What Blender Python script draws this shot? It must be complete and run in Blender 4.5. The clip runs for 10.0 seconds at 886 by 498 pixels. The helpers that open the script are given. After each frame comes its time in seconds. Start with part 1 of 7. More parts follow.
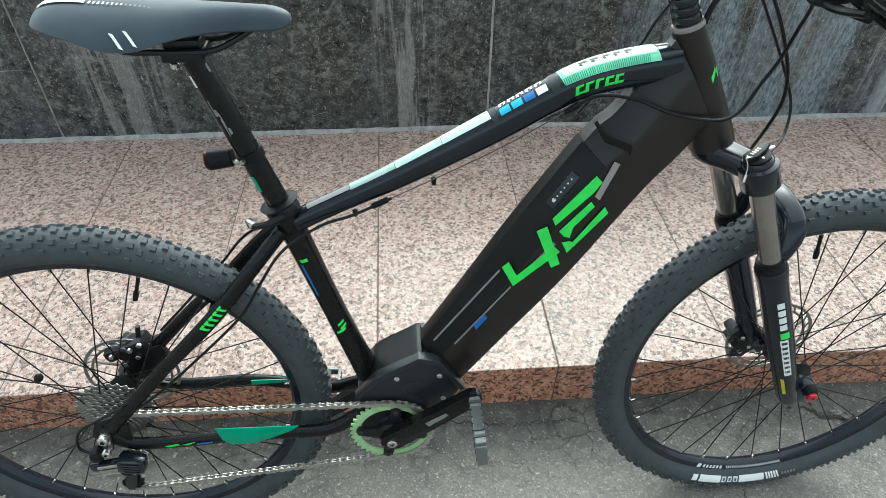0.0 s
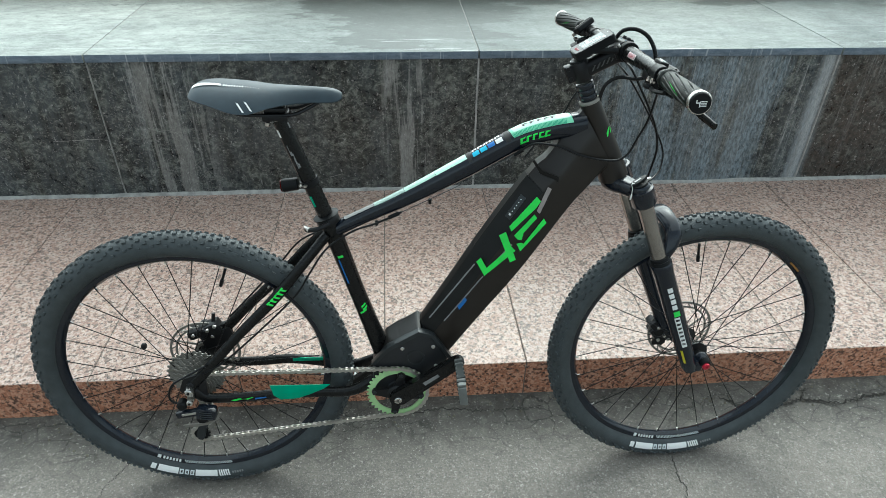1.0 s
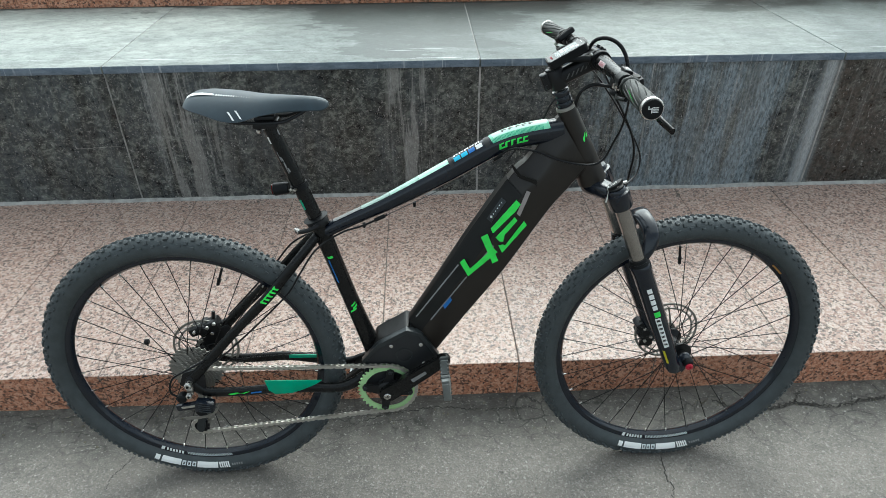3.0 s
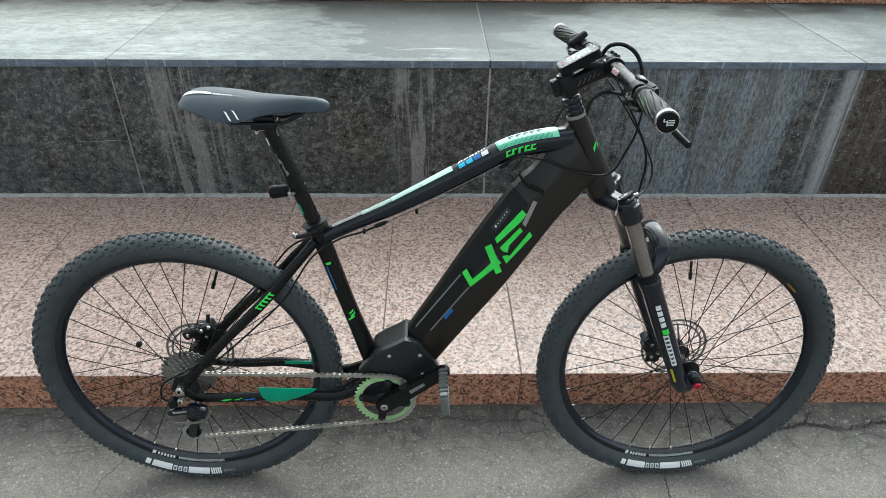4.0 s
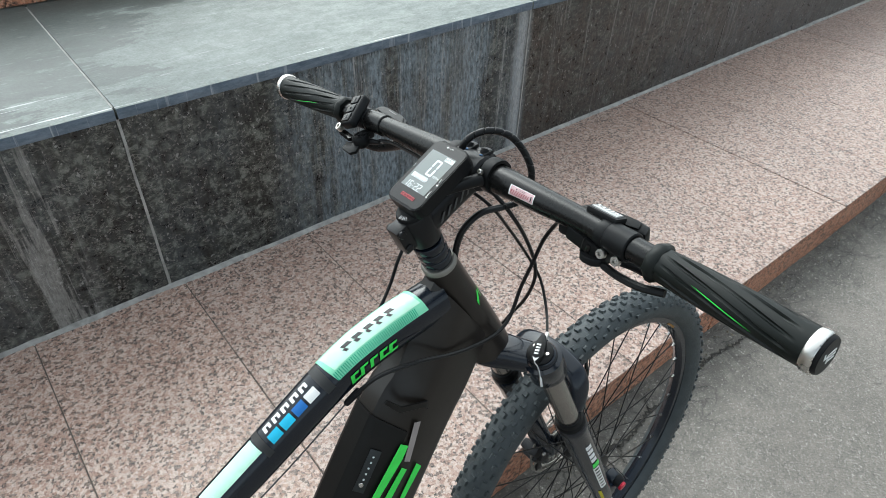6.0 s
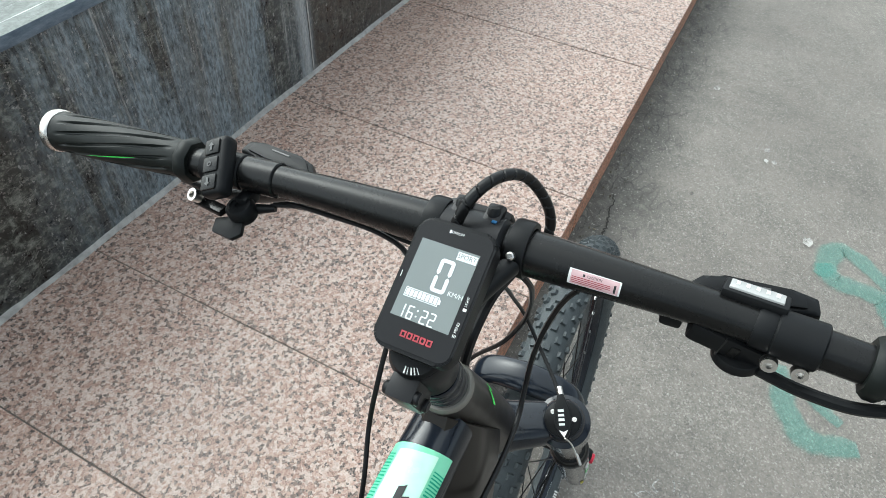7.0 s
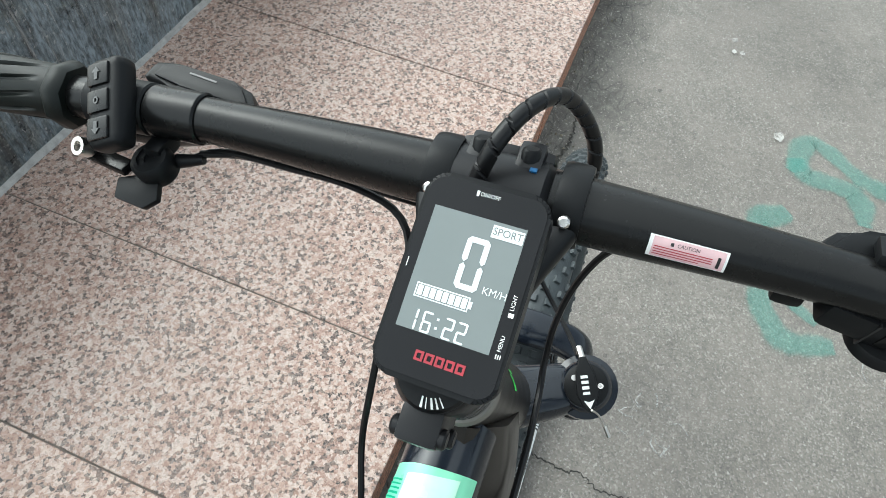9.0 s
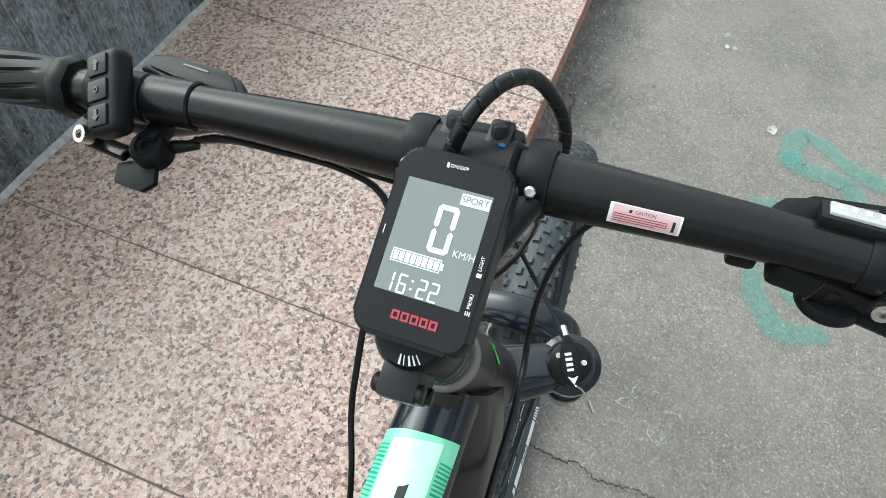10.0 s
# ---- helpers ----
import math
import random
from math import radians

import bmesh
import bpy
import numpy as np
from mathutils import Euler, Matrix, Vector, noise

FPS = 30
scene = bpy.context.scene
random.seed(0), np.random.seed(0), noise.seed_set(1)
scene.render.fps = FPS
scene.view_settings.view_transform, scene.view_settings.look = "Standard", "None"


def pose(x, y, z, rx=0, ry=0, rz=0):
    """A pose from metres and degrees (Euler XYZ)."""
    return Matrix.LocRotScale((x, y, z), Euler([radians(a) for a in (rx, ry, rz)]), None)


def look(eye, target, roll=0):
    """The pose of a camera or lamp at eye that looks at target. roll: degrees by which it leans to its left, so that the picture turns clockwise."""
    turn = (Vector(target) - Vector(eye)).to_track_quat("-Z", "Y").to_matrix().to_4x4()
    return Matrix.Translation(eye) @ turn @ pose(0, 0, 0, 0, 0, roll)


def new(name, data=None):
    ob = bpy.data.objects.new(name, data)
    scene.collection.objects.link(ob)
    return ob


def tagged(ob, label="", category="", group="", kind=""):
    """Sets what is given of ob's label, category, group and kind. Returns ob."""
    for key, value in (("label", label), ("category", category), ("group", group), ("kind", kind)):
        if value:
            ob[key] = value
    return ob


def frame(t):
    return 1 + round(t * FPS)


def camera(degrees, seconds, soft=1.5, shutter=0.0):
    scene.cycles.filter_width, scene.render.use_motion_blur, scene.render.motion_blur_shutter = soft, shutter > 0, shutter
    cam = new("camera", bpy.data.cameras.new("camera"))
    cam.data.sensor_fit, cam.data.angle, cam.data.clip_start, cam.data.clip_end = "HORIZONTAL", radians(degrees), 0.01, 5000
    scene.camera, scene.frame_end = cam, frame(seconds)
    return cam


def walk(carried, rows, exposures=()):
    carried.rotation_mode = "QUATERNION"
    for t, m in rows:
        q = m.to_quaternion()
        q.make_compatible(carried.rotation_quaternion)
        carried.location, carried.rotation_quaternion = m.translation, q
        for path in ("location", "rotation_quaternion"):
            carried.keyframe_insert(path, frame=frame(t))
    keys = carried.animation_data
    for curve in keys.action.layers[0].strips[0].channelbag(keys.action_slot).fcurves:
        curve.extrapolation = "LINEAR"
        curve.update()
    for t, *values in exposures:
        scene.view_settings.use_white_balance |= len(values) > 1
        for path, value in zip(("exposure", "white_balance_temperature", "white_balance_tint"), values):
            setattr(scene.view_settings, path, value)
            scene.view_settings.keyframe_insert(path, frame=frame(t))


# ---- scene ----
cam = camera(69.5, 10.0, soft=0.55)
PATH = [
    (0, (-0.316, -0.835, 1.239), (-0.2, 0.65, -0.094), 0.6),
    (0.5, (-0.331, -1.056, 1.346), (-0.253, 0.514, 0.109), 1.7),
    (1, (-0.342, -1.246, 1.388), (-0.201, 0.393, 0.25), 1.0),
    (1.5, (-0.328, -1.309, 1.409), (-0.237, 0.344, 0.286), 0.6),
    (2, (-0.3, -1.313, 1.408), (-0.22, 0.336, 0.278), 0.5),
    (2.5, (-0.278, -1.306, 1.406), (-0.203, 0.343, 0.278), -0.0),
    (3.8, (-0.244, -1.273, 1.416), (-0.207, 0.39, 0.305), -0.3),
    (4, (-0.247, -1.251, 1.402), (-0.208, 0.402, 0.276), 0.7),
    (4.5, (-0.329, -1.153, 1.401), (-0.2, 0.508, 0.294), 0.4),
    (5, (-0.457, -1.001, 1.429), (0.049, 0.602, 0.345), 1.7),
    (5.5, (-0.422, -0.798, 1.376), (0.308, 0.619, 0.168), 3.0),
    (6, (-0.301, -0.514, 1.369), (0.702, 0.677, 0.114), 2.0),
    (6.2, (-0.282, -0.433, 1.366), (0.832, 0.646, 0.103), 3.6),
    (7.3, (-0.142, -0.161, 1.282), (1.059, 0.239, -0.266), 5.9),
    (7.5, (-0.122, -0.15, 1.261), (1.035, 0.192, -0.334), 7.1),
    (8, (-0.111, -0.139, 1.242), (0.982, 0.187, -0.401), 7.3),
    (8.5, (-0.105, -0.133, 1.239), (0.998, 0.189, -0.398), 6.7),
    (9, (-0.102, -0.135, 1.238), (1.005, 0.181, -0.398), 7.2),
    (9.5, (-0.113, -0.147, 1.239), (1.0, 0.171, -0.392), 7.4),
    (10, (-0.119, -0.153, 1.247), (0.99, 0.171, -0.385), 6.0),
]
walk(cam, [(t, look(eye, target, roll)) for t, eye, target, roll in PATH], exposures=[(0, 1.38, 5880, -5), (0.6, 1.30, 5900, -6), (1.2, 1.04, 5900, -5), (2.4, 1.04, 5920, -4), (4.2, 1.04, 6020, 1), (6.2, 1.04, 6020, 1), (7.4, 1.20, 6020, -1), (10, 1.20, 6020, -1)])

# ---- light ----
world = bpy.data.worlds.new("overcast_sky")
scene.world = world
world.use_nodes = True
wn, wl = world.node_tree.nodes, world.node_tree.links
sky = wn.new("ShaderNodeTexSky")
sky.sky_type, sky.sun_disc = "NISHITA", False
sky.sun_elevation, sky.sun_rotation = radians(45), radians(14)
sky.air_density, sky.dust_density = 1.0, 4.0
soft_sky = wn.new("ShaderNodeHueSaturation")
soft_sky.inputs["Saturation"].default_value = 0.30
wl.new(sky.outputs[0], soft_sky.inputs["Color"])
wl.new(soft_sky.outputs[0], wn["Background"].inputs[0])
wn["Background"].inputs[1].default_value = 0.125
sun = new("sun", bpy.data.lights.new("sun", "SUN"))
sun.data.energy, sun.data.angle, sun.data.color = 1.15, radians(140), (1.0, 0.98, 0.95)
sun.matrix_world = look((0, 0, 0), (-0.15, -0.72, -0.90))


# ---- materials ----
class Nodes:
    """A short hand for node materials."""

    def __init__(self, name):
        self.mat = bpy.data.materials.new(name)
        self.mat.use_nodes = True
        self.tree = self.mat.node_tree
        self.bsdf = self.tree.nodes["Principled BSDF"]
        self.place = self.tree.nodes.new("ShaderNodeNewGeometry").outputs["Position"]

    def put(self, socket, value):
        if isinstance(value, bpy.types.NodeSocket):
            self.tree.links.new(value, socket)
        elif value is not None:
            socket.default_value = value

    def scaled(self, xyz, vector=None, offset=(0, 0, 0)):
        n = self.tree.nodes.new("ShaderNodeMapping")
        self.put(n.inputs["Vector"], vector or self.place)
        n.inputs["Scale"].default_value, n.inputs["Location"].default_value = xyz, offset
        return n.outputs[0]

    def noise(self, scale, vector=None, detail=4.0, rough=0.6, warp=0.0):
        n = self.tree.nodes.new("ShaderNodeTexNoise")
        self.put(n.inputs["Vector"], vector or self.place)
        n.inputs["Scale"].default_value, n.inputs["Detail"].default_value = scale, detail
        n.inputs["Roughness"].default_value, n.inputs["Distortion"].default_value = rough, warp
        return n.outputs[0]

    def cells(self, scale, vector=None, feature="F1", out="Color"):
        n = self.tree.nodes.new("ShaderNodeTexVoronoi")
        n.feature = feature
        self.put(n.inputs["Vector"], vector or self.place)
        n.inputs["Scale"].default_value = scale
        return n.outputs[out]

    def axis(self, which, vector=None):
        n = self.tree.nodes.new("ShaderNodeSeparateXYZ")
        self.put(n.inputs[0], vector or self.place)
        return n.outputs[which]

    def ramp(self, value, stops, mode="LINEAR"):
        n = self.tree.nodes.new("ShaderNodeValToRGB")
        n.color_ramp.interpolation = mode
        while len(n.color_ramp.elements) < len(stops):
            n.color_ramp.elements.new(1.0)
        for e, (pos, col) in zip(n.color_ramp.elements, stops):
            e.position = pos
            e.color = (*col, 1) if isinstance(col, tuple) else (col, col, col, 1)
        self.put(n.inputs[0], value)
        return n.outputs[0]

    def math(self, op, a, b=0.0, clamp=False):
        n = self.tree.nodes.new("ShaderNodeMath")
        n.operation, n.use_clamp = op, clamp
        self.put(n.inputs[0], a)
        self.put(n.inputs[1], b)
        return n.outputs[0]

    def mix(self, factor, a, b, mode="MIX"):
        n = self.tree.nodes.new("ShaderNodeMix")
        n.data_type, n.blend_type = "RGBA", mode
        self.put(n.inputs["Factor"], factor)
        self.put(n.inputs[6], (*a, 1) if isinstance(a, tuple) else a)
        self.put(n.inputs[7], (*b, 1) if isinstance(b, tuple) else b)
        return n.outputs[2]

    def random(self):
        return self.tree.nodes.new("ShaderNodeObjectInfo").outputs["Random"]

    def done(self, color=None, rough=None, metal=None, bump=None, height=0.002, **more):
        self.put(self.bsdf.inputs["Base Color"], (*color, 1) if isinstance(color, tuple) else color)
        self.put(self.bsdf.inputs["Roughness"], rough)
        self.put(self.bsdf.inputs["Metallic"], metal)
        for key, value in more.items():
            self.put(self.bsdf.inputs[key.replace("_", " ")], value)
        if bump is not None:
            n = self.tree.nodes.new("ShaderNodeBump")
            n.inputs["Distance"].default_value = height
            self.put(n.inputs["Height"], bump)
            self.tree.links.new(n.outputs[0], self.bsdf.inputs["Normal"])
        return self.mat


def granite(name, pale, mid, warm, dark, rough, dirt, size=150, share=0.16, blend=0.42):
    """Coarse speckled granite: crystals of four colours, of two sizes, with dirt in broad patches."""
    n = Nodes(name)
    bent = n.tree.nodes.new("ShaderNodeVectorMath")
    bent.operation = "MULTIPLY_ADD"
    wob = n.tree.nodes.new("ShaderNodeTexNoise")
    wob.inputs["Scale"].default_value = 190
    n.put(wob.inputs["Vector"], n.place)
    n.put(bent.inputs[0], wob.outputs["Color"])
    bent.inputs[1].default_value = (0.009, 0.009, 0.009)
    n.put(bent.inputs[2], n.place)
    big = n.axis(0, n.cells(size, bent.outputs[0]))
    fine = n.axis(1, n.cells(size * 2.3, bent.outputs[0]))
    c1 = n.ramp(big, [(0, dark), (share, mid), (share + 0.22, warm), (0.66, pale)], "CONSTANT")
    c2 = n.ramp(fine, [(0, dark), (0.20, warm), (0.5, mid), (0.72, pale)], "CONSTANT")
    col = n.mix(blend, c1, c2)
    tint = n.ramp(n.random(), [(0, (0.93, 0.93, 0.94)), (1, (1.05, 1.03, 1.02))])
    col = n.mix(1.0, col, tint, "MULTIPLY")
    broad = n.noise(2.3, detail=6, rough=0.65)
    col = n.mix(n.math("MULTIPLY", n.ramp(broad, [(0.42, 0.0), (0.72, 1.0)]), dirt), col, (0.16, 0.12, 0.10))
    r = n.math("ADD", n.math("MULTIPLY", n.noise(9, detail=5), 0.22), rough - 0.11)
    r = n.math("ADD", r, n.math("MULTIPLY", big, 0.08))
    return n.done(col, r, bump=n.noise(420, detail=2), height=0.00015, Specular_IOR_Level=0.34)


M = {}
M["tread"] = granite("pink_granite", (0.53, 0.425, 0.365), (0.290, 0.180, 0.142), (0.400, 0.275, 0.222), (0.052, 0.045, 0.042), 0.33, 0.16, 150, 0.22, 0.36)
M["riser"] = granite("red_granite", (0.66, 0.37, 0.25), (0.40, 0.165, 0.095), (0.52, 0.225, 0.13), (0.016, 0.012, 0.011), 0.36, 0.14, 150, 0.26, 0.30)


def black_granite():
    n = Nodes("black_granite")
    x = n.axis(0)
    z = n.axis(2)
    place = n.math("MULTIPLY", n.math("ADD", x, 3.0), 1 / 6)
    mott = n.noise(38, n.scaled((1, 1, 1.25)), detail=8, rough=0.68, warp=0.5)
    mott = n.math("ADD", mott, n.math("MULTIPLY", n.math("SUBTRACT", n.noise(7, detail=5, rough=0.6), 0.5), 0.14))
    col = n.ramp(mott, [(0.40, (0.004, 0.004, 0.004)), (0.49, (0.015, 0.016, 0.013)), (0.555, (0.060, 0.064, 0.053)), (0.65, (0.18, 0.185, 0.16))])
    flakes = n.ramp(n.axis(0, n.cells(230)), [(0.0, 1.0), (0.05, 0.0)], "CONSTANT")
    col = n.mix(n.math("MULTIPLY", flakes, 0.42), col, (0.30, 0.275, 0.25))
    # thin pale veins between the black crystals
    vein = n.math("ABSOLUTE", n.math("SUBTRACT", n.noise(32, n.scaled((1, 1, 1.4), offset=(3, 0, 8)), detail=4, rough=0.6, warp=0.5), 0.5))
    vein = n.math("MULTIPLY", n.ramp(vein, [(0.0, 1.0), (0.026, 0.0)]), n.ramp(n.noise(11, detail=4), [(0.44, 0.0), (0.56, 1.0)]))
    col = n.mix(n.math("MULTIPLY", vein, 0.7), col, (0.25, 0.245, 0.215))
    # brownish worn patches
    patch = n.ramp(n.noise(2.6, detail=6, rough=0.65), [(0.44, 0.0), (0.66, 1.0)])
    col = n.mix(n.math("MULTIPLY", patch, 0.26), col, n.ramp(n.noise(70, detail=6, rough=0.7), [(0.40, (0.03, 0.028, 0.025)), (0.60, (0.20, 0.185, 0.165))]))
    haze = n.ramp(n.noise(3.4, n.scaled((1.6, 1, 0.9), offset=(5, 1, 0)), detail=7, rough=0.66), [(0.46, 0.0), (0.66, 1.0)])
    col = n.mix(n.math("MULTIPLY", haze, 0.30), col, (0.075, 0.090, 0.100))
    # the slab past the second joint is browner
    brown = n.math("MULTIPLY", n.ramp(place, [(0.7185, 0.0), (0.7195, 1.0)]), n.ramp(n.noise(16, detail=6, rough=0.65), [(0.40, 0.25), (0.60, 0.75)]))
    col = n.mix(brown, col, n.ramp(n.noise(60, detail=6, rough=0.7), [(0.40, (0.012, 0.008, 0.005)), (0.62, (0.085, 0.060, 0.045))]))
    # a greyer, streaked stretch towards the second joint
    grey = n.ramp(place, [(0.0, 0.25), (0.20, 0.15), (0.30, 0.18), (0.36, 0.08), (0.555, 0.08), (0.58, 0.85), (0.60, 1.0), (0.686, 1.0), (0.694, 0.22), (0.707, 0.22), (0.710, 0.8), (0.718, 0.7), (0.720, 0.0), (0.80, 0.05), (1.0, 0.15)])
    grey = n.math("MULTIPLY", grey, n.ramp(n.noise(1.0, n.scaled((17, 1, 1.5)), detail=7, rough=0.68), [(0.40, 0.05), (0.54, 1.0)]))
    col = n.mix(n.math("MULTIPLY", grey, 0.88), col, n.ramp(n.noise(120, n.scaled((1, 1, 0.35)), detail=5, rough=0.7), [(0.36, (0.050, 0.066, 0.075)), (0.62, (0.27, 0.325, 0.36))]))
    # lime runs from the coping downwards, broken into dashes
    dashes = n.ramp(n.noise(1.0, n.scaled((230, 1, 48)), detail=4, rough=0.7), [(0.44, 0.25), (0.56, 1.0)])
    runs = n.ramp(n.noise(1.0, n.scaled((34, 1, 0.9)), detail=8, rough=0.74, warp=0.3), [(0.55, 0.0), (0.63, 1.0)])
    lanes = n.ramp(place, [
        (0.0, 0.25), (0.18, 0.15), (0.285, 0.15), (0.297, 0.9), (0.326, 0.8), (0.338, 0.06), (0.434, 0.06), (0.441, 1.0),
        (0.458, 0.9), (0.47, 0.1), (0.575, 0.2), (0.60, 0.8), (0.70, 1.0), (0.718, 0.9), (0.721, 0.16), (0.745, 0.40), (0.78, 0.55), (1.0, 0.45)])
    fade = n.ramp(n.math("ADD", z, n.math("MULTIPLY", n.noise(1.0, n.scaled((22, 1, 0.5))), 0.5)), [(0.38, 0.35), (0.85, 1.0)])
    runs = n.math("MULTIPLY", n.math("MULTIPLY", n.math("MULTIPLY", runs, lanes), fade), dashes)
    splash = n.ramp(n.math("ADD", place, n.math("MULTIPLY", n.math("SUBTRACT", n.noise(1.0, n.scaled((3, 1, 9)), detail=5), 0.5), 0.006)), [(0.709, 0.0), (0.7125, 1.0), (0.7165, 0.9), (0.7195, 0.0)])
    col = n.mix(n.math("MULTIPLY", n.math("MULTIPLY", splash, n.math("ADD", n.math("MULTIPLY", dashes, 0.5), 0.5)), 0.85), col, (0.45, 0.46, 0.46))
    # broad faint washes, slightly aslant
    wash = n.ramp(n.noise(1.0, n.scaled((15, 1, 1.1), offset=(2.6, 0, 0)), detail=5, rough=0.62), [(0.50, 0.0), (0.535, 1.0)])
    wash = n.math("MULTIPLY", n.math("MULTIPLY", wash, n.math("ADD", n.math("MULTIPLY", dashes, 0.5), 0.5)), n.ramp(place, [(0.15, 0.0), (0.288, 0.0), (0.297, 0.8), (0.326, 0.7), (0.336, 0.0), (0.435, 0.0), (0.440, 1.0), (0.460, 0.9), (0.467, 0.0), (0.60, 0.0), (0.66, 0.22), (0.690, 0.22), (0.694, 0.0)]))
    col = n.mix(n.math("MULTIPLY", wash, 0.80), col, (0.31, 0.30, 0.28))
    col = n.mix(n.math("MULTIPLY", runs, 0.9), col, (0.46, 0.455, 0.44))
    thin = n.ramp(n.noise(1.0, n.scaled((190, 1, 2.5)), detail=3), [(0.60, 0.0), (0.66, 1.0)])
    col = n.mix(n.math("MULTIPLY", n.math("MULTIPLY", n.math("MULTIPLY", thin, lanes), dashes), 0.4), col, (0.46, 0.46, 0.45))
    specks = n.ramp(n.noise(105, n.scaled((1, 1, 0.7)), detail=3), [(0.645, 0.0), (0.685, 1.0)])
    col = n.mix(n.math("MULTIPLY", specks, 0.5), col, (0.46, 0.45, 0.43))
    r = n.ramp(mott, [(0.3, 0.24), (0.7, 0.42)])
    r = n.mix(runs, r, (0.75, 0.75, 0.75))
    return n.done(col, r, bump=n.noise(300, detail=3), height=0.0004)


M["wall"] = black_granite()


def coping():
    n = Nodes("grey_coping_stone")
    y = n.axis(1)
    base = n.ramp(n.noise(7, detail=8, rough=0.7), [(0.34, (0.070, 0.092, 0.087)), (0.52, (0.115, 0.140, 0.132)), (0.68, (0.18, 0.208, 0.195))])
    # The very pale left end paints bright sky reflection into the stone's colour.
    pale = n.ramp(n.math("MULTIPLY", n.math("ADD", n.axis(0), 3.0), 1 / 6), [(0.0, 1.0), (0.32, 1.0), (0.37, 0.36), (0.44, 0.16), (0.51, 0.12), (0.56, 0.22), (0.62, 0.46), (0.70, 0.46), (0.75, 0.0), (1.0, 0.1)])
    pale = n.math("MULTIPLY", pale, n.ramp(n.noise(5, n.scaled((0.5, 1.4, 1)), detail=7, rough=0.65), [(0.30, 0.45), (0.60, 1.0)]))
    base = n.mix(pale, base, (0.44, 0.465, 0.425))
    cloud = n.ramp(n.noise(24, n.scaled((0.8, 1.2, 1)), detail=8, rough=0.7, warp=0.6), [(0.38, 0.72), (0.62, 1.14)])
    base = n.mix(1.0, base, cloud, "MULTIPLY")
    fine = n.noise(160, detail=3)
    col = n.mix(0.16, base, n.ramp(fine, [(0.38, 0.07), (0.62, 0.34)]))
    wet = n.math("ADD", n.noise(3.2, n.scaled((0.7, 1.6, 1)), detail=8, rough=0.68), n.math("MULTIPLY", n.math("SUBTRACT", y, 1.45), 0.46))
    by_joint = n.ramp(n.math("MULTIPLY", n.math("ADD", n.axis(0), 3.0), 1 / 6), [(0.0, 0.02), (0.30, 0.02), (0.36, 0.08), (0.40, 0.28), (0.44, 0.38), (0.50, 0.38), (0.53, 0.24), (0.57, 0.12), (0.61, 0.02), (0.74, 0.05), (0.76, 0.12), (1.0, 0.08)])
    wet = n.math("ADD", wet, n.math("SUBTRACT", by_joint, 0.10))
    wet = n.ramp(wet, [(0.60, 0.0), (0.625, 1.0)])
    col = n.mix(n.math("MULTIPLY", wet, 0.66), col, (0.040, 0.050, 0.048))
    chalk = n.ramp(n.noise(1.0, n.scaled((2.2, 75, 1)), detail=3), [(0.65, 0.0), (0.69, 1.0)])
    near = n.ramp(n.math("SUBTRACT", y, 0.98), [(0.0, 1.0), (0.30, 0.0)])
    col = n.mix(n.math("MULTIPLY", n.math("MULTIPLY", chalk, near), 0.9), col, (0.72, 0.73, 0.72))
    ticks = n.ramp(n.noise(1.0, n.scaled((26, 95, 1)), detail=4), [(0.62, 0.0), (0.68, 1.0)])
    col = n.mix(n.math("MULTIPLY", ticks, 0.14), col, (0.50, 0.53, 0.51))
    pits = n.ramp(n.noise(1.0, n.scaled((40, 70, 1), offset=(7, 3, 0)), detail=4), [(0.62, 0.0), (0.68, 1.0)])
    col = n.mix(n.math("MULTIPLY", pits, 0.38), col, (0.055, 0.065, 0.060))
    r = n.math("ADD", n.math("MULTIPLY", n.noise(14, detail=6), 0.35), 0.30)
    r = n.mix(wet, r, (0.42, 0.42, 0.42))
    return n.done(col, r, bump=n.noise(260, detail=3), height=0.0004, Specular_IOR_Level=0.18)


M["coping"] = coping()


def coping_edge():
    n = Nodes("blue_grey_sawn_edge")
    col = n.ramp(n.noise(22, n.scaled((1, 1, 3)), detail=7, rough=0.7), [(0.34, (0.075, 0.105, 0.140)), (0.66, (0.185, 0.228, 0.275))])
    drips = n.ramp(n.noise(1.0, n.scaled((60, 1, 2)), detail=4), [(0.60, 0.0), (0.68, 0.6)])
    return n.done(n.mix(drips, col, (0.50, 0.53, 0.55)), 0.5, bump=n.noise(260, detail=3), height=0.0004)


M["coping_edge"] = coping_edge()


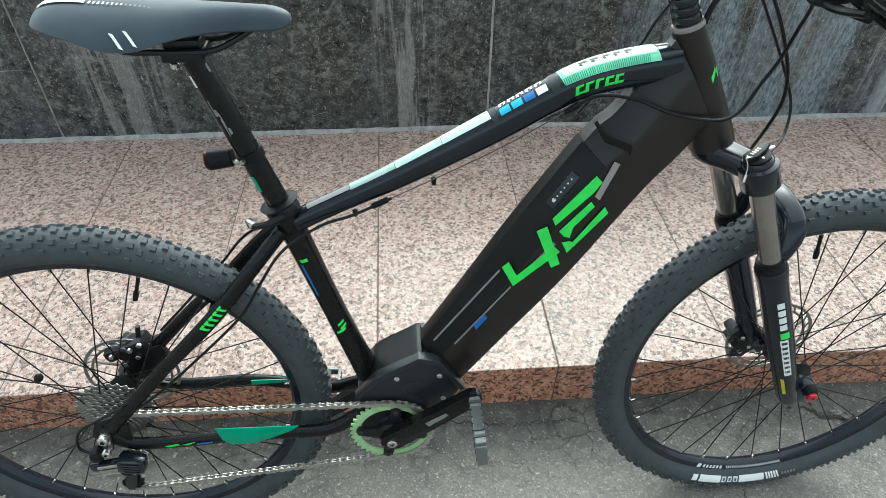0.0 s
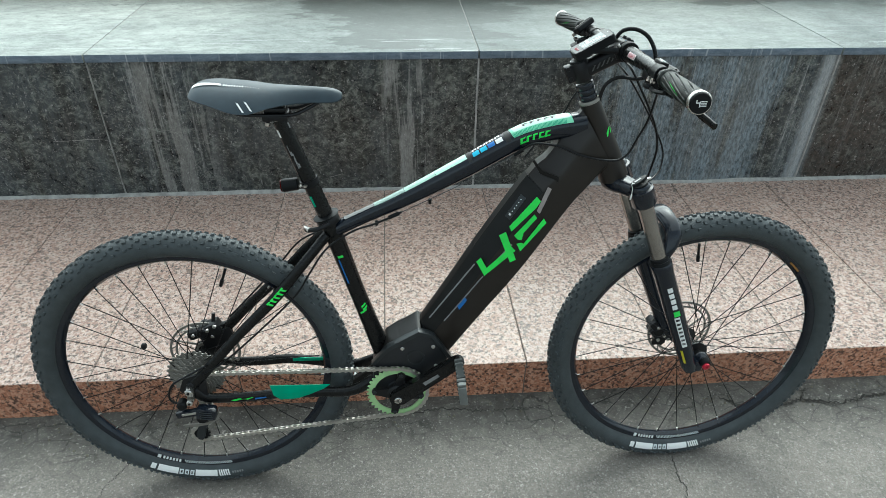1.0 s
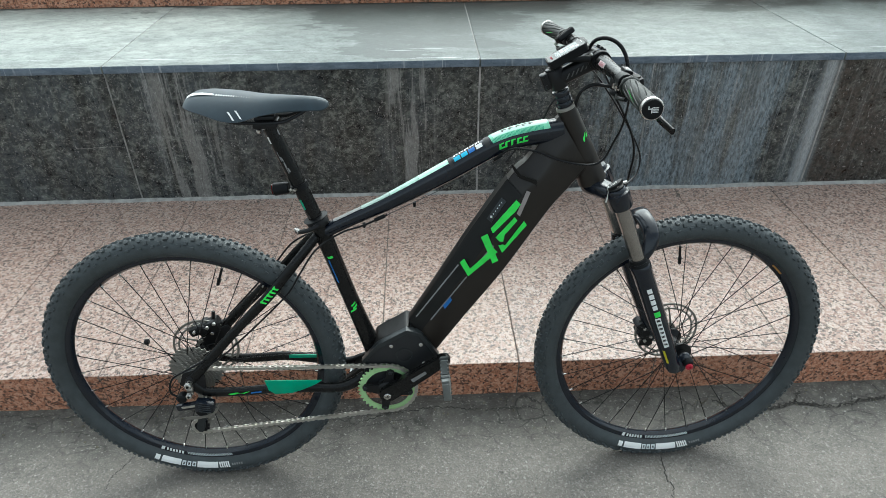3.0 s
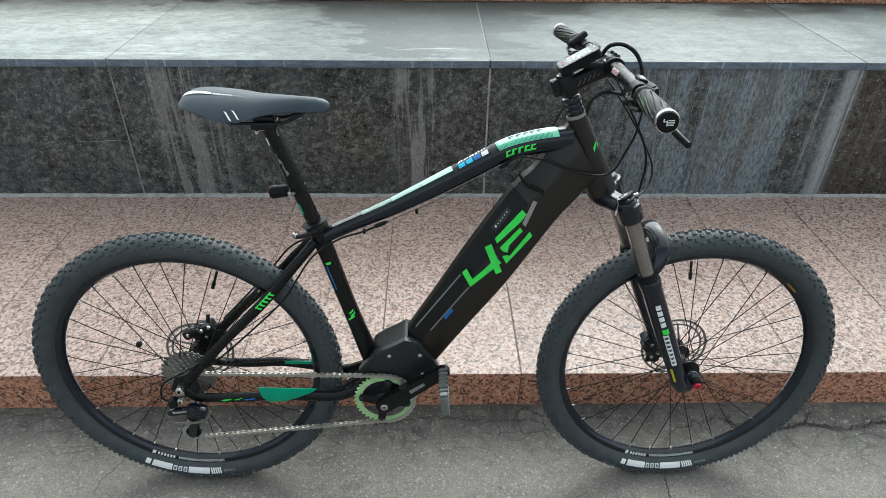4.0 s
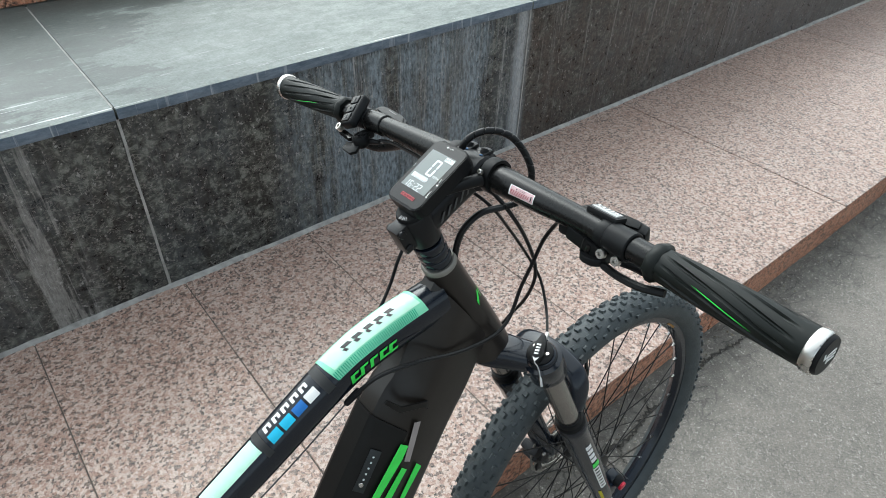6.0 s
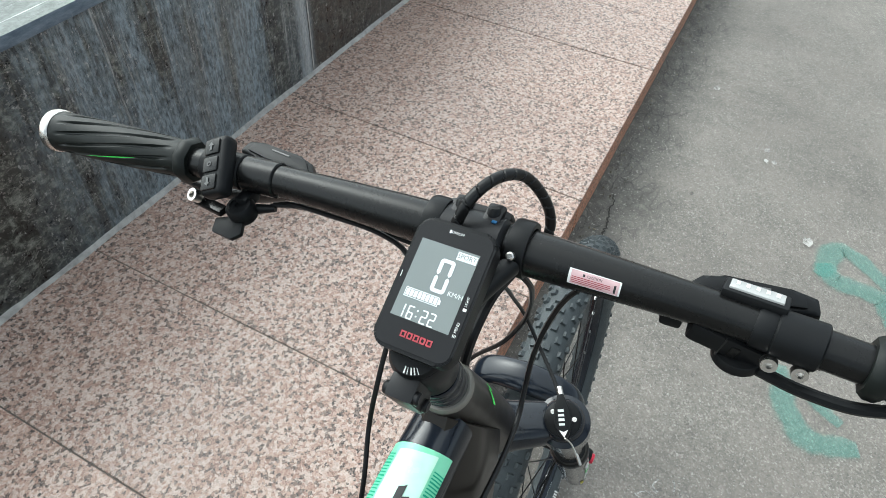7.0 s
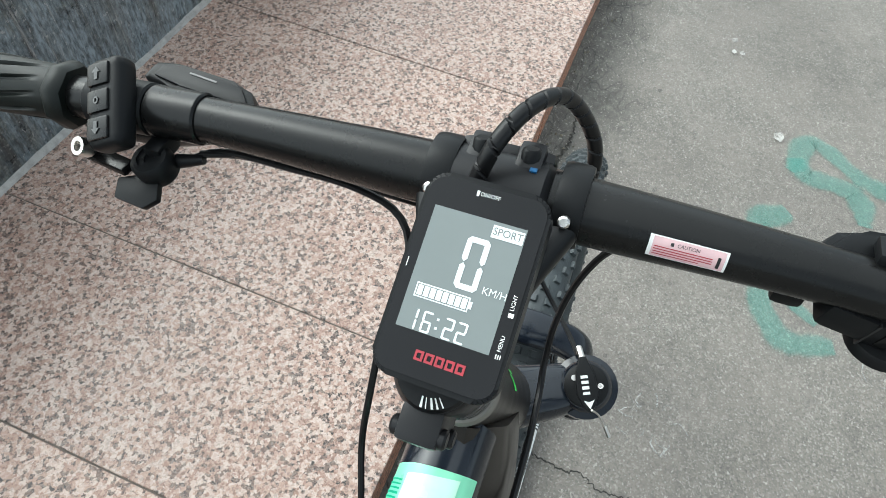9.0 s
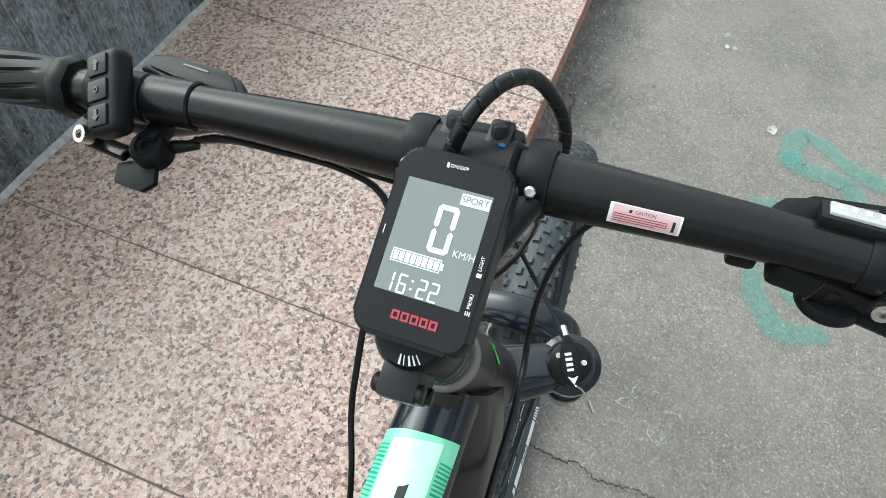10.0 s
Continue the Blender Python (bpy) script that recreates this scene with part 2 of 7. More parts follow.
def asphalt():
    n = Nodes("worn_asphalt")
    grains = n.cells(260)
    g = n.axis(0, grains)
    col = n.ramp(g, [(0, (0.130, 0.118, 0.104)), (0.35, (0.172, 0.156, 0.138)), (0.8, (0.200, 0.182, 0.160)), (0.95, (0.27, 0.250, 0.222))])
    broad = n.ramp(n.noise(1.7, detail=7, rough=0.68), [(0.32, 0.72), (0.68, 1.12)])
    col = n.mix(1.0, col, broad, "MULTIPLY")
    mid = n.ramp(n.noise(34, detail=6, rough=0.7), [(0.34, 0.84), (0.66, 1.10)])
    col = n.mix(1.0, col, mid, "MULTIPLY")
    rosy = n.ramp(n.noise(5.5, detail=5, rough=0.6), [(0.42, 0.0), (0.62, 1.0)])
    col = n.mix(n.math("MULTIPLY", rosy, 0.3), col, (0.212, 0.186, 0.164))
    # a damp, dirty strip along the foot of the kerb
    y = n.math("ADD", n.axis(1), n.math("MULTIPLY", n.math("SUBTRACT", n.noise(6, detail=6), 0.5), 0.26))
    strip = n.ramp(n.math("ADD", y, 0.5), [(0.24, 0.0), (0.43, 1.0)])
    col = n.mix(n.math("MULTIPLY", strip, 0.72), col, n.ramp(n.noise(21, detail=7, rough=0.75), [(0.40, (0.040, 0.038, 0.033)), (0.56, (0.088, 0.084, 0.073)), (0.68, (0.19, 0.178, 0.155))]))
    # a network of fine cracks in the strip, and scattered pale chips
    web = n.tree.nodes.new("ShaderNodeVectorMath")
    web.operation = "MULTIPLY_ADD"
    wob = n.tree.nodes.new("ShaderNodeTexNoise")
    wob.inputs["Scale"].default_value, wob.inputs["Detail"].default_value = 16, 5
    n.put(wob.inputs["Vector"], n.place)
    n.put(web.inputs[0], wob.outputs["Color"])
    web.inputs[1].default_value = (0.10, 0.10, 0.0)
    n.put(web.inputs[2], n.scaled((1, 1.8, 0)))
    veins = n.ramp(n.cells(13, web.outputs[0], "DISTANCE_TO_EDGE", "Distance"), [(0.0, 1.0), (0.05, 0.0)])
    veins = n.math("MULTIPLY", n.math("MULTIPLY", veins, strip), n.ramp(n.noise(7, detail=4), [(0.42, 0.0), (0.54, 1.0)]))
    col = n.mix(n.math("MULTIPLY", veins, 0.85), col, (0.025, 0.025, 0.022))
    chips = n.ramp(n.noise(190, detail=2), [(0.635, 0.0), (0.67, 1.0)])
    col = n.mix(n.math("MULTIPLY", chips, 0.34), col, (0.46, 0.44, 0.41))
    stones = n.ramp(n.noise(105, n.scaled((1, 1, 1), offset=(3, 8, 0)), detail=3), [(0.63, 0.0), (0.66, 1.0)])
    col = n.mix(n.math("MULTIPLY", stones, 0.55), col, (0.42, 0.40, 0.36))
    holes = n.ramp(n.noise(85, n.scaled((1, 1, 1), offset=(11, 2, 0)), detail=4), [(0.60, 0.0), (0.635, 1.0)])
    col = n.mix(n.math("MULTIPLY", holes, 0.36), col, (0.055, 0.052, 0.046))
    bump = n.math("ADD", n.cells(260, out="Distance"), n.math("MULTIPLY", n.noise(60, detail=5), 0.8))
    return n.done(col, n.ramp(g, [(0, 0.65), (1, 0.9)]), bump=bump, height=0.0013)


M["asphalt"] = asphalt()


def plain(name, color, rough=0.5, metal=0.0, grain=900, amount=0.12, height=0.00004, coat=0.0, bump=True, spec=0.5):
    """A made surface: one colour with slight blotches and a fine grain."""
    n = Nodes(name)
    tone = n.ramp(n.noise(38, detail=5), [(0.3, 1 - amount), (0.7, 1 + amount)])
    dust = n.ramp(n.noise(7, detail=6), [(0.52, 0.0), (0.8, 0.016)])
    col = n.mix(1.0, n.mix(0.0, color, color), tone, "MULTIPLY")
    col = n.mix(dust, col, (0.35, 0.33, 0.30))
    r = n.math("ADD", n.math("MULTIPLY", n.noise(55, detail=4), 0.16), rough - 0.08)
    return n.done(col, r, metal, bump=n.noise(grain, detail=2) if bump else None, height=height, Coat_Weight=coat, Specular_IOR_Level=spec)


M["joint"] = plain("dirty_tile_joint", (0.13, 0.11, 0.095), 0.9, grain=400, amount=0.3, height=0.001)
M["mortar"] = plain("grey_mortar", (0.36, 0.35, 0.33), 0.9, grain=400, amount=0.3, height=0.002)
M["frame"] = plain("black_satin_paint", (0.006, 0.006, 0.006), 0.27, coat=0.05, spec=0.23)
M["tube"] = plain("brown_black_tube_paint", (0.0150, 0.0120, 0.0098), 0.33, coat=0.05, spec=0.33)
M["gloss"] = plain("black_gloss_paint", (0.007, 0.010, 0.016), 0.18, coat=0.15, height=0.0, spec=0.36)
M["matte"] = plain("matte_black_plastic", (0.006, 0.0065, 0.0072), 0.42, spec=0.17)
M["battery"] = plain("black_battery_shell", (0.0065, 0.0062, 0.0058), 0.38, spec=0.22)
M["motor"] = plain("dark_motor_casing", (0.015, 0.016, 0.018), 0.36, spec=0.34)
M["shell"] = plain("grey_cast_shell", (0.022, 0.026, 0.028), 0.34, metal=0.3)
M["alloy"] = plain("black_anodised_alloy", (0.013, 0.013, 0.014), 0.36, metal=0.3, spec=0.3)
M["rubber"] = plain("dark_tyre_rubber", (0.042, 0.050, 0.053), 0.56, spec=0.46, grain=500, amount=0.2, height=0.0008)
M["grip"] = plain("black_grip_rubber", (0.007, 0.009, 0.008), 0.46, spec=0.22)
M["cable"] = plain("black_cable_housing", (0.007, 0.007, 0.0075), 0.32, spec=0.24)
M["greycable"] = plain("dark_grey_cable_housing", (0.07, 0.07, 0.07), 0.4)
M["vinyl"] = plain("dark_grey_saddle_vinyl", (0.024, 0.038, 0.049), 0.46, spec=0.36, grain=1500)
M["steel"] = plain("brushed_steel", (0.62, 0.60, 0.57), 0.28, metal=1.0)
M["stanchion"] = plain("grey_stanchion_tube", (0.30, 0.28, 0.26), 0.22, metal=0.9, height=0.0)
M["chain"] = plain("silver_chain", (0.47, 0.45, 0.41), 0.38, metal=0.85)
M["cog"] = plain("grey_sprocket_steel", (0.24, 0.228, 0.205), 0.52, metal=0.65)
M["spoke"] = plain("black_spoke", (0.008, 0.008, 0.008), 0.35, metal=0.2, spec=0.25)
M["greenring"] = plain("pale_green_anodised_ring", (0.42, 0.66, 0.32), 0.40, metal=0.4)
M["lime"] = plain("lime_green_print", (0.085, 0.80, 0.095), 0.40, bump=False)
M["emerald"] = plain("emerald_green_vinyl", (0.0, 0.33, 0.18), 0.35, bump=False)
M["mint"] = plain("pale_mint_print", (0.24, 0.66, 0.42), 0.30, bump=False)
M["mintpale"] = plain("faded_mint_print", (0.42, 0.62, 0.52), 0.26, bump=False)
M["mintgrey"] = plain("mint_grey_print_and_sheen", (0.30, 0.41, 0.36), 0.26, bump=False)
M["mintwhite"] = plain("mint_white_print", (0.52, 0.80, 0.64), 0.25, bump=False)
M["white"] = plain("white_print", (0.78, 0.78, 0.76), 0.4, amount=0.05, bump=False)
M["greyprint"] = plain("grey_print", (0.20, 0.20, 0.20), 0.45, bump=False)
M["logogrey"] = plain("pinkish_grey_print", (0.30, 0.265, 0.255), 0.45, bump=False)
M["faint"] = plain("faint_grey_print", (0.075, 0.075, 0.075), 0.45, bump=False)
M["litter"] = plain("dark_kerb_litter", (0.15, 0.135, 0.105), 0.95, amount=0.5)
M["blue"] = plain("blue_print", (0.012, 0.13, 0.42), 0.4, bump=False)
M["cyan"] = plain("cyan_print", (0.03, 0.48, 0.72), 0.4, bump=False)
M["black"] = plain("black_print", (0.012, 0.012, 0.012), 0.5, bump=False)
M["redprint"] = plain("red_print", (0.33, 0.022, 0.036), 0.5, bump=False)
M["pink"] = plain("pink_warning_paper", (0.68, 0.46, 0.47), 0.25, bump=False)
M["amber"] = plain("dark_amber_print", (0.26, 0.12, 0.015), 0.5, bump=False)
M["yellow"] = plain("yellow_print", (0.55, 0.48, 0.01), 0.5, bump=False)
M["red"] = plain("red_anodised_cap", (0.55, 0.02, 0.05), 0.3, metal=0.3)
M["redlens"] = plain("dark_red_lens", (0.07, 0.004, 0.004), 0.15, bump=False)
M["fascia"] = plain("black_display_glass", (0.006, 0.006, 0.007), 0.20, bump=False, spec=0.25)
M["lcd"] = plain("grey_liquid_crystal", (0.170, 0.190, 0.186), 0.22, amount=0.03, bump=False, spec=0.32)
M["segment"] = plain("white_display_segment", (0.64, 0.68, 0.68), 0.3, amount=0.02, bump=False)
M["clear"] = plain("clear_plastic_window", (0.36, 0.36, 0.35), 0.12, bump=False)
M["bluebolt"] = plain("blue_thread_lock", (0.01, 0.09, 0.22), 0.5, bump=False)
M["pedal"] = plain("grey_pedal_alloy", (0.17, 0.18, 0.175), 0.40, metal=0.45)
M["pedalcore"] = plain("dark_pedal_body", (0.035, 0.040, 0.040), 0.42, metal=0.3)
M["crack"] = plain("dark_crack", (0.030, 0.028, 0.024), 0.95, amount=0.3)


def worn_paint(name, color, keep, full=0.8):
    """Thin street paint: the ground shows through where it has worn away."""
    n = Nodes(name)
    a = n.ramp(n.noise(30, detail=7, rough=0.75), [(keep, 0.0), (keep + 0.22, full)])
    return n.done(n.mix(n.noise(60), color, tuple(c * 0.7 for c in color)), 0.8, Alpha=a)


M["gum"] = worn_paint("trodden_pale_spot", (0.30, 0.28, 0.25), 0.36)
M["gum_pale"] = worn_paint("fresh_pale_spot", (0.62, 0.60, 0.56), 0.30)
M["chalk"] = worn_paint("white_chalk", (0.60, 0.60, 0.57), 0.40, 0.7)


def spray_paint():
    """Turquoise spray: dense along the stroke, thinning to dust at its edges, worn off the grit."""
    n = Nodes("turquoise_street_paint")
    v = n.axis(1, n.tree.nodes.new("ShaderNodeUVMap").outputs[0])
    edge = n.math("SUBTRACT", 1.0, n.math("ABSOLUTE", n.math("SUBTRACT", n.math("MULTIPLY", v, 2.0), 1.0)))
    worn = n.math("ADD", n.math("MULTIPLY", n.noise(13, detail=8, rough=0.72), 1.0), n.math("MULTIPLY", n.noise(240, detail=3), 0.5))
    cover = n.math("ADD", worn, n.math("MULTIPLY", edge, 0.62))
    a = n.ramp(cover, [(0.80, 0.0), (1.0, 0.30)])
    return n.done(n.mix(n.noise(60), (0.10, 0.40, 0.32), (0.08, 0.30, 0.25)), 0.85, Alpha=a)


M["spray"] = spray_paint()


# ---- mesh helpers ----
def shape(pydata, smooth=True, sharp=40):
    """A mesh from a bmesh or from (vertices, faces)."""
    me = bpy.data.meshes.new("mesh")
    if isinstance(pydata, bmesh.types.BMesh):
        bmesh.ops.recalc_face_normals(pydata, faces=pydata.faces)
        pydata.to_mesh(me)
        pydata.free()
    else:
        me.from_pydata(*[list(v) for v in (pydata[0], [], pydata[1])])
    if smooth:
        for p in me.polygons:
            p.use_smooth = True
        me.set_sharp_from_angle(angle=radians(sharp))
    return me


def part(name, made, material, parent, label="", m=None, sharp=40):
    """One mesh object under a thing or under a part of it."""
    me = made if isinstance(made, bpy.types.Mesh) else shape(made, sharp=sharp)
    if not me.materials:
        me.materials.append(M[material])
    ob = new(name, me)
    ob.parent = parent
    if m is not None:
        ob.matrix_basis = m
    return tagged(ob, label=label)


def thing(name, label, category, m=None, group="", kind=""):
    ob = new(name)
    if m is not None:
        ob.matrix_basis = m
    return tagged(ob, label, category, group, kind)


def box(size, m=None, bevel=0.0, bm=None, seg=2):
    b = bmesh.new()
    bmesh.ops.create_cube(b, size=1.0, matrix=Matrix.Diagonal((*size, 1)))
    if bevel:
        bmesh.ops.bevel(b, geom=b.edges[:], offset=bevel, segments=seg, affect="EDGES", profile=0.6)
    return joined(b, m, bm)


def joined(b, m=None, bm=None):
    if m is not None:
        b.transform(m)
    if bm is None:
        return b
    me = bpy.data.meshes.new("join")
    b.to_mesh(me)
    b.free()
    bm.from_mesh(me)
    bpy.data.meshes.remove(me)
    return bm


def prism(points, a, b, axis="y", bevel=0.0, bm=None, m=None):
    """A flat outline in the plane across an axis, drawn out from a to b along it."""
    lay = {"y": lambda u, w, d: (u, d, w), "z": lambda u, w, d: (u, w, d), "x": lambda u, w, d: (d, u, w)}[axis]
    k = bmesh.new()
    lo = [k.verts.new(lay(u, w, a)) for u, w in points]
    hi = [k.verts.new(lay(u, w, b)) for u, w in points]
    k.faces.new(lo)
    k.faces.new(hi[::-1])
    for i in range(len(points)):
        j = (i + 1) % len(points)
        k.faces.new((lo[i], lo[j], hi[j], hi[i]))
    if bevel:
        bmesh.ops.bevel(k, geom=k.edges[:], offset=bevel, segments=2, affect="EDGES", profile=0.6)
    return joined(k, m, bm)


def lathe(profile, seg=24, m=None, bm=None, closed=False):
    """A profile of (radius, height) turned about the z axis."""
    k = bmesh.new()
    rows = []
    for r, h in profile:
        if r < 1e-6:
            rows.append([k.verts.new((0, 0, h))])
        else:
            rows.append([k.verts.new((r * math.cos(2 * math.pi * i / seg), r * math.sin(2 * math.pi * i / seg), h)) for i in range(seg)])
    pairs = list(zip(rows, rows[1:])) + ([(rows[-1], rows[0])] if closed else [])
    for p, q in pairs:
        for i in range(seg):
            j = (i + 1) % seg
            some = [p[i % len(p)], p[j % len(p)], q[j % len(q)], q[i % len(q)]]
            some = list(dict.fromkeys(some))
            if len(some) > 2:
                k.faces.new(some)
    return joined(k, m, bm)


def along(a, b):
    """A pose with its z axis from a to b, at a."""
    a, b = Vector(a), Vector(b)
    return Matrix.Translation(a) @ (b - a).to_track_quat("Z", "Y").to_matrix().to_4x4()


def rod(a, b, r0, r1=None, seg=16, bm=None, bevel=0.0):
    length, r1 = (Vector(b) - Vector(a)).length, r0 if r1 is None else r1
    e = min(bevel, r0, r1)
    prof = [(0, 0), (r0 - e, 0), (r0, e), (r1, length - e), (r1 - e, length), (0, length)]
    return lathe(prof, seg, along(a, b), bm)


def spline(points, count):
    """A smooth curve through points (Catmull-Rom), evenly spaced."""
    p = [np.array(v, float) for v in points]
    p = [2 * p[0] - p[1], *p, 2 * p[-1] - p[-2]]
    dense = []
    for a, b, c, d in zip(p, p[1:], p[2:], p[3:]):
        for t in np.linspace(0, 1, 24, endpoint=False):
            dense.append(0.5 * (2 * b + (c - a) * t + (2 * a - 5 * b + 4 * c - d) * t * t + (3 * b - a - 3 * c + d) * t**3))
    dense.append(p[-2])
    dense = np.array(dense)
    s = np.r_[0, np.cumsum(np.linalg.norm(np.diff(dense[:, :3], axis=0), axis=1))]
    at = np.linspace(0, s[-1], count)
    return np.stack([np.interp(at, s, dense[:, i]) for i in range(dense.shape[1])], 1)


class Sweep:
    """A tube with an oval section: rows of x, y, z, half width, half height; side: the sideways direction."""

    def __init__(self, rows, count=48, side=(0, 1, 0), power=2.0):
        self.rows, self.power = spline(rows, count), power
        self.side = Vector(side)

    def at(self, s, angle, off=0.0):
        f = min(max(s, 0), 1) * (len(self.rows) - 1)
        i = min(int(f), len(self.rows) - 2)
        row = self.rows[i] + (self.rows[i + 1] - self.rows[i]) * (f - i)
        ahead = Vector(self.rows[min(i + 2, len(self.rows) - 1)][:3] - self.rows[max(i - 1, 0)][:3]).normalized()
        up = ahead.cross(self.side).normalized()
        up = up if up.z >= 0 else -up
        c, d = math.cos(angle), math.sin(angle)
        e = 2 / self.power
        return Vector(row[:3]) + self.side * (row[3] + off) * math.copysign(abs(c) ** e, c) + up * (row[4] + off) * math.copysign(abs(d) ** e, d)

    def mesh(self, seg=24, s0=0.0, s1=1.0, off=0.0):
        k = bmesh.new()
        count = len(self.rows)
        rings = [[k.verts.new(self.at(s, 2 * math.pi * i / seg, off)) for i in range(seg)] for s in np.linspace(s0, s1, count)]
        for p, q in zip(rings, rings[1:]):
            for i in range(seg):
                k.faces.new((p[i], p[(i + 1) % seg], q[(i + 1) % seg], q[i]))
        k.faces.new(rings[0])
        k.faces.new(rings[-1])
        return k

    def patch(self, corners, off=0.0006, cuts=10, bm=None):
        """A print on the tube: corners are four (s, angle in degrees), in turn."""
        k = bmesh.new()
        (s0, a0), (s1, a1), (s2, a2), (s3, a3) = corners
        grid = []
        for u in np.linspace(0, 1, cuts):
            row = []
            for v in np.linspace(0, 1, cuts):
                s = (s0 * (1 - u) + s1 * u) * (1 - v) + (s3 * (1 - u) + s2 * u) * v
                a = (a0 * (1 - u) + a1 * u) * (1 - v) + (a3 * (1 - u) + a2 * u) * v
                row.append(k.verts.new(self.at(s, radians(a), off)))
            grid.append(row)
        for p, q in zip(grid, grid[1:]):
            for i in range(cuts - 1):
                k.faces.new((p[i], p[i + 1], q[i + 1], q[i]))
        return joined(k, None, bm)


def hose(points, radius, seg=8, count=60, bm=None, ridges=0.0, pitch=0.006):
    """A round cable through points; ridges: a spiral wrap's relief."""
    rows = spline(points, count)
    k = bmesh.new()
    side, rings, run = None, [], 0.0
    for i, row in enumerate(rows):
        ahead = Vector(rows[min(i + 1, count - 1)] - rows[max(i - 1, 0)]).normalized()
        run += np.linalg.norm(row - rows[max(i - 1, 0)])
        side = (ahead.orthogonal() if side is None else side - ahead * side.dot(ahead)).normalized()
        up = ahead.cross(side)
        ring = []
        for a in np.linspace(0, 2 * math.pi, seg, endpoint=False):
            r = radius - (ridges if ridges and (run / pitch + a / (2 * math.pi)) % 1 < 0.11 else 0)
            ring.append(k.verts.new(Vector(row) + side * r * math.cos(a) + up * r * math.sin(a)))
        rings.append(ring)
    for p, q in zip(rings, rings[1:]):
        for i in range(seg):
            k.faces.new((p[i], p[(i + 1) % seg], q[(i + 1) % seg], q[i]))
    k.faces.new(rings[0])
    k.faces.new(rings[-1])
    return joined(k, None, bm)


def loft(rings, caps=True, bm=None):
    k = bmesh.new()
    rows = [[k.verts.new(v) for v in ring] for ring in rings]
    n = len(rows[0])
    for p, q in zip(rows, rows[1:]):
        for i in range(n):
            k.faces.new((p[i], p[(i + 1) % n], q[(i + 1) % n], q[i]))
    if caps:
        k.faces.new(rows[0])
        k.faces.new(rows[-1])
    return joined(k, None, bm)


def lettering(text, size, m, squeeze=1.0):
    """Letters of the built-in font as a flat mesh, in the x-y plane of m, centred."""
    cu = bpy.data.curves.new("text", "FONT")
    cu.body, cu.size, cu.align_x, cu.align_y, cu.resolution_u = text, size, "CENTER", "CENTER", 3
    ob = bpy.data.objects.new("text", cu)
    me = bpy.data.meshes.new_from_object(ob)
    bpy.data.objects.remove(ob)
    bpy.data.curves.remove(cu)
    me.transform(m @ Matrix.Diagonal((squeeze, 1, 1, 1)))
    me.materials.clear()
    return me


# ---- the setting ----
def ground():
    xs = sorted({*[-220, -60, -20, -8, -4.5, 7, 12, 30, 90, 220], *np.linspace(-3, 5, 130).round(4)})
    ys = sorted({*[-220, -60, -20, -8, -4, 0.4, 8, 60, 220], *np.linspace(-2.4, 0.06, 60).round(4)})
    verts = []
    for y in ys:
        for x in xs:
            z = 0.0
            if -3 <= x <= 5 and -2.4 <= y <= 0.06:
                edge = min(1, (x + 3) * 2, (5 - x) * 2, (y + 2.4) * 2)
                z = 0.0022 * edge * noise.noise((x * 5, y * 5, 0)) + 0.0012 * edge * noise.noise((x * 17, y * 17, 3))
                z += max(0, 0.012 + 0.008 * noise.noise((x * 4, 0, 7))) * max(0, 1 + y / 0.09)
            verts.append((x, y, z))
    w = len(xs)
    faces = [(j * w + i, j * w + i + 1, (j + 1) * w + i + 1, (j + 1) * w + i) for j in range(len(ys) - 1) for i in range(w - 1)]
    ob = new("ground", shape((verts, faces)))
    ob.data.materials.append(M["asphalt"])
    return tagged(ob, "worn grey asphalt pavement with cracks along the kerb", "ground", kind="structure")


asphalt_ground = ground()


def flat_patch(name, outline, z, material, parent, label=""):
    me = shape(([(x, y, z) for x, y in outline], [tuple(range(len(outline)))]))
    return part(name, me, material, parent, label)


def ribbon(points, widths, z, count=40, jag=0.0, seed=0):
    """A flat strip along a line on the ground, with an uneven edge."""
    rng = random.Random(seed)
    rows = spline([(*p, 0, w) for p, w in zip(points, widths)], count)
    verts, faces = [], []
    for i, r in enumerate(rows):
        d = rows[min(i + 1, count - 1)][:2] - rows[max(i - 1, 0)][:2]
        n = np.array([-d[1], d[0]]) / (np.linalg.norm(d) + 1e-9)
        shift = n * rng.uniform(-jag, jag)
        for side in (-0.5, 0.5):
            verts.append((*(r[:2] + shift + n * side * r[3] * rng.uniform(0.6, 1.3)), z))
    for i in range(count - 1):
        faces.append((2 * i, 2 * i + 2, 2 * i + 3, 2 * i + 1))
    return shape((verts, faces), smooth=False)


STEP, DEEP, TILE = 0.135, 0.985, 0.3895
TOP, BACK, UPPER = 0.685, 1.835, 0.868

# lower step: pink treads over red risers
lower = thing("step_lower", "low step of pink speckled granite tiles", "step", kind="structure")
core = part("core", box((17, 1.9, 0.1325), pose(1.5, 0.954, 0.06675)), "joint", lower, "grey mortar bed")


def tread_tile(width, deep, thick):
    b = box((width, deep, thick), pose(0, deep / 2, -thick / 2), 0.0012, seg=1)
    me = shape(b, sharp=30)
    me.materials.append(M["tread"])
    me.materials.append(M["riser"])
    for p in me.polygons:
        if p.normal.y < -0.9:
            p.material_index = 1
    return me


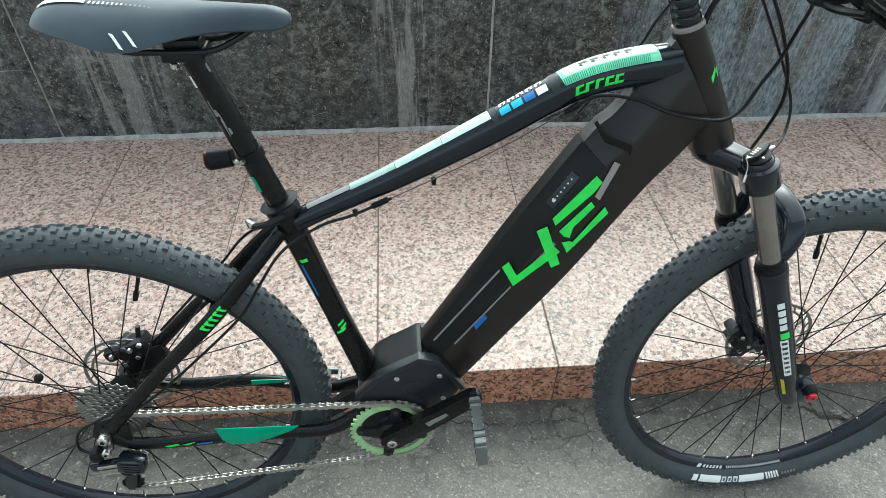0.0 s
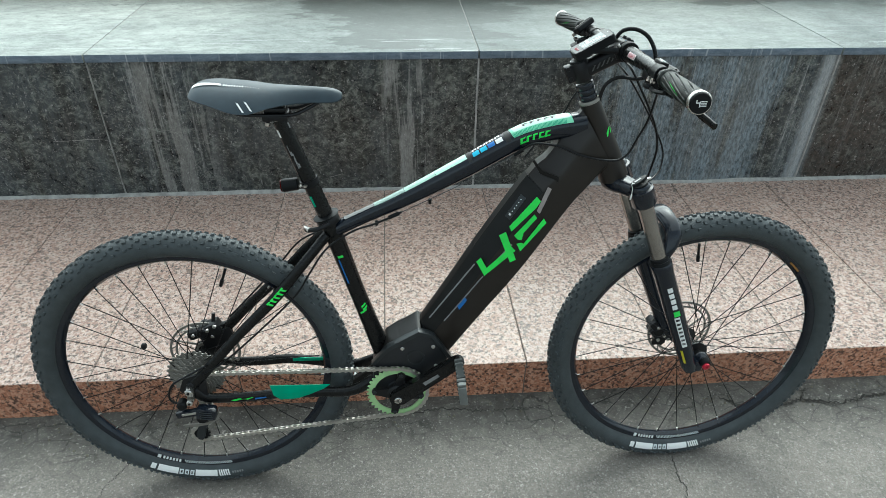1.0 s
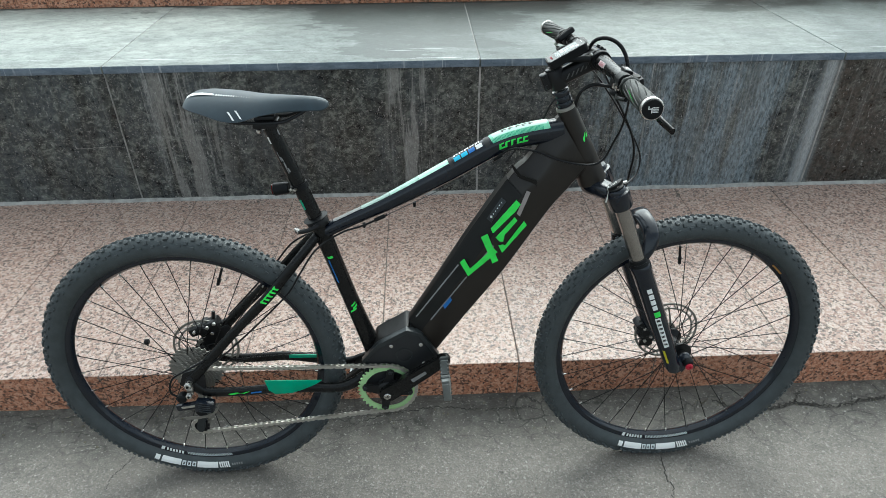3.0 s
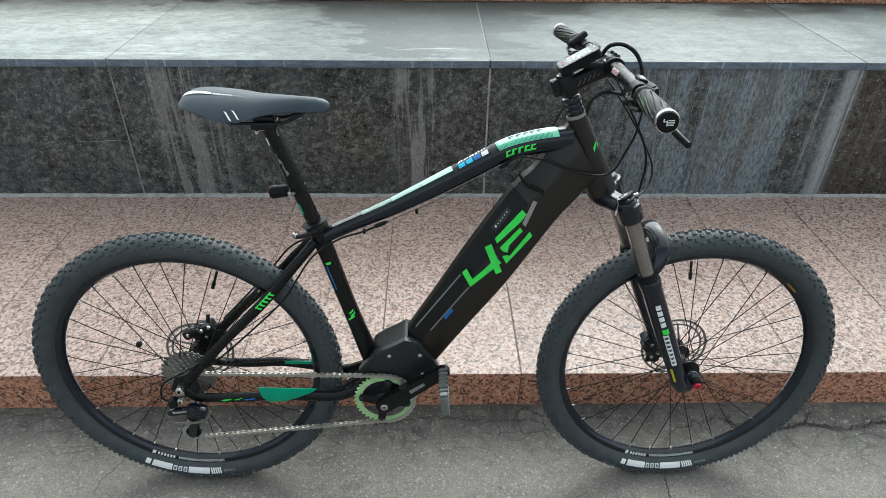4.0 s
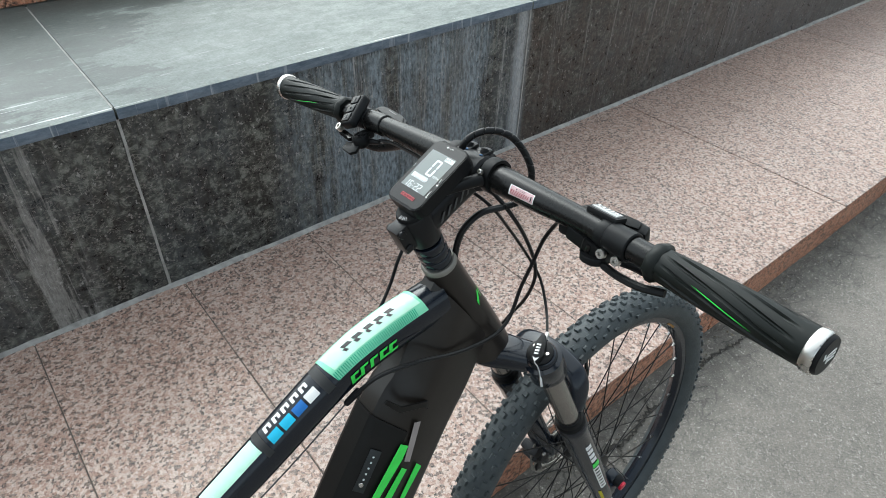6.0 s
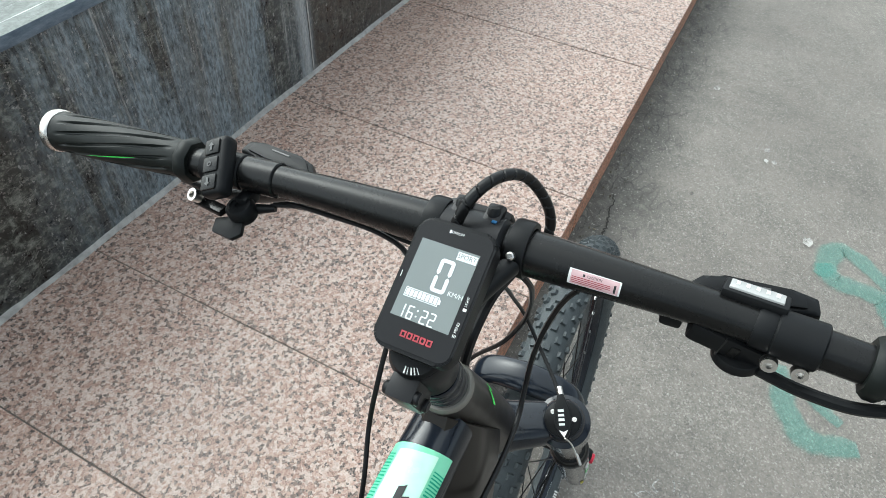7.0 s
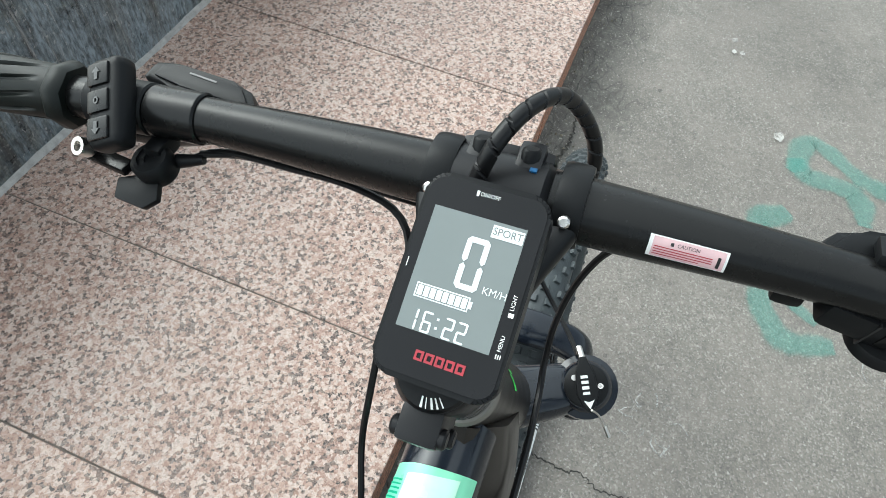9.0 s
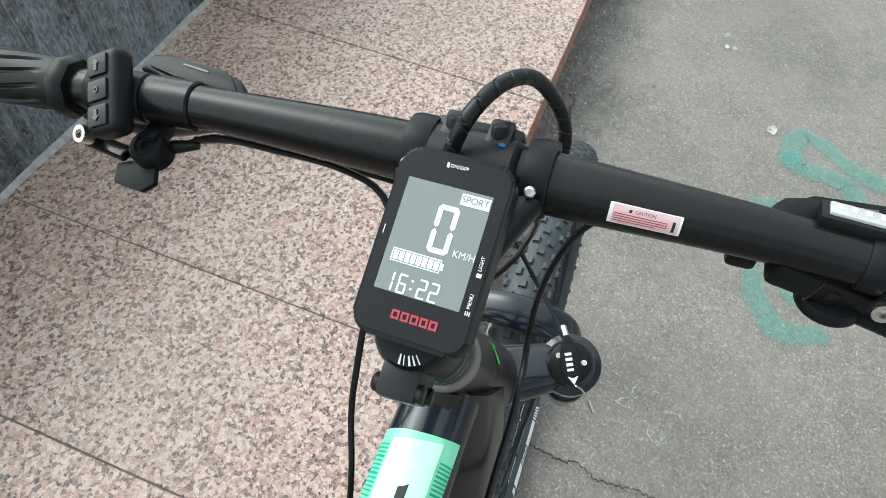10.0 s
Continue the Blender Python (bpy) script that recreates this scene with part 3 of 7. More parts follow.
tile_mesh = tread_tile(TILE - 0.003, DEEP - 0.002, 0.020)
low_riser = shape(box((TILE - 0.003, 0.018, 0.135), pose(0, 0.0105, -0.0675 - 0.0205), 0.001, seg=1), sharp=30)
low_riser.materials.append(M["riser"])
rng = random.Random(3)
for i in range(-15, 23):
    x = TILE * (i + 0.5) + 0.002
    part("tile", tile_mesh, "tread", lower, m=pose(x, 0, STEP + rng.uniform(-0.0008, 0.0008)))
    part("riser", low_riser, "riser", lower, m=pose(x, rng.uniform(-0.001, 0.001), STEP))

# black granite wall with grey coping
wall = thing("wall_north", "polished black granite wall with pale lime runs", "wall", kind="structure")
part("core", box((17, 0.80, 0.52), pose(1.5, DEEP + 0.406, 0.39)), "mortar", wall, "grey mortar joint")
SLAB = 1.3455
slab_mesh = shape(box((SLAB - 0.006, 0.03, 0.518), pose(0, 0.015, 0.259), 0.0015, seg=1), sharp=30)
slab_mesh.materials.append(M["wall"])
cope_mesh = shape(box((SLAB - 0.005, BACK - DEEP + 0.012, 0.027), pose(0, (BACK - DEEP) / 2, -0.0135), 0.002, seg=2), sharp=30)
cope_mesh.materials.append(M["coping"])
cope_mesh.materials.append(M["coping_edge"])
for p in cope_mesh.polygons:
    if p.normal.y < -0.5:
        p.material_index = 1
cope = thing("coping", "weathered grey stone coping on the black wall", "coping", kind="structure")
for i in range(-5, 6):
    x = -0.035 + SLAB * (i + 0.5)
    part("slab", slab_mesh, "wall", wall, m=pose(x, DEEP, 0.139))
    part("slab", cope_mesh, "coping", cope, m=pose(x, DEEP - 0.003, TOP + rng.uniform(-0.0006, 0.0006)))
verts, faces = [], []
for i, x in enumerate(np.linspace(-7, 10, 700)):
    a = 0.010 + 0.006 * noise.noise((x * 6, 0, 0)) + 0.003 * noise.noise((x * 31, 0, 2))
    h = 0.013 + 0.006 * noise.noise((x * 5, 4, 0)) + 0.003 * noise.noise((x * 27, 0, 5))
    verts += [(x, DEEP - a, STEP - 0.004), (x, DEEP - a * 0.75, STEP + h * 0.4), (x, DEEP + 0.001, STEP + h)]
    if i:
        k = 3 * i
        faces += [(k - 3, k, k + 1, k - 2), (k - 2, k + 1, k + 2, k - 1)]
part("fillet", shape((verts, faces)), "mortar", wall, "uneven pale mortar fillet")
for i in range(-5, 7):
    x = -0.035 + SLAB * i
    pts = [(x + 0.0015 * noise.noise((i, t * 9, 0)), t) for t in np.linspace(0.141, 0.657, 24)]
    b = bmesh.new()
    fat = 1.0 if i in (0, 1) else 0.4
    rows = [[b.verts.new((px - 0.0032 * fat - 0.0012 * abs(noise.noise((i, t * 40, 1))), DEEP - 0.0012, t)), b.verts.new((px + 0.0032 * fat + 0.0012 * abs(noise.noise((i, t * 40, 2))), DEEP - 0.0012, t))] for px, t in pts]
    for p, q in zip(rows, rows[1:]):
        b.faces.new((p[0], p[1], q[1], q[0]))
    part("joint", b, "mortar", wall, "pale grout joint")
    part("joint", box((0.006, BACK - DEEP - 0.02, 0.02), pose(x, (BACK + DEEP) / 2, TOP - 0.0125)), "mortar", cope, "pale grout joint")

for n, (x0, z0, x1, z1) in enumerate([(-1.586, 0.368, -1.396, 0.376), (-0.600, 0.196, -0.545, 0.212), (-0.470, 0.300, -0.452, 0.322)]):
    b = bmesh.new()
    prev = None
    for t in np.linspace(0, 1, 18):
        w = 0.0014 * (0.4 + abs(noise.noise((t * 7, n, 3)))) * (1 - abs(2 * t - 1) ** 4)
        x, z = x0 + (x1 - x0) * t, z0 + (z1 - z0) * t + 0.002 * noise.noise((t * 5, n, 0))
        row = (b.verts.new((x, DEEP - 0.0015, z - w)), b.verts.new((x, DEEP - 0.0015, z + w)))
        if prev:
            b.faces.new((prev[0], row[0], row[1], prev[1]))
        prev = row
    part("scratch", b, "mortar", wall, "pale scratch in the polish")

# upper step behind the coping
upper = thing("step_upper", "red granite riser of an upper step", "step", kind="structure")
part("core", box((17, 1.6, 0.80), pose(1.5, BACK + 0.83, 0.44)), "mortar", upper, "grey mortar bed")
up_riser = shape(box((0.487, 0.022, UPPER - TOP - 0.022), pose(0, 0.011, (UPPER - TOP - 0.022) / 2), 0.001, seg=1), sharp=30)
up_riser.materials.append(M["riser"])
up_tile = tread_tile(0.487, 1.6, 0.020)
for i in range(-14, 19):
    x = 0.49 * (i + 0.5)
    part("riser", up_riser, "riser", upper, m=pose(x, BACK + 0.003, TOP + 0.002))
    part("tile", up_tile, "tread", upper, m=pose(x, BACK, UPPER))

# marks on the asphalt
for n, (pts, w, jag) in enumerate([
    ([(0.352, -0.235), (0.345, -0.300), (0.352, -0.335), (0.337, -0.375), (0.345, -0.47), (0.325, -0.60)], [0.004, 0.006, 0.004, 0.005, 0.004, 0.002], 0.004),
    ([(-0.52, -0.112), (-0.38, -0.060), (-0.227, -0.040), (-0.10, -0.055), (0.05, -0.048)], [0.003, 0.006, 0.009, 0.006, 0.004], 0.006),
    ([(0.56, -0.045), (0.62, -0.082), (0.70, -0.090), (0.80, -0.068), (0.90, -0.088), (1.05, -0.060), (1.22, -0.080), (1.40, -0.058)], [0.004, 0.010, 0.006, 0.009, 0.006, 0.008, 0.006, 0.003], 0.007),
    ([(0.65, -0.088), (0.625, -0.125), (0.630, -0.175)], [0.006, 0.005, 0.002], 0.005),
    ([(0.80, -0.068), (0.83, -0.030), (0.90, -0.012)], [0.005, 0.004, 0.003], 0.005),
    ([(-1.03, -0.15), (-1.05, -0.19), (-1.075, -0.235), (-1.08, -0.272)], [0.003, 0.004, 0.003, 0.002], 0.004),
]):
    part("crack", ribbon(pts, [(0.36 if n == 1 else 0.95 if n in (2, 3, 4) else 0.6) * v for v in w], 0.0075, 120, jag * 0.9, n), "crack", asphalt_ground, "jagged dark crack")
for n, (x, y, r) in enumerate([(0.433, -0.317, 0.008), (-0.075, -0.266, 0.007), (0.416, -0.272, 0.009), (1.496, -0.623, 0.019), (0.735, -0.437, 0.014), (0.689, -0.741, 0.014), (1.892, -0.452, 0.012), (1.830, -0.456, 0.010),
                               (1.834, -0.482, 0.010), (1.534, -0.271, 0.009), (0.865, -0.418, 0.007), (2.196, -0.222, 0.014), (2.093, -0.719, 0.012), (1.391, -0.394, 0.016), (1.141, -0.326, 0.012), (0.618, -0.320, 0.006)]):
    pts = [(x + r * (1 + 0.6 * noise.noise((n, 2 * math.cos(a), 2 * math.sin(a)))) * math.cos(a), y + 0.75 * r * (1 + 0.6 * noise.noise((n, 2 * math.sin(a), 4))) * math.sin(a)) for a in np.linspace(0, 2 * math.pi, 20, endpoint=False)]
    flat_patch("gum_spot", pts, 0.0052, "gum_pale" if n in (3, 6, 7, 8, 11) else "gum", asphalt_ground, "trodden pale spot")


def sprayed(points, widths, z, count=60):
    """A strip of spray paint; its map runs across it, so that the edges can thin out."""
    rows = spline([(*p, 0, w) for p, w in zip(points, widths)], count)
    verts, faces, across = [], [], []
    for i, r in enumerate(rows):
        d = rows[min(i + 1, count - 1)][:2] - rows[max(i - 1, 0)][:2]
        side = np.array([-d[1], d[0]]) / (np.linalg.norm(d) + 1e-9)
        for k in (-1.0, 1.0):
            verts.append((*(r[:2] + side * k * r[3] * 0.72), z))
            across.append((i / (count - 1), (k + 1) / 2))
    for i in range(count - 1):
        faces.append((2 * i, 2 * i + 2, 2 * i + 3, 2 * i + 1))
    me = shape((verts, faces), smooth=False)
    layer = me.uv_layers.new(name="across")
    for loop in me.loops:
        layer.data[loop.index].uv = across[loop.vertex_index]
    return me


for n, (pts, w) in enumerate([
    ([(1.372, -0.662), (1.413, -0.676), (1.474, -0.691), (1.513, -0.720), (1.499, -0.757), (1.468, -0.792), (1.438, -0.826), (1.419, -0.868), (1.404, -0.905), (1.40, -0.95)], [0.03, 0.06, 0.06, 0.05, 0.05, 0.045, 0.05, 0.06, 0.06, 0.04]),
    ([(1.425, -0.668), (1.385, -0.690), (1.368, -0.712), (1.372, -0.757), (1.370, -0.801), (1.355, -0.838), (1.309, -0.853), (1.25, -0.86)], [0.05, 0.06, 0.06, 0.05, 0.055, 0.06, 0.06, 0.03]),
    ([(1.22, -0.665), (1.188, -0.635), (1.159, -0.600), (1.10, -0.590)], [0.04, 0.06, 0.06, 0.03]),
    ([(1.00, -0.605), (0.92, -0.618), (0.878, -0.635), (0.835, -0.664), (0.819, -0.697), (0.833, -0.746), (0.848, -0.795)], [0.03, 0.05, 0.05, 0.055, 0.055, 0.05, 0.03]),
    ([(0.945, -0.680), (0.919, -0.709), (0.896, -0.755)], [0.02, 0.035, 0.02]),
]):
    part("paint_mark", sprayed(pts, w, 0.0056 + n * 0.0003), "spray", asphalt_ground, "worn turquoise spray paint mark")
rng = random.Random(29)
strokes = [[(0.846, -0.862), (0.814, -0.856), (0.790, -0.868), (0.786, -0.892), (0.80, -0.92)]]
for i in range(16):
    a = rng.uniform(0, 6.28)
    p, q = (0.515 + 0.030 * math.cos(a), -0.445 + 0.036 * math.sin(a)), rng.uniform(0.02, 0.055)
    bend = rng.uniform(-0.9, 0.9)
    strokes.append([p, (p[0] + 0.5 * q * math.cos(a), p[1] + 0.5 * q * math.sin(a)), (p[0] + q * math.cos(a + bend), p[1] + q * math.sin(a + bend))])
for n, pts in enumerate(strokes):
    part("chalk_mark", ribbon(pts, [0.0026] * len(pts), 0.0068 + n * 0.0002, 40, 0.0012, 40 + n), "chalk", asphalt_ground, "faint white chalk scribble")


rng = random.Random(17)
verts, faces = [], []
for i in range(600):
    x = rng.uniform(-2.2, 4.2)
    y = -0.012 - abs(rng.gauss(0, 0.05)) - 0.03 * max(0, noise.noise((x * 3, 0, 9)))
    r = rng.choice((0.0010, 0.0014, 0.0018, 0.0022, 0.0036)) * rng.uniform(0.7, 1.3)
    turn, k = rng.uniform(0, 6.3), len(verts)
    z = 0.006 + max(0, 0.012 + 0.008 * noise.noise((x * 4, 0, 7))) * max(0, 1 + y / 0.09)
    for j in range(5):
        a = turn + j * 1.257
        q = r * rng.uniform(0.6, 1.5)
        verts.append((x + q * math.cos(a), y + q * math.sin(a), z - 0.004))
    verts.append((x + rng.uniform(-0.4, 0.4) * r, y, z + r * rng.uniform(0.1, 0.6)))
    faces += [(k + j, k + (j + 1) % 5, k + 5) for j in range(5)]
litter = new("kerb_litter", shape((verts, faces), smooth=False))
litter.data.materials.append(M["litter"])
tagged(litter, "loose grit and dry litter along the kerb", "litter", kind="stuff")


# ---- the bicycle ----
bike = thing("electric_bicycle", "black electric mountain bike with lime green prints, leaning by the step", "bicycle", pose(0.003, -0.205, 0.002, -5.4, 0, 0))
CASTER = Vector((-0.3827, 0, 0.9239))
TURN = Matrix.Translation((0.09, 0, 0.785)) @ Matrix.Rotation(radians(1.6), 4, CASTER) @ Matrix.Translation((-0.09, 0, -0.785))


def turned(made):
    """Turns a mesh with the steering."""
    if isinstance(made, bmesh.types.BMesh):
        made.transform(TURN)
    else:
        made.transform(TURN)
    return made


# wheels
R_OUT, R_SEC, SEC = 0.3432, 0.3175, 0.0257
ROUND = pose(0, 0, 0, 90, 0, 0)


def tyre_mesh():
    prof = [(R_SEC + SEC * math.cos(a), SEC * 1.03 * math.sin(a)) for a in np.linspace(radians(-152), radians(152), 25)]
    b = lathe(prof, 120)
    me = shape(b)
    verts, faces = [tuple(v.co) for v in me.vertices], [tuple(p.vertices) for p in me.polygons]
    bpy.data.meshes.remove(me)
    rng = random.Random(5)
    rows = [(-9, 0.0, 4.2, 4.6), (9, 0.5, 4.2, 4.6), (-29, 0.5, 4.4, 4.0), (29, 0.0, 4.4, 4.0), (-50, 0.0, 4.0, 4.2), (50, 0.5, 4.0, 4.2), (-69, 0.5, 4.6, 2.6), (69, 0.0, 4.6, 2.6)]
    for deg, phase, half_t, half_l in rows:
        for i in range(76):
            a = 2 * math.pi * (i + phase) / 76
            s = radians(deg + rng.uniform(-1, 1) + (3.5 if i % 2 else -3.5) * (abs(deg) > 20))
            c, d = math.cos(a), math.sin(a)
            out = Vector((c * math.cos(s), d * math.cos(s), math.sin(s)))
            tang = Vector((-d, c, 0))
            lat = out.cross(tang)
            base = Vector((c * R_SEC, d * R_SEC, 0)) + Vector((c * math.cos(s), d * math.cos(s), 1.03 * math.sin(s))) * SEC
            k = len(verts)
            for lift, shrink in ((-0.001, 1.0), (0.0036, 0.76)):
                for p, q in ((-1, -1), (1, -1), (1, 1), (-1, 1)):
                    verts.append(tuple(base + out * lift + tang * p * half_t * 0.001 * shrink + lat * q * half_l * 0.001 * shrink))
            faces += [(k + 4, k + 5, k + 6, k + 7)] + [(k + j, k + (j + 1) % 4, k + 4 + (j + 1) % 4, k + 4 + j) for j in range(4)]
    out = shape((verts, faces), sharp=35)
    return out


def arc_patch(r0, r1, a0, a1, h, cuts=24, slant=0.0):
    """A flat print between two radii, about the z axis, at height h; h may be a pair for a slanting wall."""
    h0, h1 = h if isinstance(h, tuple) else (h, h)
    b = bmesh.new()
    rows = []
    for t in np.linspace(0, 1, cuts):
        a = radians(a0 + (a1 - a0) * t)
        q = a + radians(slant)
        rows.append((b.verts.new((r0 * math.cos(a), r0 * math.sin(a), h0)), b.verts.new((r1 * math.cos(q), r1 * math.sin(q), h1))))
    for p, q in zip(rows, rows[1:]):
        b.faces.new((p[0], q[0], q[1], p[1]))
    return b


def side_height(r):
    return SEC * 1.03 * math.sqrt(max(0, 1 - ((r - R_SEC) / SEC) ** 2)) + 0.0007


def wall_patch(r0, r1, a0, a1, cuts=16, slant=0.0):
    """A print on the tyre's curved side wall."""
    b = bmesh.new()
    grid = []
    for t in np.linspace(0, 1, cuts):
        row = []
        for k in np.linspace(0, 1, 6):
            r, a = r0 + (r1 - r0) * k, radians(a0 + (a1 - a0) * t + slant * k)
            row.append(b.verts.new((r * math.cos(a), r * math.sin(a), side_height(r) + 0.0003)))
        grid.append(row)
    for p, q in zip(grid, grid[1:]):
        for i in range(5):
            b.faces.new((p[i], q[i], q[i + 1], p[i + 1]))
    return b


def rotor_mesh():
    b = bmesh.new()
    for r0, r1 in ((0.0745, 0.080), (0.0625, 0.0670)):
        lathe([(r0, -0.0009), (r1, -0.0009), (r1, 0.0009), (r0, 0.0009)], 48, bm=b, closed=True)
    for i in range(24):
        a = 2 * math.pi * i / 24
        q = a + 0.16
        rod((0.065 * math.cos(a), 0.065 * math.sin(a), 0), (0.0765 * math.cos(q), 0.0765 * math.sin(q), 0), 0.0016, seg=5, bm=b)
    for i in range(6):
        a = 2 * math.pi * i / 6
        q = a + 0.55
        rod((0.020 * math.cos(a), 0.020 * math.sin(a), 0), (0.064 * math.cos(q), 0.064 * math.sin(q), 0), 0.0026, 0.0022, seg=6, bm=b)
    lathe([(0.016, -0.001), (0.024, -0.001), (0.024, 0.001), (0.016, 0.001)], 24, bm=b, closed=True)
    return shape(b)


TYRE = tyre_mesh()
ROTOR = rotor_mesh()
rim_prof = [(0.2800, -0.004), (0.2782, 0.0), (0.2800, 0.004), (0.2850, 0.0105), (0.2965, 0.0125), (0.2965, 0.0105), (0.288, 0.008), (0.288, -0.008), (0.2965, -0.0105), (0.2965, -0.0125), (0.2850, -0.0105)]
RIM = shape(lathe(rim_prof, 96, closed=True), sharp=30)
SPOKES = {}
for side in (-1, 1):
    for way in (-1, 1):
        a = radians(way * 58)
        p = Vector((0.022 * math.cos(a), 0.022 * math.sin(a), side * (0.030 if way > 0 else 0.0275)))
        q = Vector((0.282, 0, side * 0.002))
        SPOKES[side, way] = shape(rod(p, q, 0.00105, seg=6))
NIPPLE = shape(rod((0.2715, 0, 0), (0.2805, 0, 0), 0.0017, 0.0022, seg=6))


def wheel(name, centre, steer, marks, cassette=False, lean=0.0, rotor_side=0.062):
    """Local frame of a wheel: z along the axle towards the far side, x forwards."""
    base = steer @ Matrix.Translation(centre) @ ROUND
    # after ROUND the wheel's z points to -y (the near side)
    rim = part(name, RIM.copy(), "gloss", bike, "black rim with black spokes and knobbly tyre", base)
    part("tyre", TYRE, "rubber", rim, "dark knobbly mountain tyre")
    hub = bmesh.new()
    lathe([(0, -0.052), (0.0095, -0.052), (0.0095, -0.034), (0.026, -0.032), (0.026, -0.028), (0.0125, -0.020), (0.0115, 0.0), (0.0125, 0.020), (0.026, 0.028), (0.026, 0.032), (0.0095, 0.034), (0.0095, 0.052), (0, 0.052)], 24, bm=hub)
    part("hub", hub, "alloy", rim, "black hub")
    for i in range(32):
        side, way = (1 if i % 2 else -1), (1 if (i // 2) % 2 else -1)
        m = pose(0, 0, 0, 0, 0, 360 * i / 32 + 4)
        part("spoke", SPOKES[side, way], "spoke", rim, m=m)
        part("spoke_nipple", NIPPLE, "steel", rim, m=m)
    a = radians(marks["valve"])
    v = bmesh.new()
    rod((0.275 * math.cos(a), 0.275 * math.sin(a), 0), (0.236 * math.cos(a), 0.236 * math.sin(a), 0), 0.003, 0.0028, seg=8, bm=v)
    rod((0.246 * math.cos(a), 0.246 * math.sin(a), 0), (0.230 * math.cos(a), 0.230 * math.sin(a), 0), 0.0045, 0.0038, seg=8, bm=v)
    part("valve", v, "matte", rim, "black valve with cap")
    part("brake_rotor", ROTOR, "cog", rim, "perforated steel brake disc", pose(0, 0, -rotor_side))
    # pale print on the tyre wall and on the rim, at the foot of the wheel
    c = marks["label"]
    r0, r1 = 0.3020, 0.3175
    for x0, x1 in ((-12.5, -3.6), (3.8, 13.4)):
        part("tyre_label", wall_patch(r0, r1, c + x0, c + x1), "white", rim, "white band printed on the tyre wall")
    for n in range(5):
        part("tyre_stripe", wall_patch(r0, r1, c + 13.9 + n * 1.0, c + 14.55 + n * 1.0, 4, 0.5), "white", rim)
    for n in range(3):
        x = c - 3.1 + n * 2.3
        part("tyre_mark", wall_patch(r0 + 0.0015, r1 - 0.0015, x, x + 1.7, 5), "segment", rim, "pale print on the tyre wall")
        part("tyre_mark", wall_patch(r0 + 0.0045, r1 - 0.0045, x + 0.45, x + 1.25, 4), "black", rim)
    part("tyre_dot", wall_patch(r0 + 0.001, r1 - 0.001, c - 15.6, c - 13.4, 5), "white", rim)
    for n in range(5):
        part("size_mark", wall_patch(r0 + 0.005, r1 - 0.005, c + 20.0 + n * 1.1, c + 20.7 + n * 1.1, 3), "greyprint", rim)
    hh = (0.0113, 0.0124)
    for n in range(6):
        part("rim_mark", arc_patch(0.2845, 0.2925, c - 12 + n * 1.5, c - 11.1 + n * 1.5, hh, 4), "white", rim)
    part("rim_mark", arc_patch(0.2835, 0.2935, c - 14.6, c - 13.0, hh, 4), "white", rim)
    for n in range(28):
        part("rim_stripe", arc_patch(0.2845, 0.2915, c - 2 + n * 0.80, c - 1.62 + n * 0.80, hh, 3, 0.7), "segment", rim)
    return rim


REAR, FRONT = Vector((-0.800, -0.005, 0.3415)), Vector((0.343, 0, 0.3435))
rear_wheel = wheel("rear_wheel", REAR, Matrix.Identity(4), {"valve": 69, "label": -104})
front_wheel = wheel("front_wheel", FRONT, TURN, {"valve": 97, "label": -96})
part("spoke_magnet", rod((-0.105, 0.075, 0.012), (-0.095, 0.075, 0.012), 0.007, seg=10, bevel=0.002), "matte", rear_wheel, "small black sensor magnet on a spoke")
part("rim_sticker", arc_patch(0.2850, 0.2890, 43, 50, (0.0113, 0.0120), 8), "amber", front_wheel, "small amber rim print")

# cassette
cogs = [0.0225, 0.0265, 0.0305, 0.035, 0.0395, 0.044, 0.049, 0.0545, 0.061]
for n, r in enumerate(cogs):
    teeth = max(11, int(round(2 * math.pi * r / 0.0127)))
    pts = []
    for i in range(teeth * 4):
        a = 2 * math.pi * i / (teeth * 4)
        rr = r + (0.0022, 0.0026, -0.0018, -0.0022)[i % 4]
        pts.append((rr * math.cos(a), rr * math.sin(a)))
    z = 0.053 - n * 0.0041
    b = prism(pts, z - 0.0009, z + 0.0009, "z")
    part("sprocket", b, "cog", rear_wheel, "grey steel sprocket")
part("lock_ring", lathe([(0.006, 0.054), (0.013, 0.054), (0.015, 0.0555), (0.015, 0.0575), (0.008, 0.058), (0.006, 0.058)], 24, closed=True), "cog", rear_wheel)


# frame tubes
top_tube = Sweep([(-0.478, 0, 0.676, 0.0155, 0.0150), (-0.40, 0, 0.713, 0.0155, 0.0150), (-0.325, 0, 0.7475, 0.0165, 0.0175), (-0.21, 0, 0.808, 0.019, 0.021),
                  (-0.11, 0, 0.8640, 0.021, 0.0215), (-0.05, 0, 0.8830, 0.0225, 0.0225), (0.022, 0, 0.893, 0.022, 0.024)], 60, power=2.3)
tt = part("top_tube", top_tube.mesh(28), "gloss", bike, "glossy black curved top tube")


def s_at(sweep, x):
    """The place along a tube at which it passes x."""
    xs = sweep.rows[:, 0]
    return float(np.interp(x, xs, np.linspace(0, 1, len(xs))))


def tt_print(name, x0, x1, a0, a1, material, label="", slant=0.0, off=0.0006, cuts=12):
    s0, s1 = s_at(top_tube, x0), s_at(top_tube, x1)
    d = slant * (s1 - s0)
    return part(name, top_tube.patch([(s0, a0), (s1, a0), (s1 + d, a1), (s0 + d, a1)], off, cuts), material, tt, label)


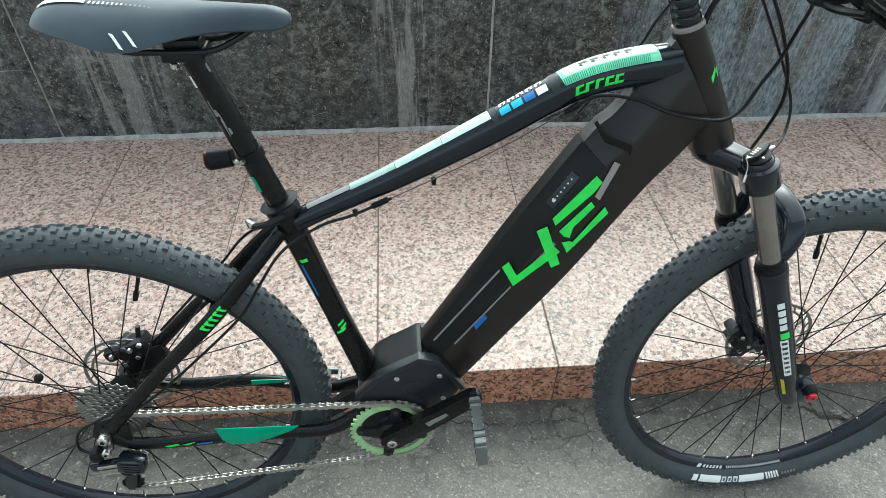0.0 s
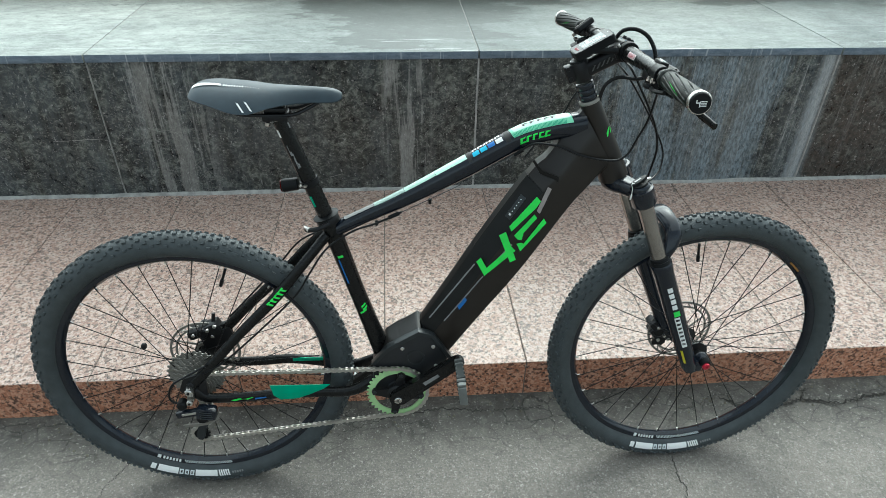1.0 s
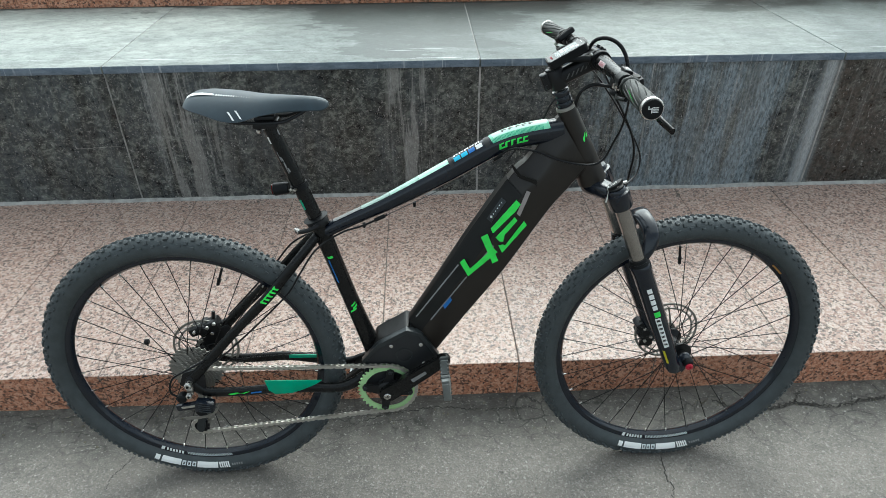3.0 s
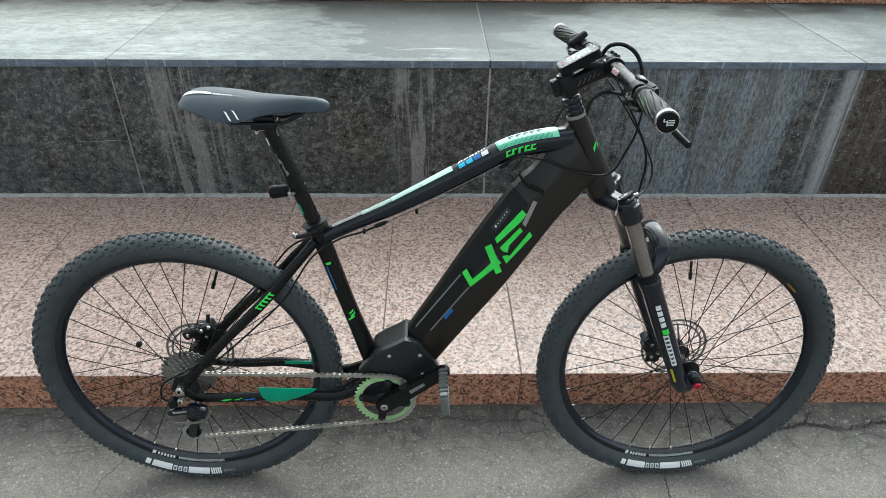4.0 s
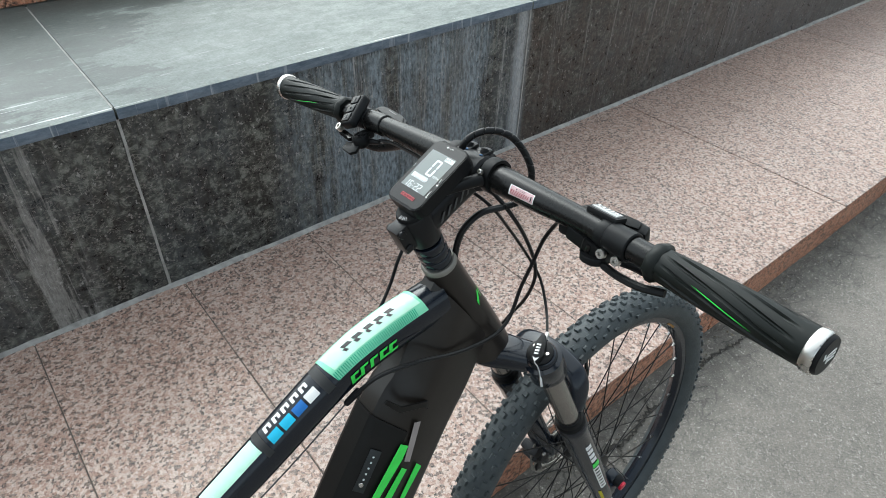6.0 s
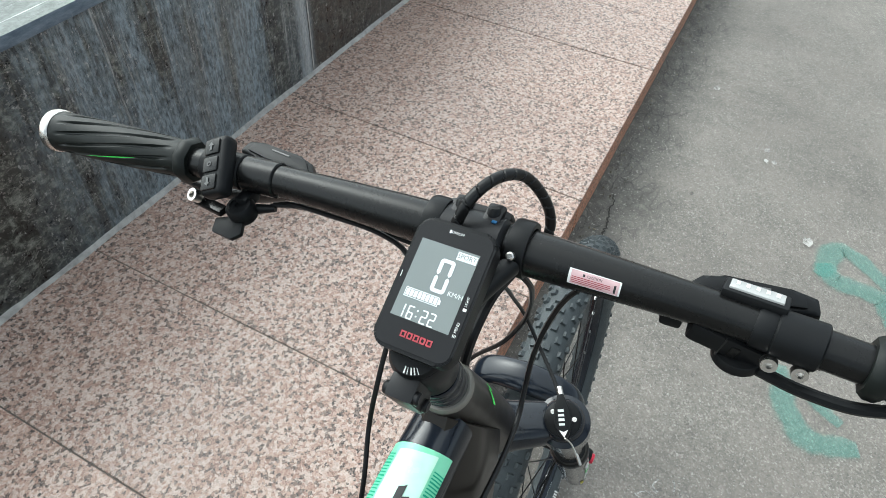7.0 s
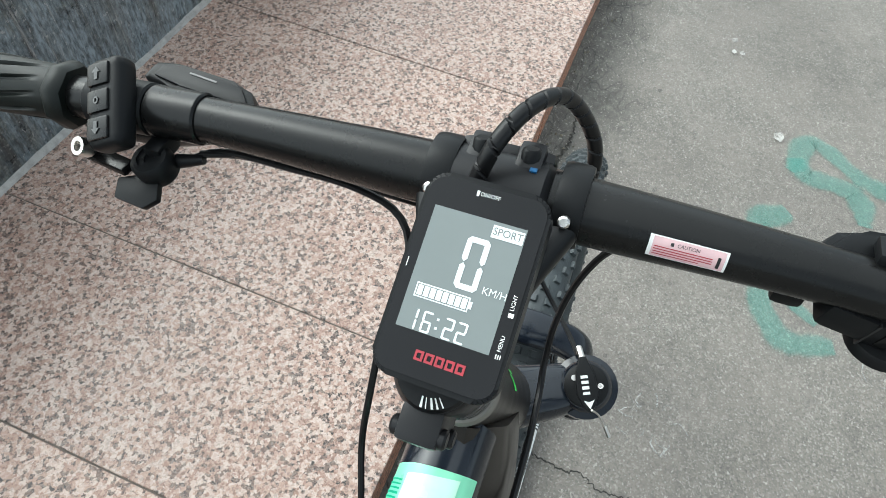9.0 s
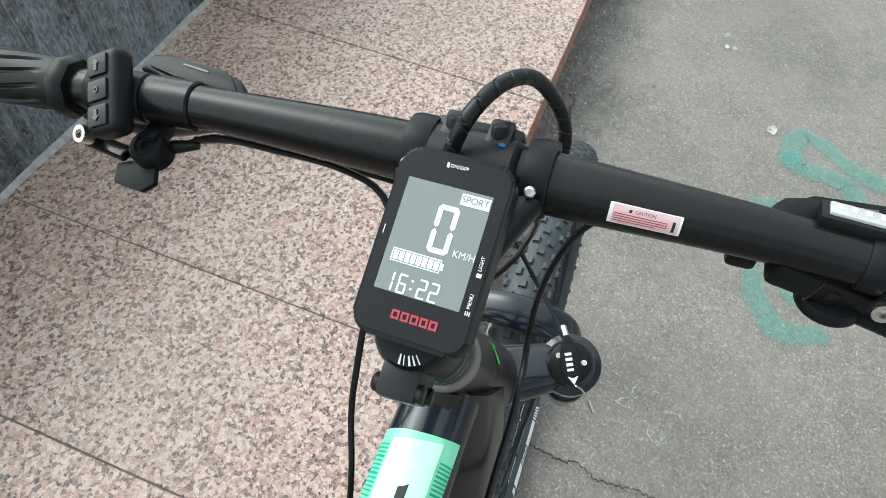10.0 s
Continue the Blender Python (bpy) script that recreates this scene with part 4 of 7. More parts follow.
tt_print("sticker", -0.118, -0.010, 28, 152, "mint", "pale mint sticker", 0.05)
tt_print("sticker", -0.114, -0.014, 58, 122, "mintwhite", "", 0.05, 0.0009)
for n in range(44):
    x = -0.113 + n * 0.0022
    tt_print("sticker_stripe", x, x + 0.0009, 126, 151, "emerald", "", 0.0, 0.0010, 3)
    tt_print("sticker_stripe", x, x + 0.0009, 29, 54, "emerald", "", 0.0, 0.0010, 3)
tt_print("label_band", -0.127, -0.118, 60, 158, "black", "black band")
for n, mat in enumerate(("cyan", "cyan", "blue", "white")):
    x = -0.186 + n * 0.0145
    tt_print("label_square", x, x + 0.0120, 108, 138, mat, "", 0.0, 0.0007, 5)
for n in range(5):
    x = -0.185 + n * 0.0108
    tt_print("label_bar", x, x + 0.0082, 82, 88, "white", "white brand bar", 0.0, 0.0007, 4)
    tt_print("label_bar", x, x + 0.0030, 88, 100, "white", "", 0.0, 0.0007, 4)
    tt_print("label_bar", x + 0.0055, x + 0.0082, 88, 97, "white", "", 0.0, 0.0007, 4)
tt_print("label_band", -0.197, -0.190, 60, 155, "black")
# Mint print in front; the greyer rear segments paint in the tube's gloss highlight.
for x0, x1, a0, a1, mat in ((-0.2600, -0.199, 74, 128, "mintwhite"), (-0.3220, -0.2605, 75, 127, "mintpale"), (-0.385, -0.3225, 77, 125, "mintgrey"), (-0.445, -0.3855, 82, 120, "greyprint")):
    tt_print("stripe", x0, x1, a0, a1, mat, "pale mint stripe, its grey rear end a painted sheen", 0.03)
# slanting bars for the maker's names, dark above and lime on the flank
for n in range(5):
    x = -0.094 + n * 0.0125
    tt_print("name_bar", x, x + 0.0085, 88, 97, "black", "", 0.3, 0.0013, 4)
    tt_print("name_bar", x, x + 0.0035, 97, 107, "black", "", 0.6, 0.0013, 4)
for n in range(5):
    x = -0.104 + n * 0.0115
    tt_print("name_bar", x, x + 0.0042, 168, 192, "lime", "", -0.9, 0.0008, 5)
    tt_print("name_bar", x + 0.001, x + 0.0095, 168, 174, "lime", "", -0.2, 0.0009, 4)
    if n in (0, 3, 4):
        tt_print("name_bar", x - 0.001, x + 0.0090, 184, 191, "lime", "", -0.2, 0.0009, 4)

seat_tube = Sweep([(-0.487, 0, 0.712, 0.0185, 0.0185), (-0.472, 0, 0.66, 0.0185, 0.0185), (-0.43, 0, 0.51, 0.0175, 0.0175), (-0.383, 0, 0.352, 0.021, 0.021)], 30)
st = part("seat_tube", seat_tube.mesh(24), "frame", bike, "black seat tube")
for s0, s1, a0, a1, mat in ((0.235, 0.25, 165, 200, "lime"), (0.26, 0.42, 195, 206, "blue")):
    part("print", seat_tube.patch([(s0, a0), (s1, a0), (s1, a1), (s0, a1)]), mat, st)
for s0, a0, a1 in ((0.572, 146, 182), (0.592, 142, 178), (0.612, 154, 206)):
    part("print", seat_tube.patch([(s0, a0), (s0 + 0.012, a0), (s0 + 0.028, a1), (s0 + 0.016, a1)]), "lime", st, "small lime mark")

head_tube = Sweep([(0.026, 0, 0.936, 0.0195, 0.0195), (0.045, 0, 0.892, 0.0215, 0.0225), (0.070, 0, 0.835, 0.025, 0.027), (0.093, 0, 0.782, 0.0295, 0.0295)], 24)
ht = part("head_tube", head_tube.mesh(28), "tube", bike, "black tapered head tube")
for a, b in ((124, 136), (136, 160)):
    part("badge", head_tube.patch([(0.33, a), (0.36, a), (0.44 if a > 130 else 0.42, b), (0.39 if a > 130 else 0.38, b)], cuts=4), "lime", ht, "lime tick mark")


# down tube with the battery let into its upper side
def section(up, low, w, ring):
    up, low = Vector((up[0], 0, up[1])), Vector((low[0], 0, low[1]))
    return [up + (low - up) * q + Vector((0, w * s, 0)) for q, s in ring]


full = [(0.055, 0.0), (0.055, 0.32), (0.09, 0.46), (0.34, 0.92), (0.40, 0.985), (0.50, 1.0), (0.88, 1.0), (0.955, 0.93), (0.995, 0.72), (1.0, 0.0)]
full = full[1:-1] + [(q, -s) for q, s in full[1:-1][::-1]]
DT = [((-0.303, 0.455), (-0.236, 0.378), 0.036), ((-0.245, 0.548), (-0.172, 0.472), 0.0405), ((-0.173, 0.668), (-0.088, 0.589), 0.0415), ((-0.083, 0.806), (0.000, 0.728), 0.040),
      ((-0.052, 0.838), (0.035, 0.772), 0.037), ((-0.015, 0.895), (0.062, 0.803), 0.031), ((0.008, 0.928), (0.078, 0.815), 0.025)]


def dt_rows(cuts):
    rows = spline([(a[0], a[1], 0, b[0], b[1], w) for a, b, w in DT], cuts)
    return [((r[0], r[1]), (r[3], r[4]), r[5]) for r in rows]


dt = part("down_tube", loft([section(*r, full) for r in dt_rows(40)]), "tube", bike, "thick black down tube", sharp=25)
bat = [(0.035, 0.0), (0.035, 0.30), (0.05, 0.40), (0.095, 0.53), (0.33, 0.965), (0.365, 1.02), (0.375, 0.9), (0.375, 0.0)]
bat = bat[1:-1] + [(q, -s) for q, s in bat[1:-1][::-1]]
rows = dt_rows(60)
last = max(i for i, r in enumerate(rows) if r[0][0] < -0.079)
battery = part("battery", loft([section(*r, bat) for r in rows[:last]]), "battery", bike, "long black battery pack in the down tube", sharp=22)
DN = Vector((0.536, 0, 0.844))
DX = Vector((0.844, 0, -0.536))


def side_print(name, points, material, parent, v=-0.0428, label="", thick=0.0006):
    return part(name, prism(points, v, v - thick), material, parent, label)


for pts in ([(-0.185, 0.617), (-0.176, 0.626), (-0.163, 0.601), (-0.114, 0.650), (-0.105, 0.640), (-0.167, 0.582)], [(-0.141, 0.677), (-0.127, 0.684), (-0.103, 0.619), (-0.115, 0.613)],
            [(-0.121, 0.696), (-0.070, 0.760), (-0.061, 0.750), (-0.070, 0.735), (-0.116, 0.685)], [(-0.110, 0.675), (-0.072, 0.721), (-0.066, 0.713), (-0.091, 0.681), (-0.094, 0.664), (-0.102, 0.666)],
            [(-0.104, 0.656), (-0.094, 0.658), (-0.089, 0.656), (-0.052, 0.712), (-0.046, 0.702), (-0.095, 0.638)]):
    lift = 0.0003 if pts[0] == (-0.141, 0.677) else 0
    side_print("logo_stroke", pts, "lime", dt, -0.0428 - lift, label="lime green logo stroke")
side_print("logo_shadow", [(-0.068, 0.729), (-0.050, 0.780), (-0.042, 0.776), (-0.061, 0.723)], "logogrey", dt)
side_print("stripe", [(-0.283, 0.482), (-0.189, 0.613), (-0.1872, 0.6105), (-0.2808, 0.4800)], "greyprint", dt, v=-0.0424)
side_print("stripe", [(-0.251, 0.472), (-0.171, 0.582), (-0.1693, 0.5795), (-0.2494, 0.4695)], "greyprint", dt, v=-0.0424)
side_print("stripe", [(-0.158, 0.600), (-0.115, 0.657), (-0.112, 0.653), (-0.155, 0.596)], "greyprint", dt, v=-0.0422)
side_print("stripe_patch", [(-0.222, 0.508), (-0.206, 0.530), (-0.202, 0.522), (-0.218, 0.499)], "blue", dt, v=-0.0430)


def facet_spot(along_s, q, lift=0.0012):
    """A place on the battery's near bevelled flank and the flank's pose."""
    r = dt_rows(200)[int(along_s * 199)]
    a = section(*r, [(0.095, -0.53), (0.33, -0.965)])
    p = a[0] + (a[1] - a[0]) * q
    across = (a[1] - a[0]).normalized()
    n = across.cross(DN).normalized()
    n = n if n.y < 0 else -n
    m = Matrix((DN, n.cross(DN), n)).transposed().to_4x4()
    return Matrix.Translation(p + n * lift) @ m


fm = facet_spot(0.605, 0.36)
part("indicator_panel", box((0.056, 0.013, 0.0010), fm, 0.0004), "shell", battery, "battery level panel with a row of lights")
for n in range(6):
    spot = fm @ Matrix.Translation((-0.018 + n * 0.0075, 0, 0.0008))
    part("indicator_light", lathe([(0, 0), (0.0030 if n == 0 else 0.0013, 0), (0.0026 if n == 0 else 0.0011, 0.0006), (0, 0.0006)], 10, spot), "steel" if n == 0 else "segment", battery)

part("latch_cover", prism([(-0.0842, 0.8342), (-0.080, 0.837), (-0.064, 0.8135), (-0.030, 0.8005), (-0.0300, 0.7860), (-0.0345, 0.7945), (-0.0675, 0.8075)], -0.0405, -0.0428, bevel=0.0008), "battery", battery, "black battery latch cover")

# motor
motor = part("motor", prism([(-0.408, 0.360), (-0.372, 0.402), (-0.304, 0.441), (-0.274, 0.432), (-0.238, 0.370), (-0.262, 0.335), (-0.300, 0.300), (-0.350, 0.252), (-0.392, 0.262), (-0.412, 0.300)], -0.046, 0.046, bevel=0.009), "motor", bike, "dark motor casing at the crank")
part("shell", prism([(-0.395, 0.368), (-0.378, 0.404), (-0.350, 0.420), (-0.308, 0.447), (-0.300, 0.447), (-0.292, 0.420), (-0.34, 0.380)], -0.037, 0.037, bevel=0.007), "battery", motor, "black shell above the motor")
# Greyer material on this rim stands in for the highlight along it.
part("rim_edge", prism([(-0.412, 0.362), (-0.375, 0.407), (-0.306, 0.447), (-0.272, 0.437), (-0.232, 0.372), (-0.240, 0.368), (-0.276, 0.430), (-0.304, 0.439), (-0.371, 0.399), (-0.405, 0.358)], -0.0475, -0.030, bevel=0.0012), "shell", motor, "raised casing rim with its highlight in grey")
for u, w in ((-0.342, 0.403), (-0.274, 0.405), (-0.268, 0.352)):
    part("bolt", rod((u, -0.044, w), (u, -0.0485, w), 0.0045, seg=10, bevel=0.001), "steel", motor)
part("emblem_ring", lathe([(0.0165, 0), (0.0200, 0), (0.0200, 0.0012), (0.0165, 0.0012)], 36, along((-0.313, -0.0458, 0.376), (-0.313, -0.1, 0.376)), closed=True), "shell", motor, "embossed round emblem")
part("collar", rod((-0.355, -0.044, 0.286), (-0.355, -0.056, 0.286), 0.026, 0.022, seg=28, bevel=0.002), "motor", motor)


# stays
def pair(name, rows, material, label, side_labels=True, power=2.2):
    made = []
    for s in (-1, 1):
        sw = Sweep([(x, y * s, z, a, b) for x, y, z, a, b in rows], 36, power=power)
        made.append((part(name, sw.mesh(18), material, bike, label), sw))
    return made


seat_stays = pair("seat_stay", [(-0.800, 0.066, 0.340, 0.007, 0.012), (-0.755, 0.062, 0.388, 0.008, 0.0115), (-0.690, 0.056, 0.458, 0.008, 0.0105), (-0.600, 0.046, 0.548, 0.008, 0.0115),
                                (-0.535, 0.034, 0.622, 0.009, 0.0105), (-0.485, 0.012, 0.676, 0.010, 0.0100)], "frame", "black seat stay")
near_stay, near_sweep = seat_stays[0]
for n in range(5):
    s = 0.580 + n * 0.023
    part("name_bar", near_sweep.patch([(s, 150), (s + 0.011, 154), (s + 0.020, 208), (s + 0.010, 208)], cuts=5), "lime", near_stay, "lime brand bar")
    part("name_bar", near_sweep.patch([(s, 150), (s + 0.020, 150), (s + 0.020, 166), (s, 166)], cuts=4), "lime", near_stay)
part("stay_bridge", rod((-0.598, -0.045, 0.552), (-0.598, 0.045, 0.552), 0.009, seg=12, bevel=0.002), "frame", bike, "black stay bridge")
chain_stays = pair("chain_stay", [(-0.800, 0.066, 0.326, 0.006, 0.013), (-0.770, 0.064, 0.304, 0.0075, 0.0120), (-0.690, 0.062, 0.300, 0.008, 0.0120), (-0.610, 0.060, 0.304, 0.0085, 0.0120),
                                  (-0.530, 0.054, 0.297, 0.009, 0.0125), (-0.460, 0.046, 0.290, 0.0095, 0.0130), (-0.405, 0.036, 0.312, 0.010, 0.0150)], "frame", "black chain stay")
near_cs, cs_sweep = chain_stays[0]
part("guard", prism([(-0.634, 0.336), (-0.503, 0.332), (-0.518, 0.321), (-0.546, 0.308), (-0.575, 0.297), (-0.614, 0.295), (-0.628, 0.308)], -0.0715, -0.0695, bevel=0.0004), "emerald", near_cs, "emerald green chain stay guard")
part("guard", prism([(-0.600, 0.319), (-0.505, 0.316), (-0.530, 0.308), (-0.600, 0.309)], 0.044, 0.0455), "emerald", chain_stays[1][0], "emerald green guard")
side_print("stripe", [(-0.722, 0.300), (-0.700, 0.304), (-0.697, 0.300), (-0.672, 0.306), (-0.686, 0.299), (-0.690, 0.302), (-0.714, 0.297)], "lime", near_cs, v=-0.0705, label="lime flash mark")
side_print("stripe", [(-0.670, 0.303), (-0.645, 0.305), (-0.645, 0.302), (-0.670, 0.299)], "blue", near_cs, v=-0.0705)
for s in (-1, 1):
    part("dropout", prism([(-0.828, 0.330), (-0.815, 0.362), (-0.785, 0.372), (-0.768, 0.350), (-0.770, 0.310), (-0.800, 0.306)], s * 0.061, s * 0.068, bevel=0.0015), "alloy", bike, "black dropout plate")
part("rear_axle", rod((-0.801, -0.074, 0.346), (-0.801, 0.074, 0.346), 0.0085, seg=14, bevel=0.002), "alloy", bike, "black thru axle")

# seat post and saddle
SP0, SP1 = Vector((-0.485, 0, 0.706)), Vector((-0.555, 0, 0.912))
post = part("seat_post", rod(SP0 + (SP0 - SP1) * 0.1, SP1, 0.0153, seg=24), "frame", bike, "black seat post with worn pale marks")


def on_post(t, deg, r=0.0157):
    p = SP0.lerp(SP1, t)
    ax = (SP1 - SP0).normalized()
    side = Vector((0, -1, 0))
    fwd = side.cross(ax)
    return p + (side * math.cos(radians(deg)) + fwd * math.sin(radians(deg))) * r


for t0, t1, d0, d1, mat in ((0.86, 0.93, 34, 54, "white"), (0.91, 0.96, -62, -50, "greyprint"), (0.68, 0.78, 22, 28, "greyprint"), (0.68, 0.72, 10, 22, "greyprint"), (0.60, 0.70, 6, 12, "greyprint"), (0.56, 0.60, -4, 8, "greyprint"), (0.55, 0.66, 12, 17, "greyprint"), (0.16, 0.27, 24, 46, "emerald"), (0.36, 0.375, -60, 60, "greyprint")):
    b = bmesh.new()
    g = [[b.verts.new(on_post(t, d)) for d in np.linspace(d0, d1, 6)] for t in (t0, t1)]
    for i in range(5):
        b.faces.new((g[0][i], g[0][i + 1], g[1][i + 1], g[1][i]))
    part("post_mark", b, mat, post)
clamp = part("seat_clamp", lathe([(0.0155, -0.008), (0.0225, -0.008), (0.0235, -0.006), (0.0235, 0.006), (0.0225, 0.008), (0.0155, 0.008)], 28, along(SP0 - (SP1 - SP0) * 0.02, SP1), closed=True), "alloy", bike, "black seat clamp with quick release")
part("clamp_flange", lathe([(0.0155, 0.009), (0.026, 0.009), (0.027, 0.011), (0.018, 0.014), (0.0155, 0.014)], 28, along(SP0 - (SP1 - SP0) * 0.02, SP1), closed=True), "matte", clamp)
part("quick_release_lever", hose([(-0.478, -0.026, 0.706), (-0.500, -0.034, 0.699), (-0.522, -0.026, 0.692), (-0.528, -0.010, 0.690)], 0.0048, 8, 20), "alloy", clamp, "black quick release lever")
part("quick_release_tip", rod((-0.518, -0.030, 0.6945), (-0.530, -0.012, 0.690), 0.0056, 0.005, seg=10, bevel=0.002), "steel", clamp, "polished lever tip")

light = part("rear_light", rod((-0.534, 0, 0.782), (-0.566, 0, 0.778), 0.0125, 0.0135, seg=20, bevel=0.002), "matte", bike, "small black rear light with a dark red lens")
part("lens", rod((-0.566, 0, 0.778), (-0.5685, 0, 0.7777), 0.0122, seg=20, bevel=0.001), "redlens", light)
part("strap", lathe([(0.0156, -0.006), (0.0180, -0.006), (0.0180, 0.006), (0.0156, 0.006)], 24, along(SP0.lerp(SP1, 0.385), SP1), closed=True), "matte", light, "black strap round the seat post")
for d in (18, 62):
    part("strap_clip", box((0.006, 0.004, 0.010), along(on_post(0.39, d, 0.019), on_post(0.39, d, 0.03)), 0.001), "steel", light)


def saddle_ring(x, half, top, low, edge):
    """One section of the saddle: a padded dome with turned-down flanks."""
    out = []
    for t in np.linspace(0, 1, 22):
        a = math.pi * t
        y = -half * math.copysign(abs(math.cos(a)) ** 0.75, math.cos(a))
        k = abs(y) / half
        z = top - (top - edge) * k**2.6
        out.append(Vector((x, y, z)))
    for t in np.linspace(0, 1, 14):
        y = half * 0.97 * (1 - 2 * t)
        k = abs(y) / half
        z = low - (low - edge) * k**3 - 0.002
        out.append(Vector((x, y, min(z, out[0].z + 0.02))))
    return out


SAD = spline([(-0.699, 0.028, 0.970, 0.966, 0.966), (-0.694, 0.045, 0.976, 0.963, 0.965), (-0.679, 0.059, 0.982, 0.959, 0.963), (-0.652, 0.067, 0.984, 0.954, 0.956), (-0.620, 0.069, 0.982, 0.952, 0.944), (-0.590, 0.064, 0.979, 0.956, 0.941),
              (-0.560, 0.049, 0.975, 0.955, 0.946), (-0.525, 0.034, 0.973, 0.953, 0.949), (-0.490, 0.025, 0.971, 0.951, 0.949), (-0.455, 0.021, 0.968, 0.949, 0.948), (-0.441, 0.017, 0.964, 0.950, 0.949), (-0.433, 0.009, 0.959, 0.952, 0.952)], 44)
SAD[:, 0] -= 0.005
saddle = part("saddle", loft([saddle_ring(*r) for r in SAD]), "vinyl", bike, "dark grey padded saddle with white marks", sharp=60)


def on_saddle(x, y, lift=0.0008):
    r = [np.interp(x, SAD[:, 0], SAD[:, i]) for i in range(5)]
    k = min(1, abs(y) / r[1])
    return Vector((x, y, r[2] - (r[2] - r[4]) * k**2.6 + lift))


def saddle_print(name, corners, material, label=""):
    b = bmesh.new()
    (x0, y0), (x1, y1), (x2, y2), (x3, y3) = corners
    g = []
    for u in np.linspace(0, 1, 8):
        row = []
        for v in np.linspace(0, 1, 8):
            x = (x0 * (1 - u) + x1 * u) * (1 - v) + (x3 * (1 - u) + x2 * u) * v
            y = (y0 * (1 - u) + y1 * u) * (1 - v) + (y3 * (1 - u) + y2 * u) * v
            p = on_saddle(x - 0.005, y)
            row.append(b.verts.new(p + Vector((0, -0.0012, 0.0004))))
        g.append(row)
    for p, q in zip(g, g[1:]):
        for i in range(7):
            b.faces.new((p[i], p[i + 1], q[i + 1], q[i]))
    return part(name, b, material, saddle, label)


saddle_print("print", [(-0.692, -0.006), (-0.640, -0.020), (-0.640, -0.026), (-0.692, -0.022)], "white", "white tapering stripe")
for n in range(14):
    x, k = -0.636 + n * 0.0046, 1 - n / 20
    saddle_print("print", [(x, -0.0215), (x + 0.0022 * k, -0.0215), (x + 0.0016 * k, -0.0215 - 0.005 * k), (x - 0.0006, -0.0215 - 0.005 * k)], "white" if n < 8 else "greyprint")
for x in (-0.602, -0.589):
    w = np.interp(x, SAD[:, 0], SAD[:, 1])
    saddle_print("print", [(x - 0.010, -w * 0.85), (x - 0.006, -w * 0.85), (x + 0.004, -w * 0.985), (x, -w * 0.985)], "white", "white slanting bar")
for s in (-1, 1):
    part("saddle_rail", hose([(-0.640, 0.030 * s, 0.944), (-0.622, 0.026 * s, 0.930), (-0.590, 0.022 * s, 0.926), (-0.530, 0.022 * s, 0.926), (-0.500, 0.018 * s, 0.936), (-0.470, 0.012 * s, 0.952)], 0.0036, 8, 36), "alloy", saddle, "dark metal saddle rail")
post_head = bmesh.new()
box((0.046, 0.050, 0.012), pose(-0.560, 0, 0.920), 0.003, post_head)
box((0.040, 0.036, 0.010), pose(-0.560, 0, 0.932), 0.003, post_head)
rod((-0.578, 0, 0.905), (-0.578, 0, 0.938), 0.0045, seg=10, bm=post_head)
part("saddle_clamp", post_head, "alloy", post, "black saddle clamp")
part("clamp_bolt", rod((-0.578, 0, 0.899), (-0.578, 0, 0.906), 0.005, seg=10, bevel=0.001), "steel", post)

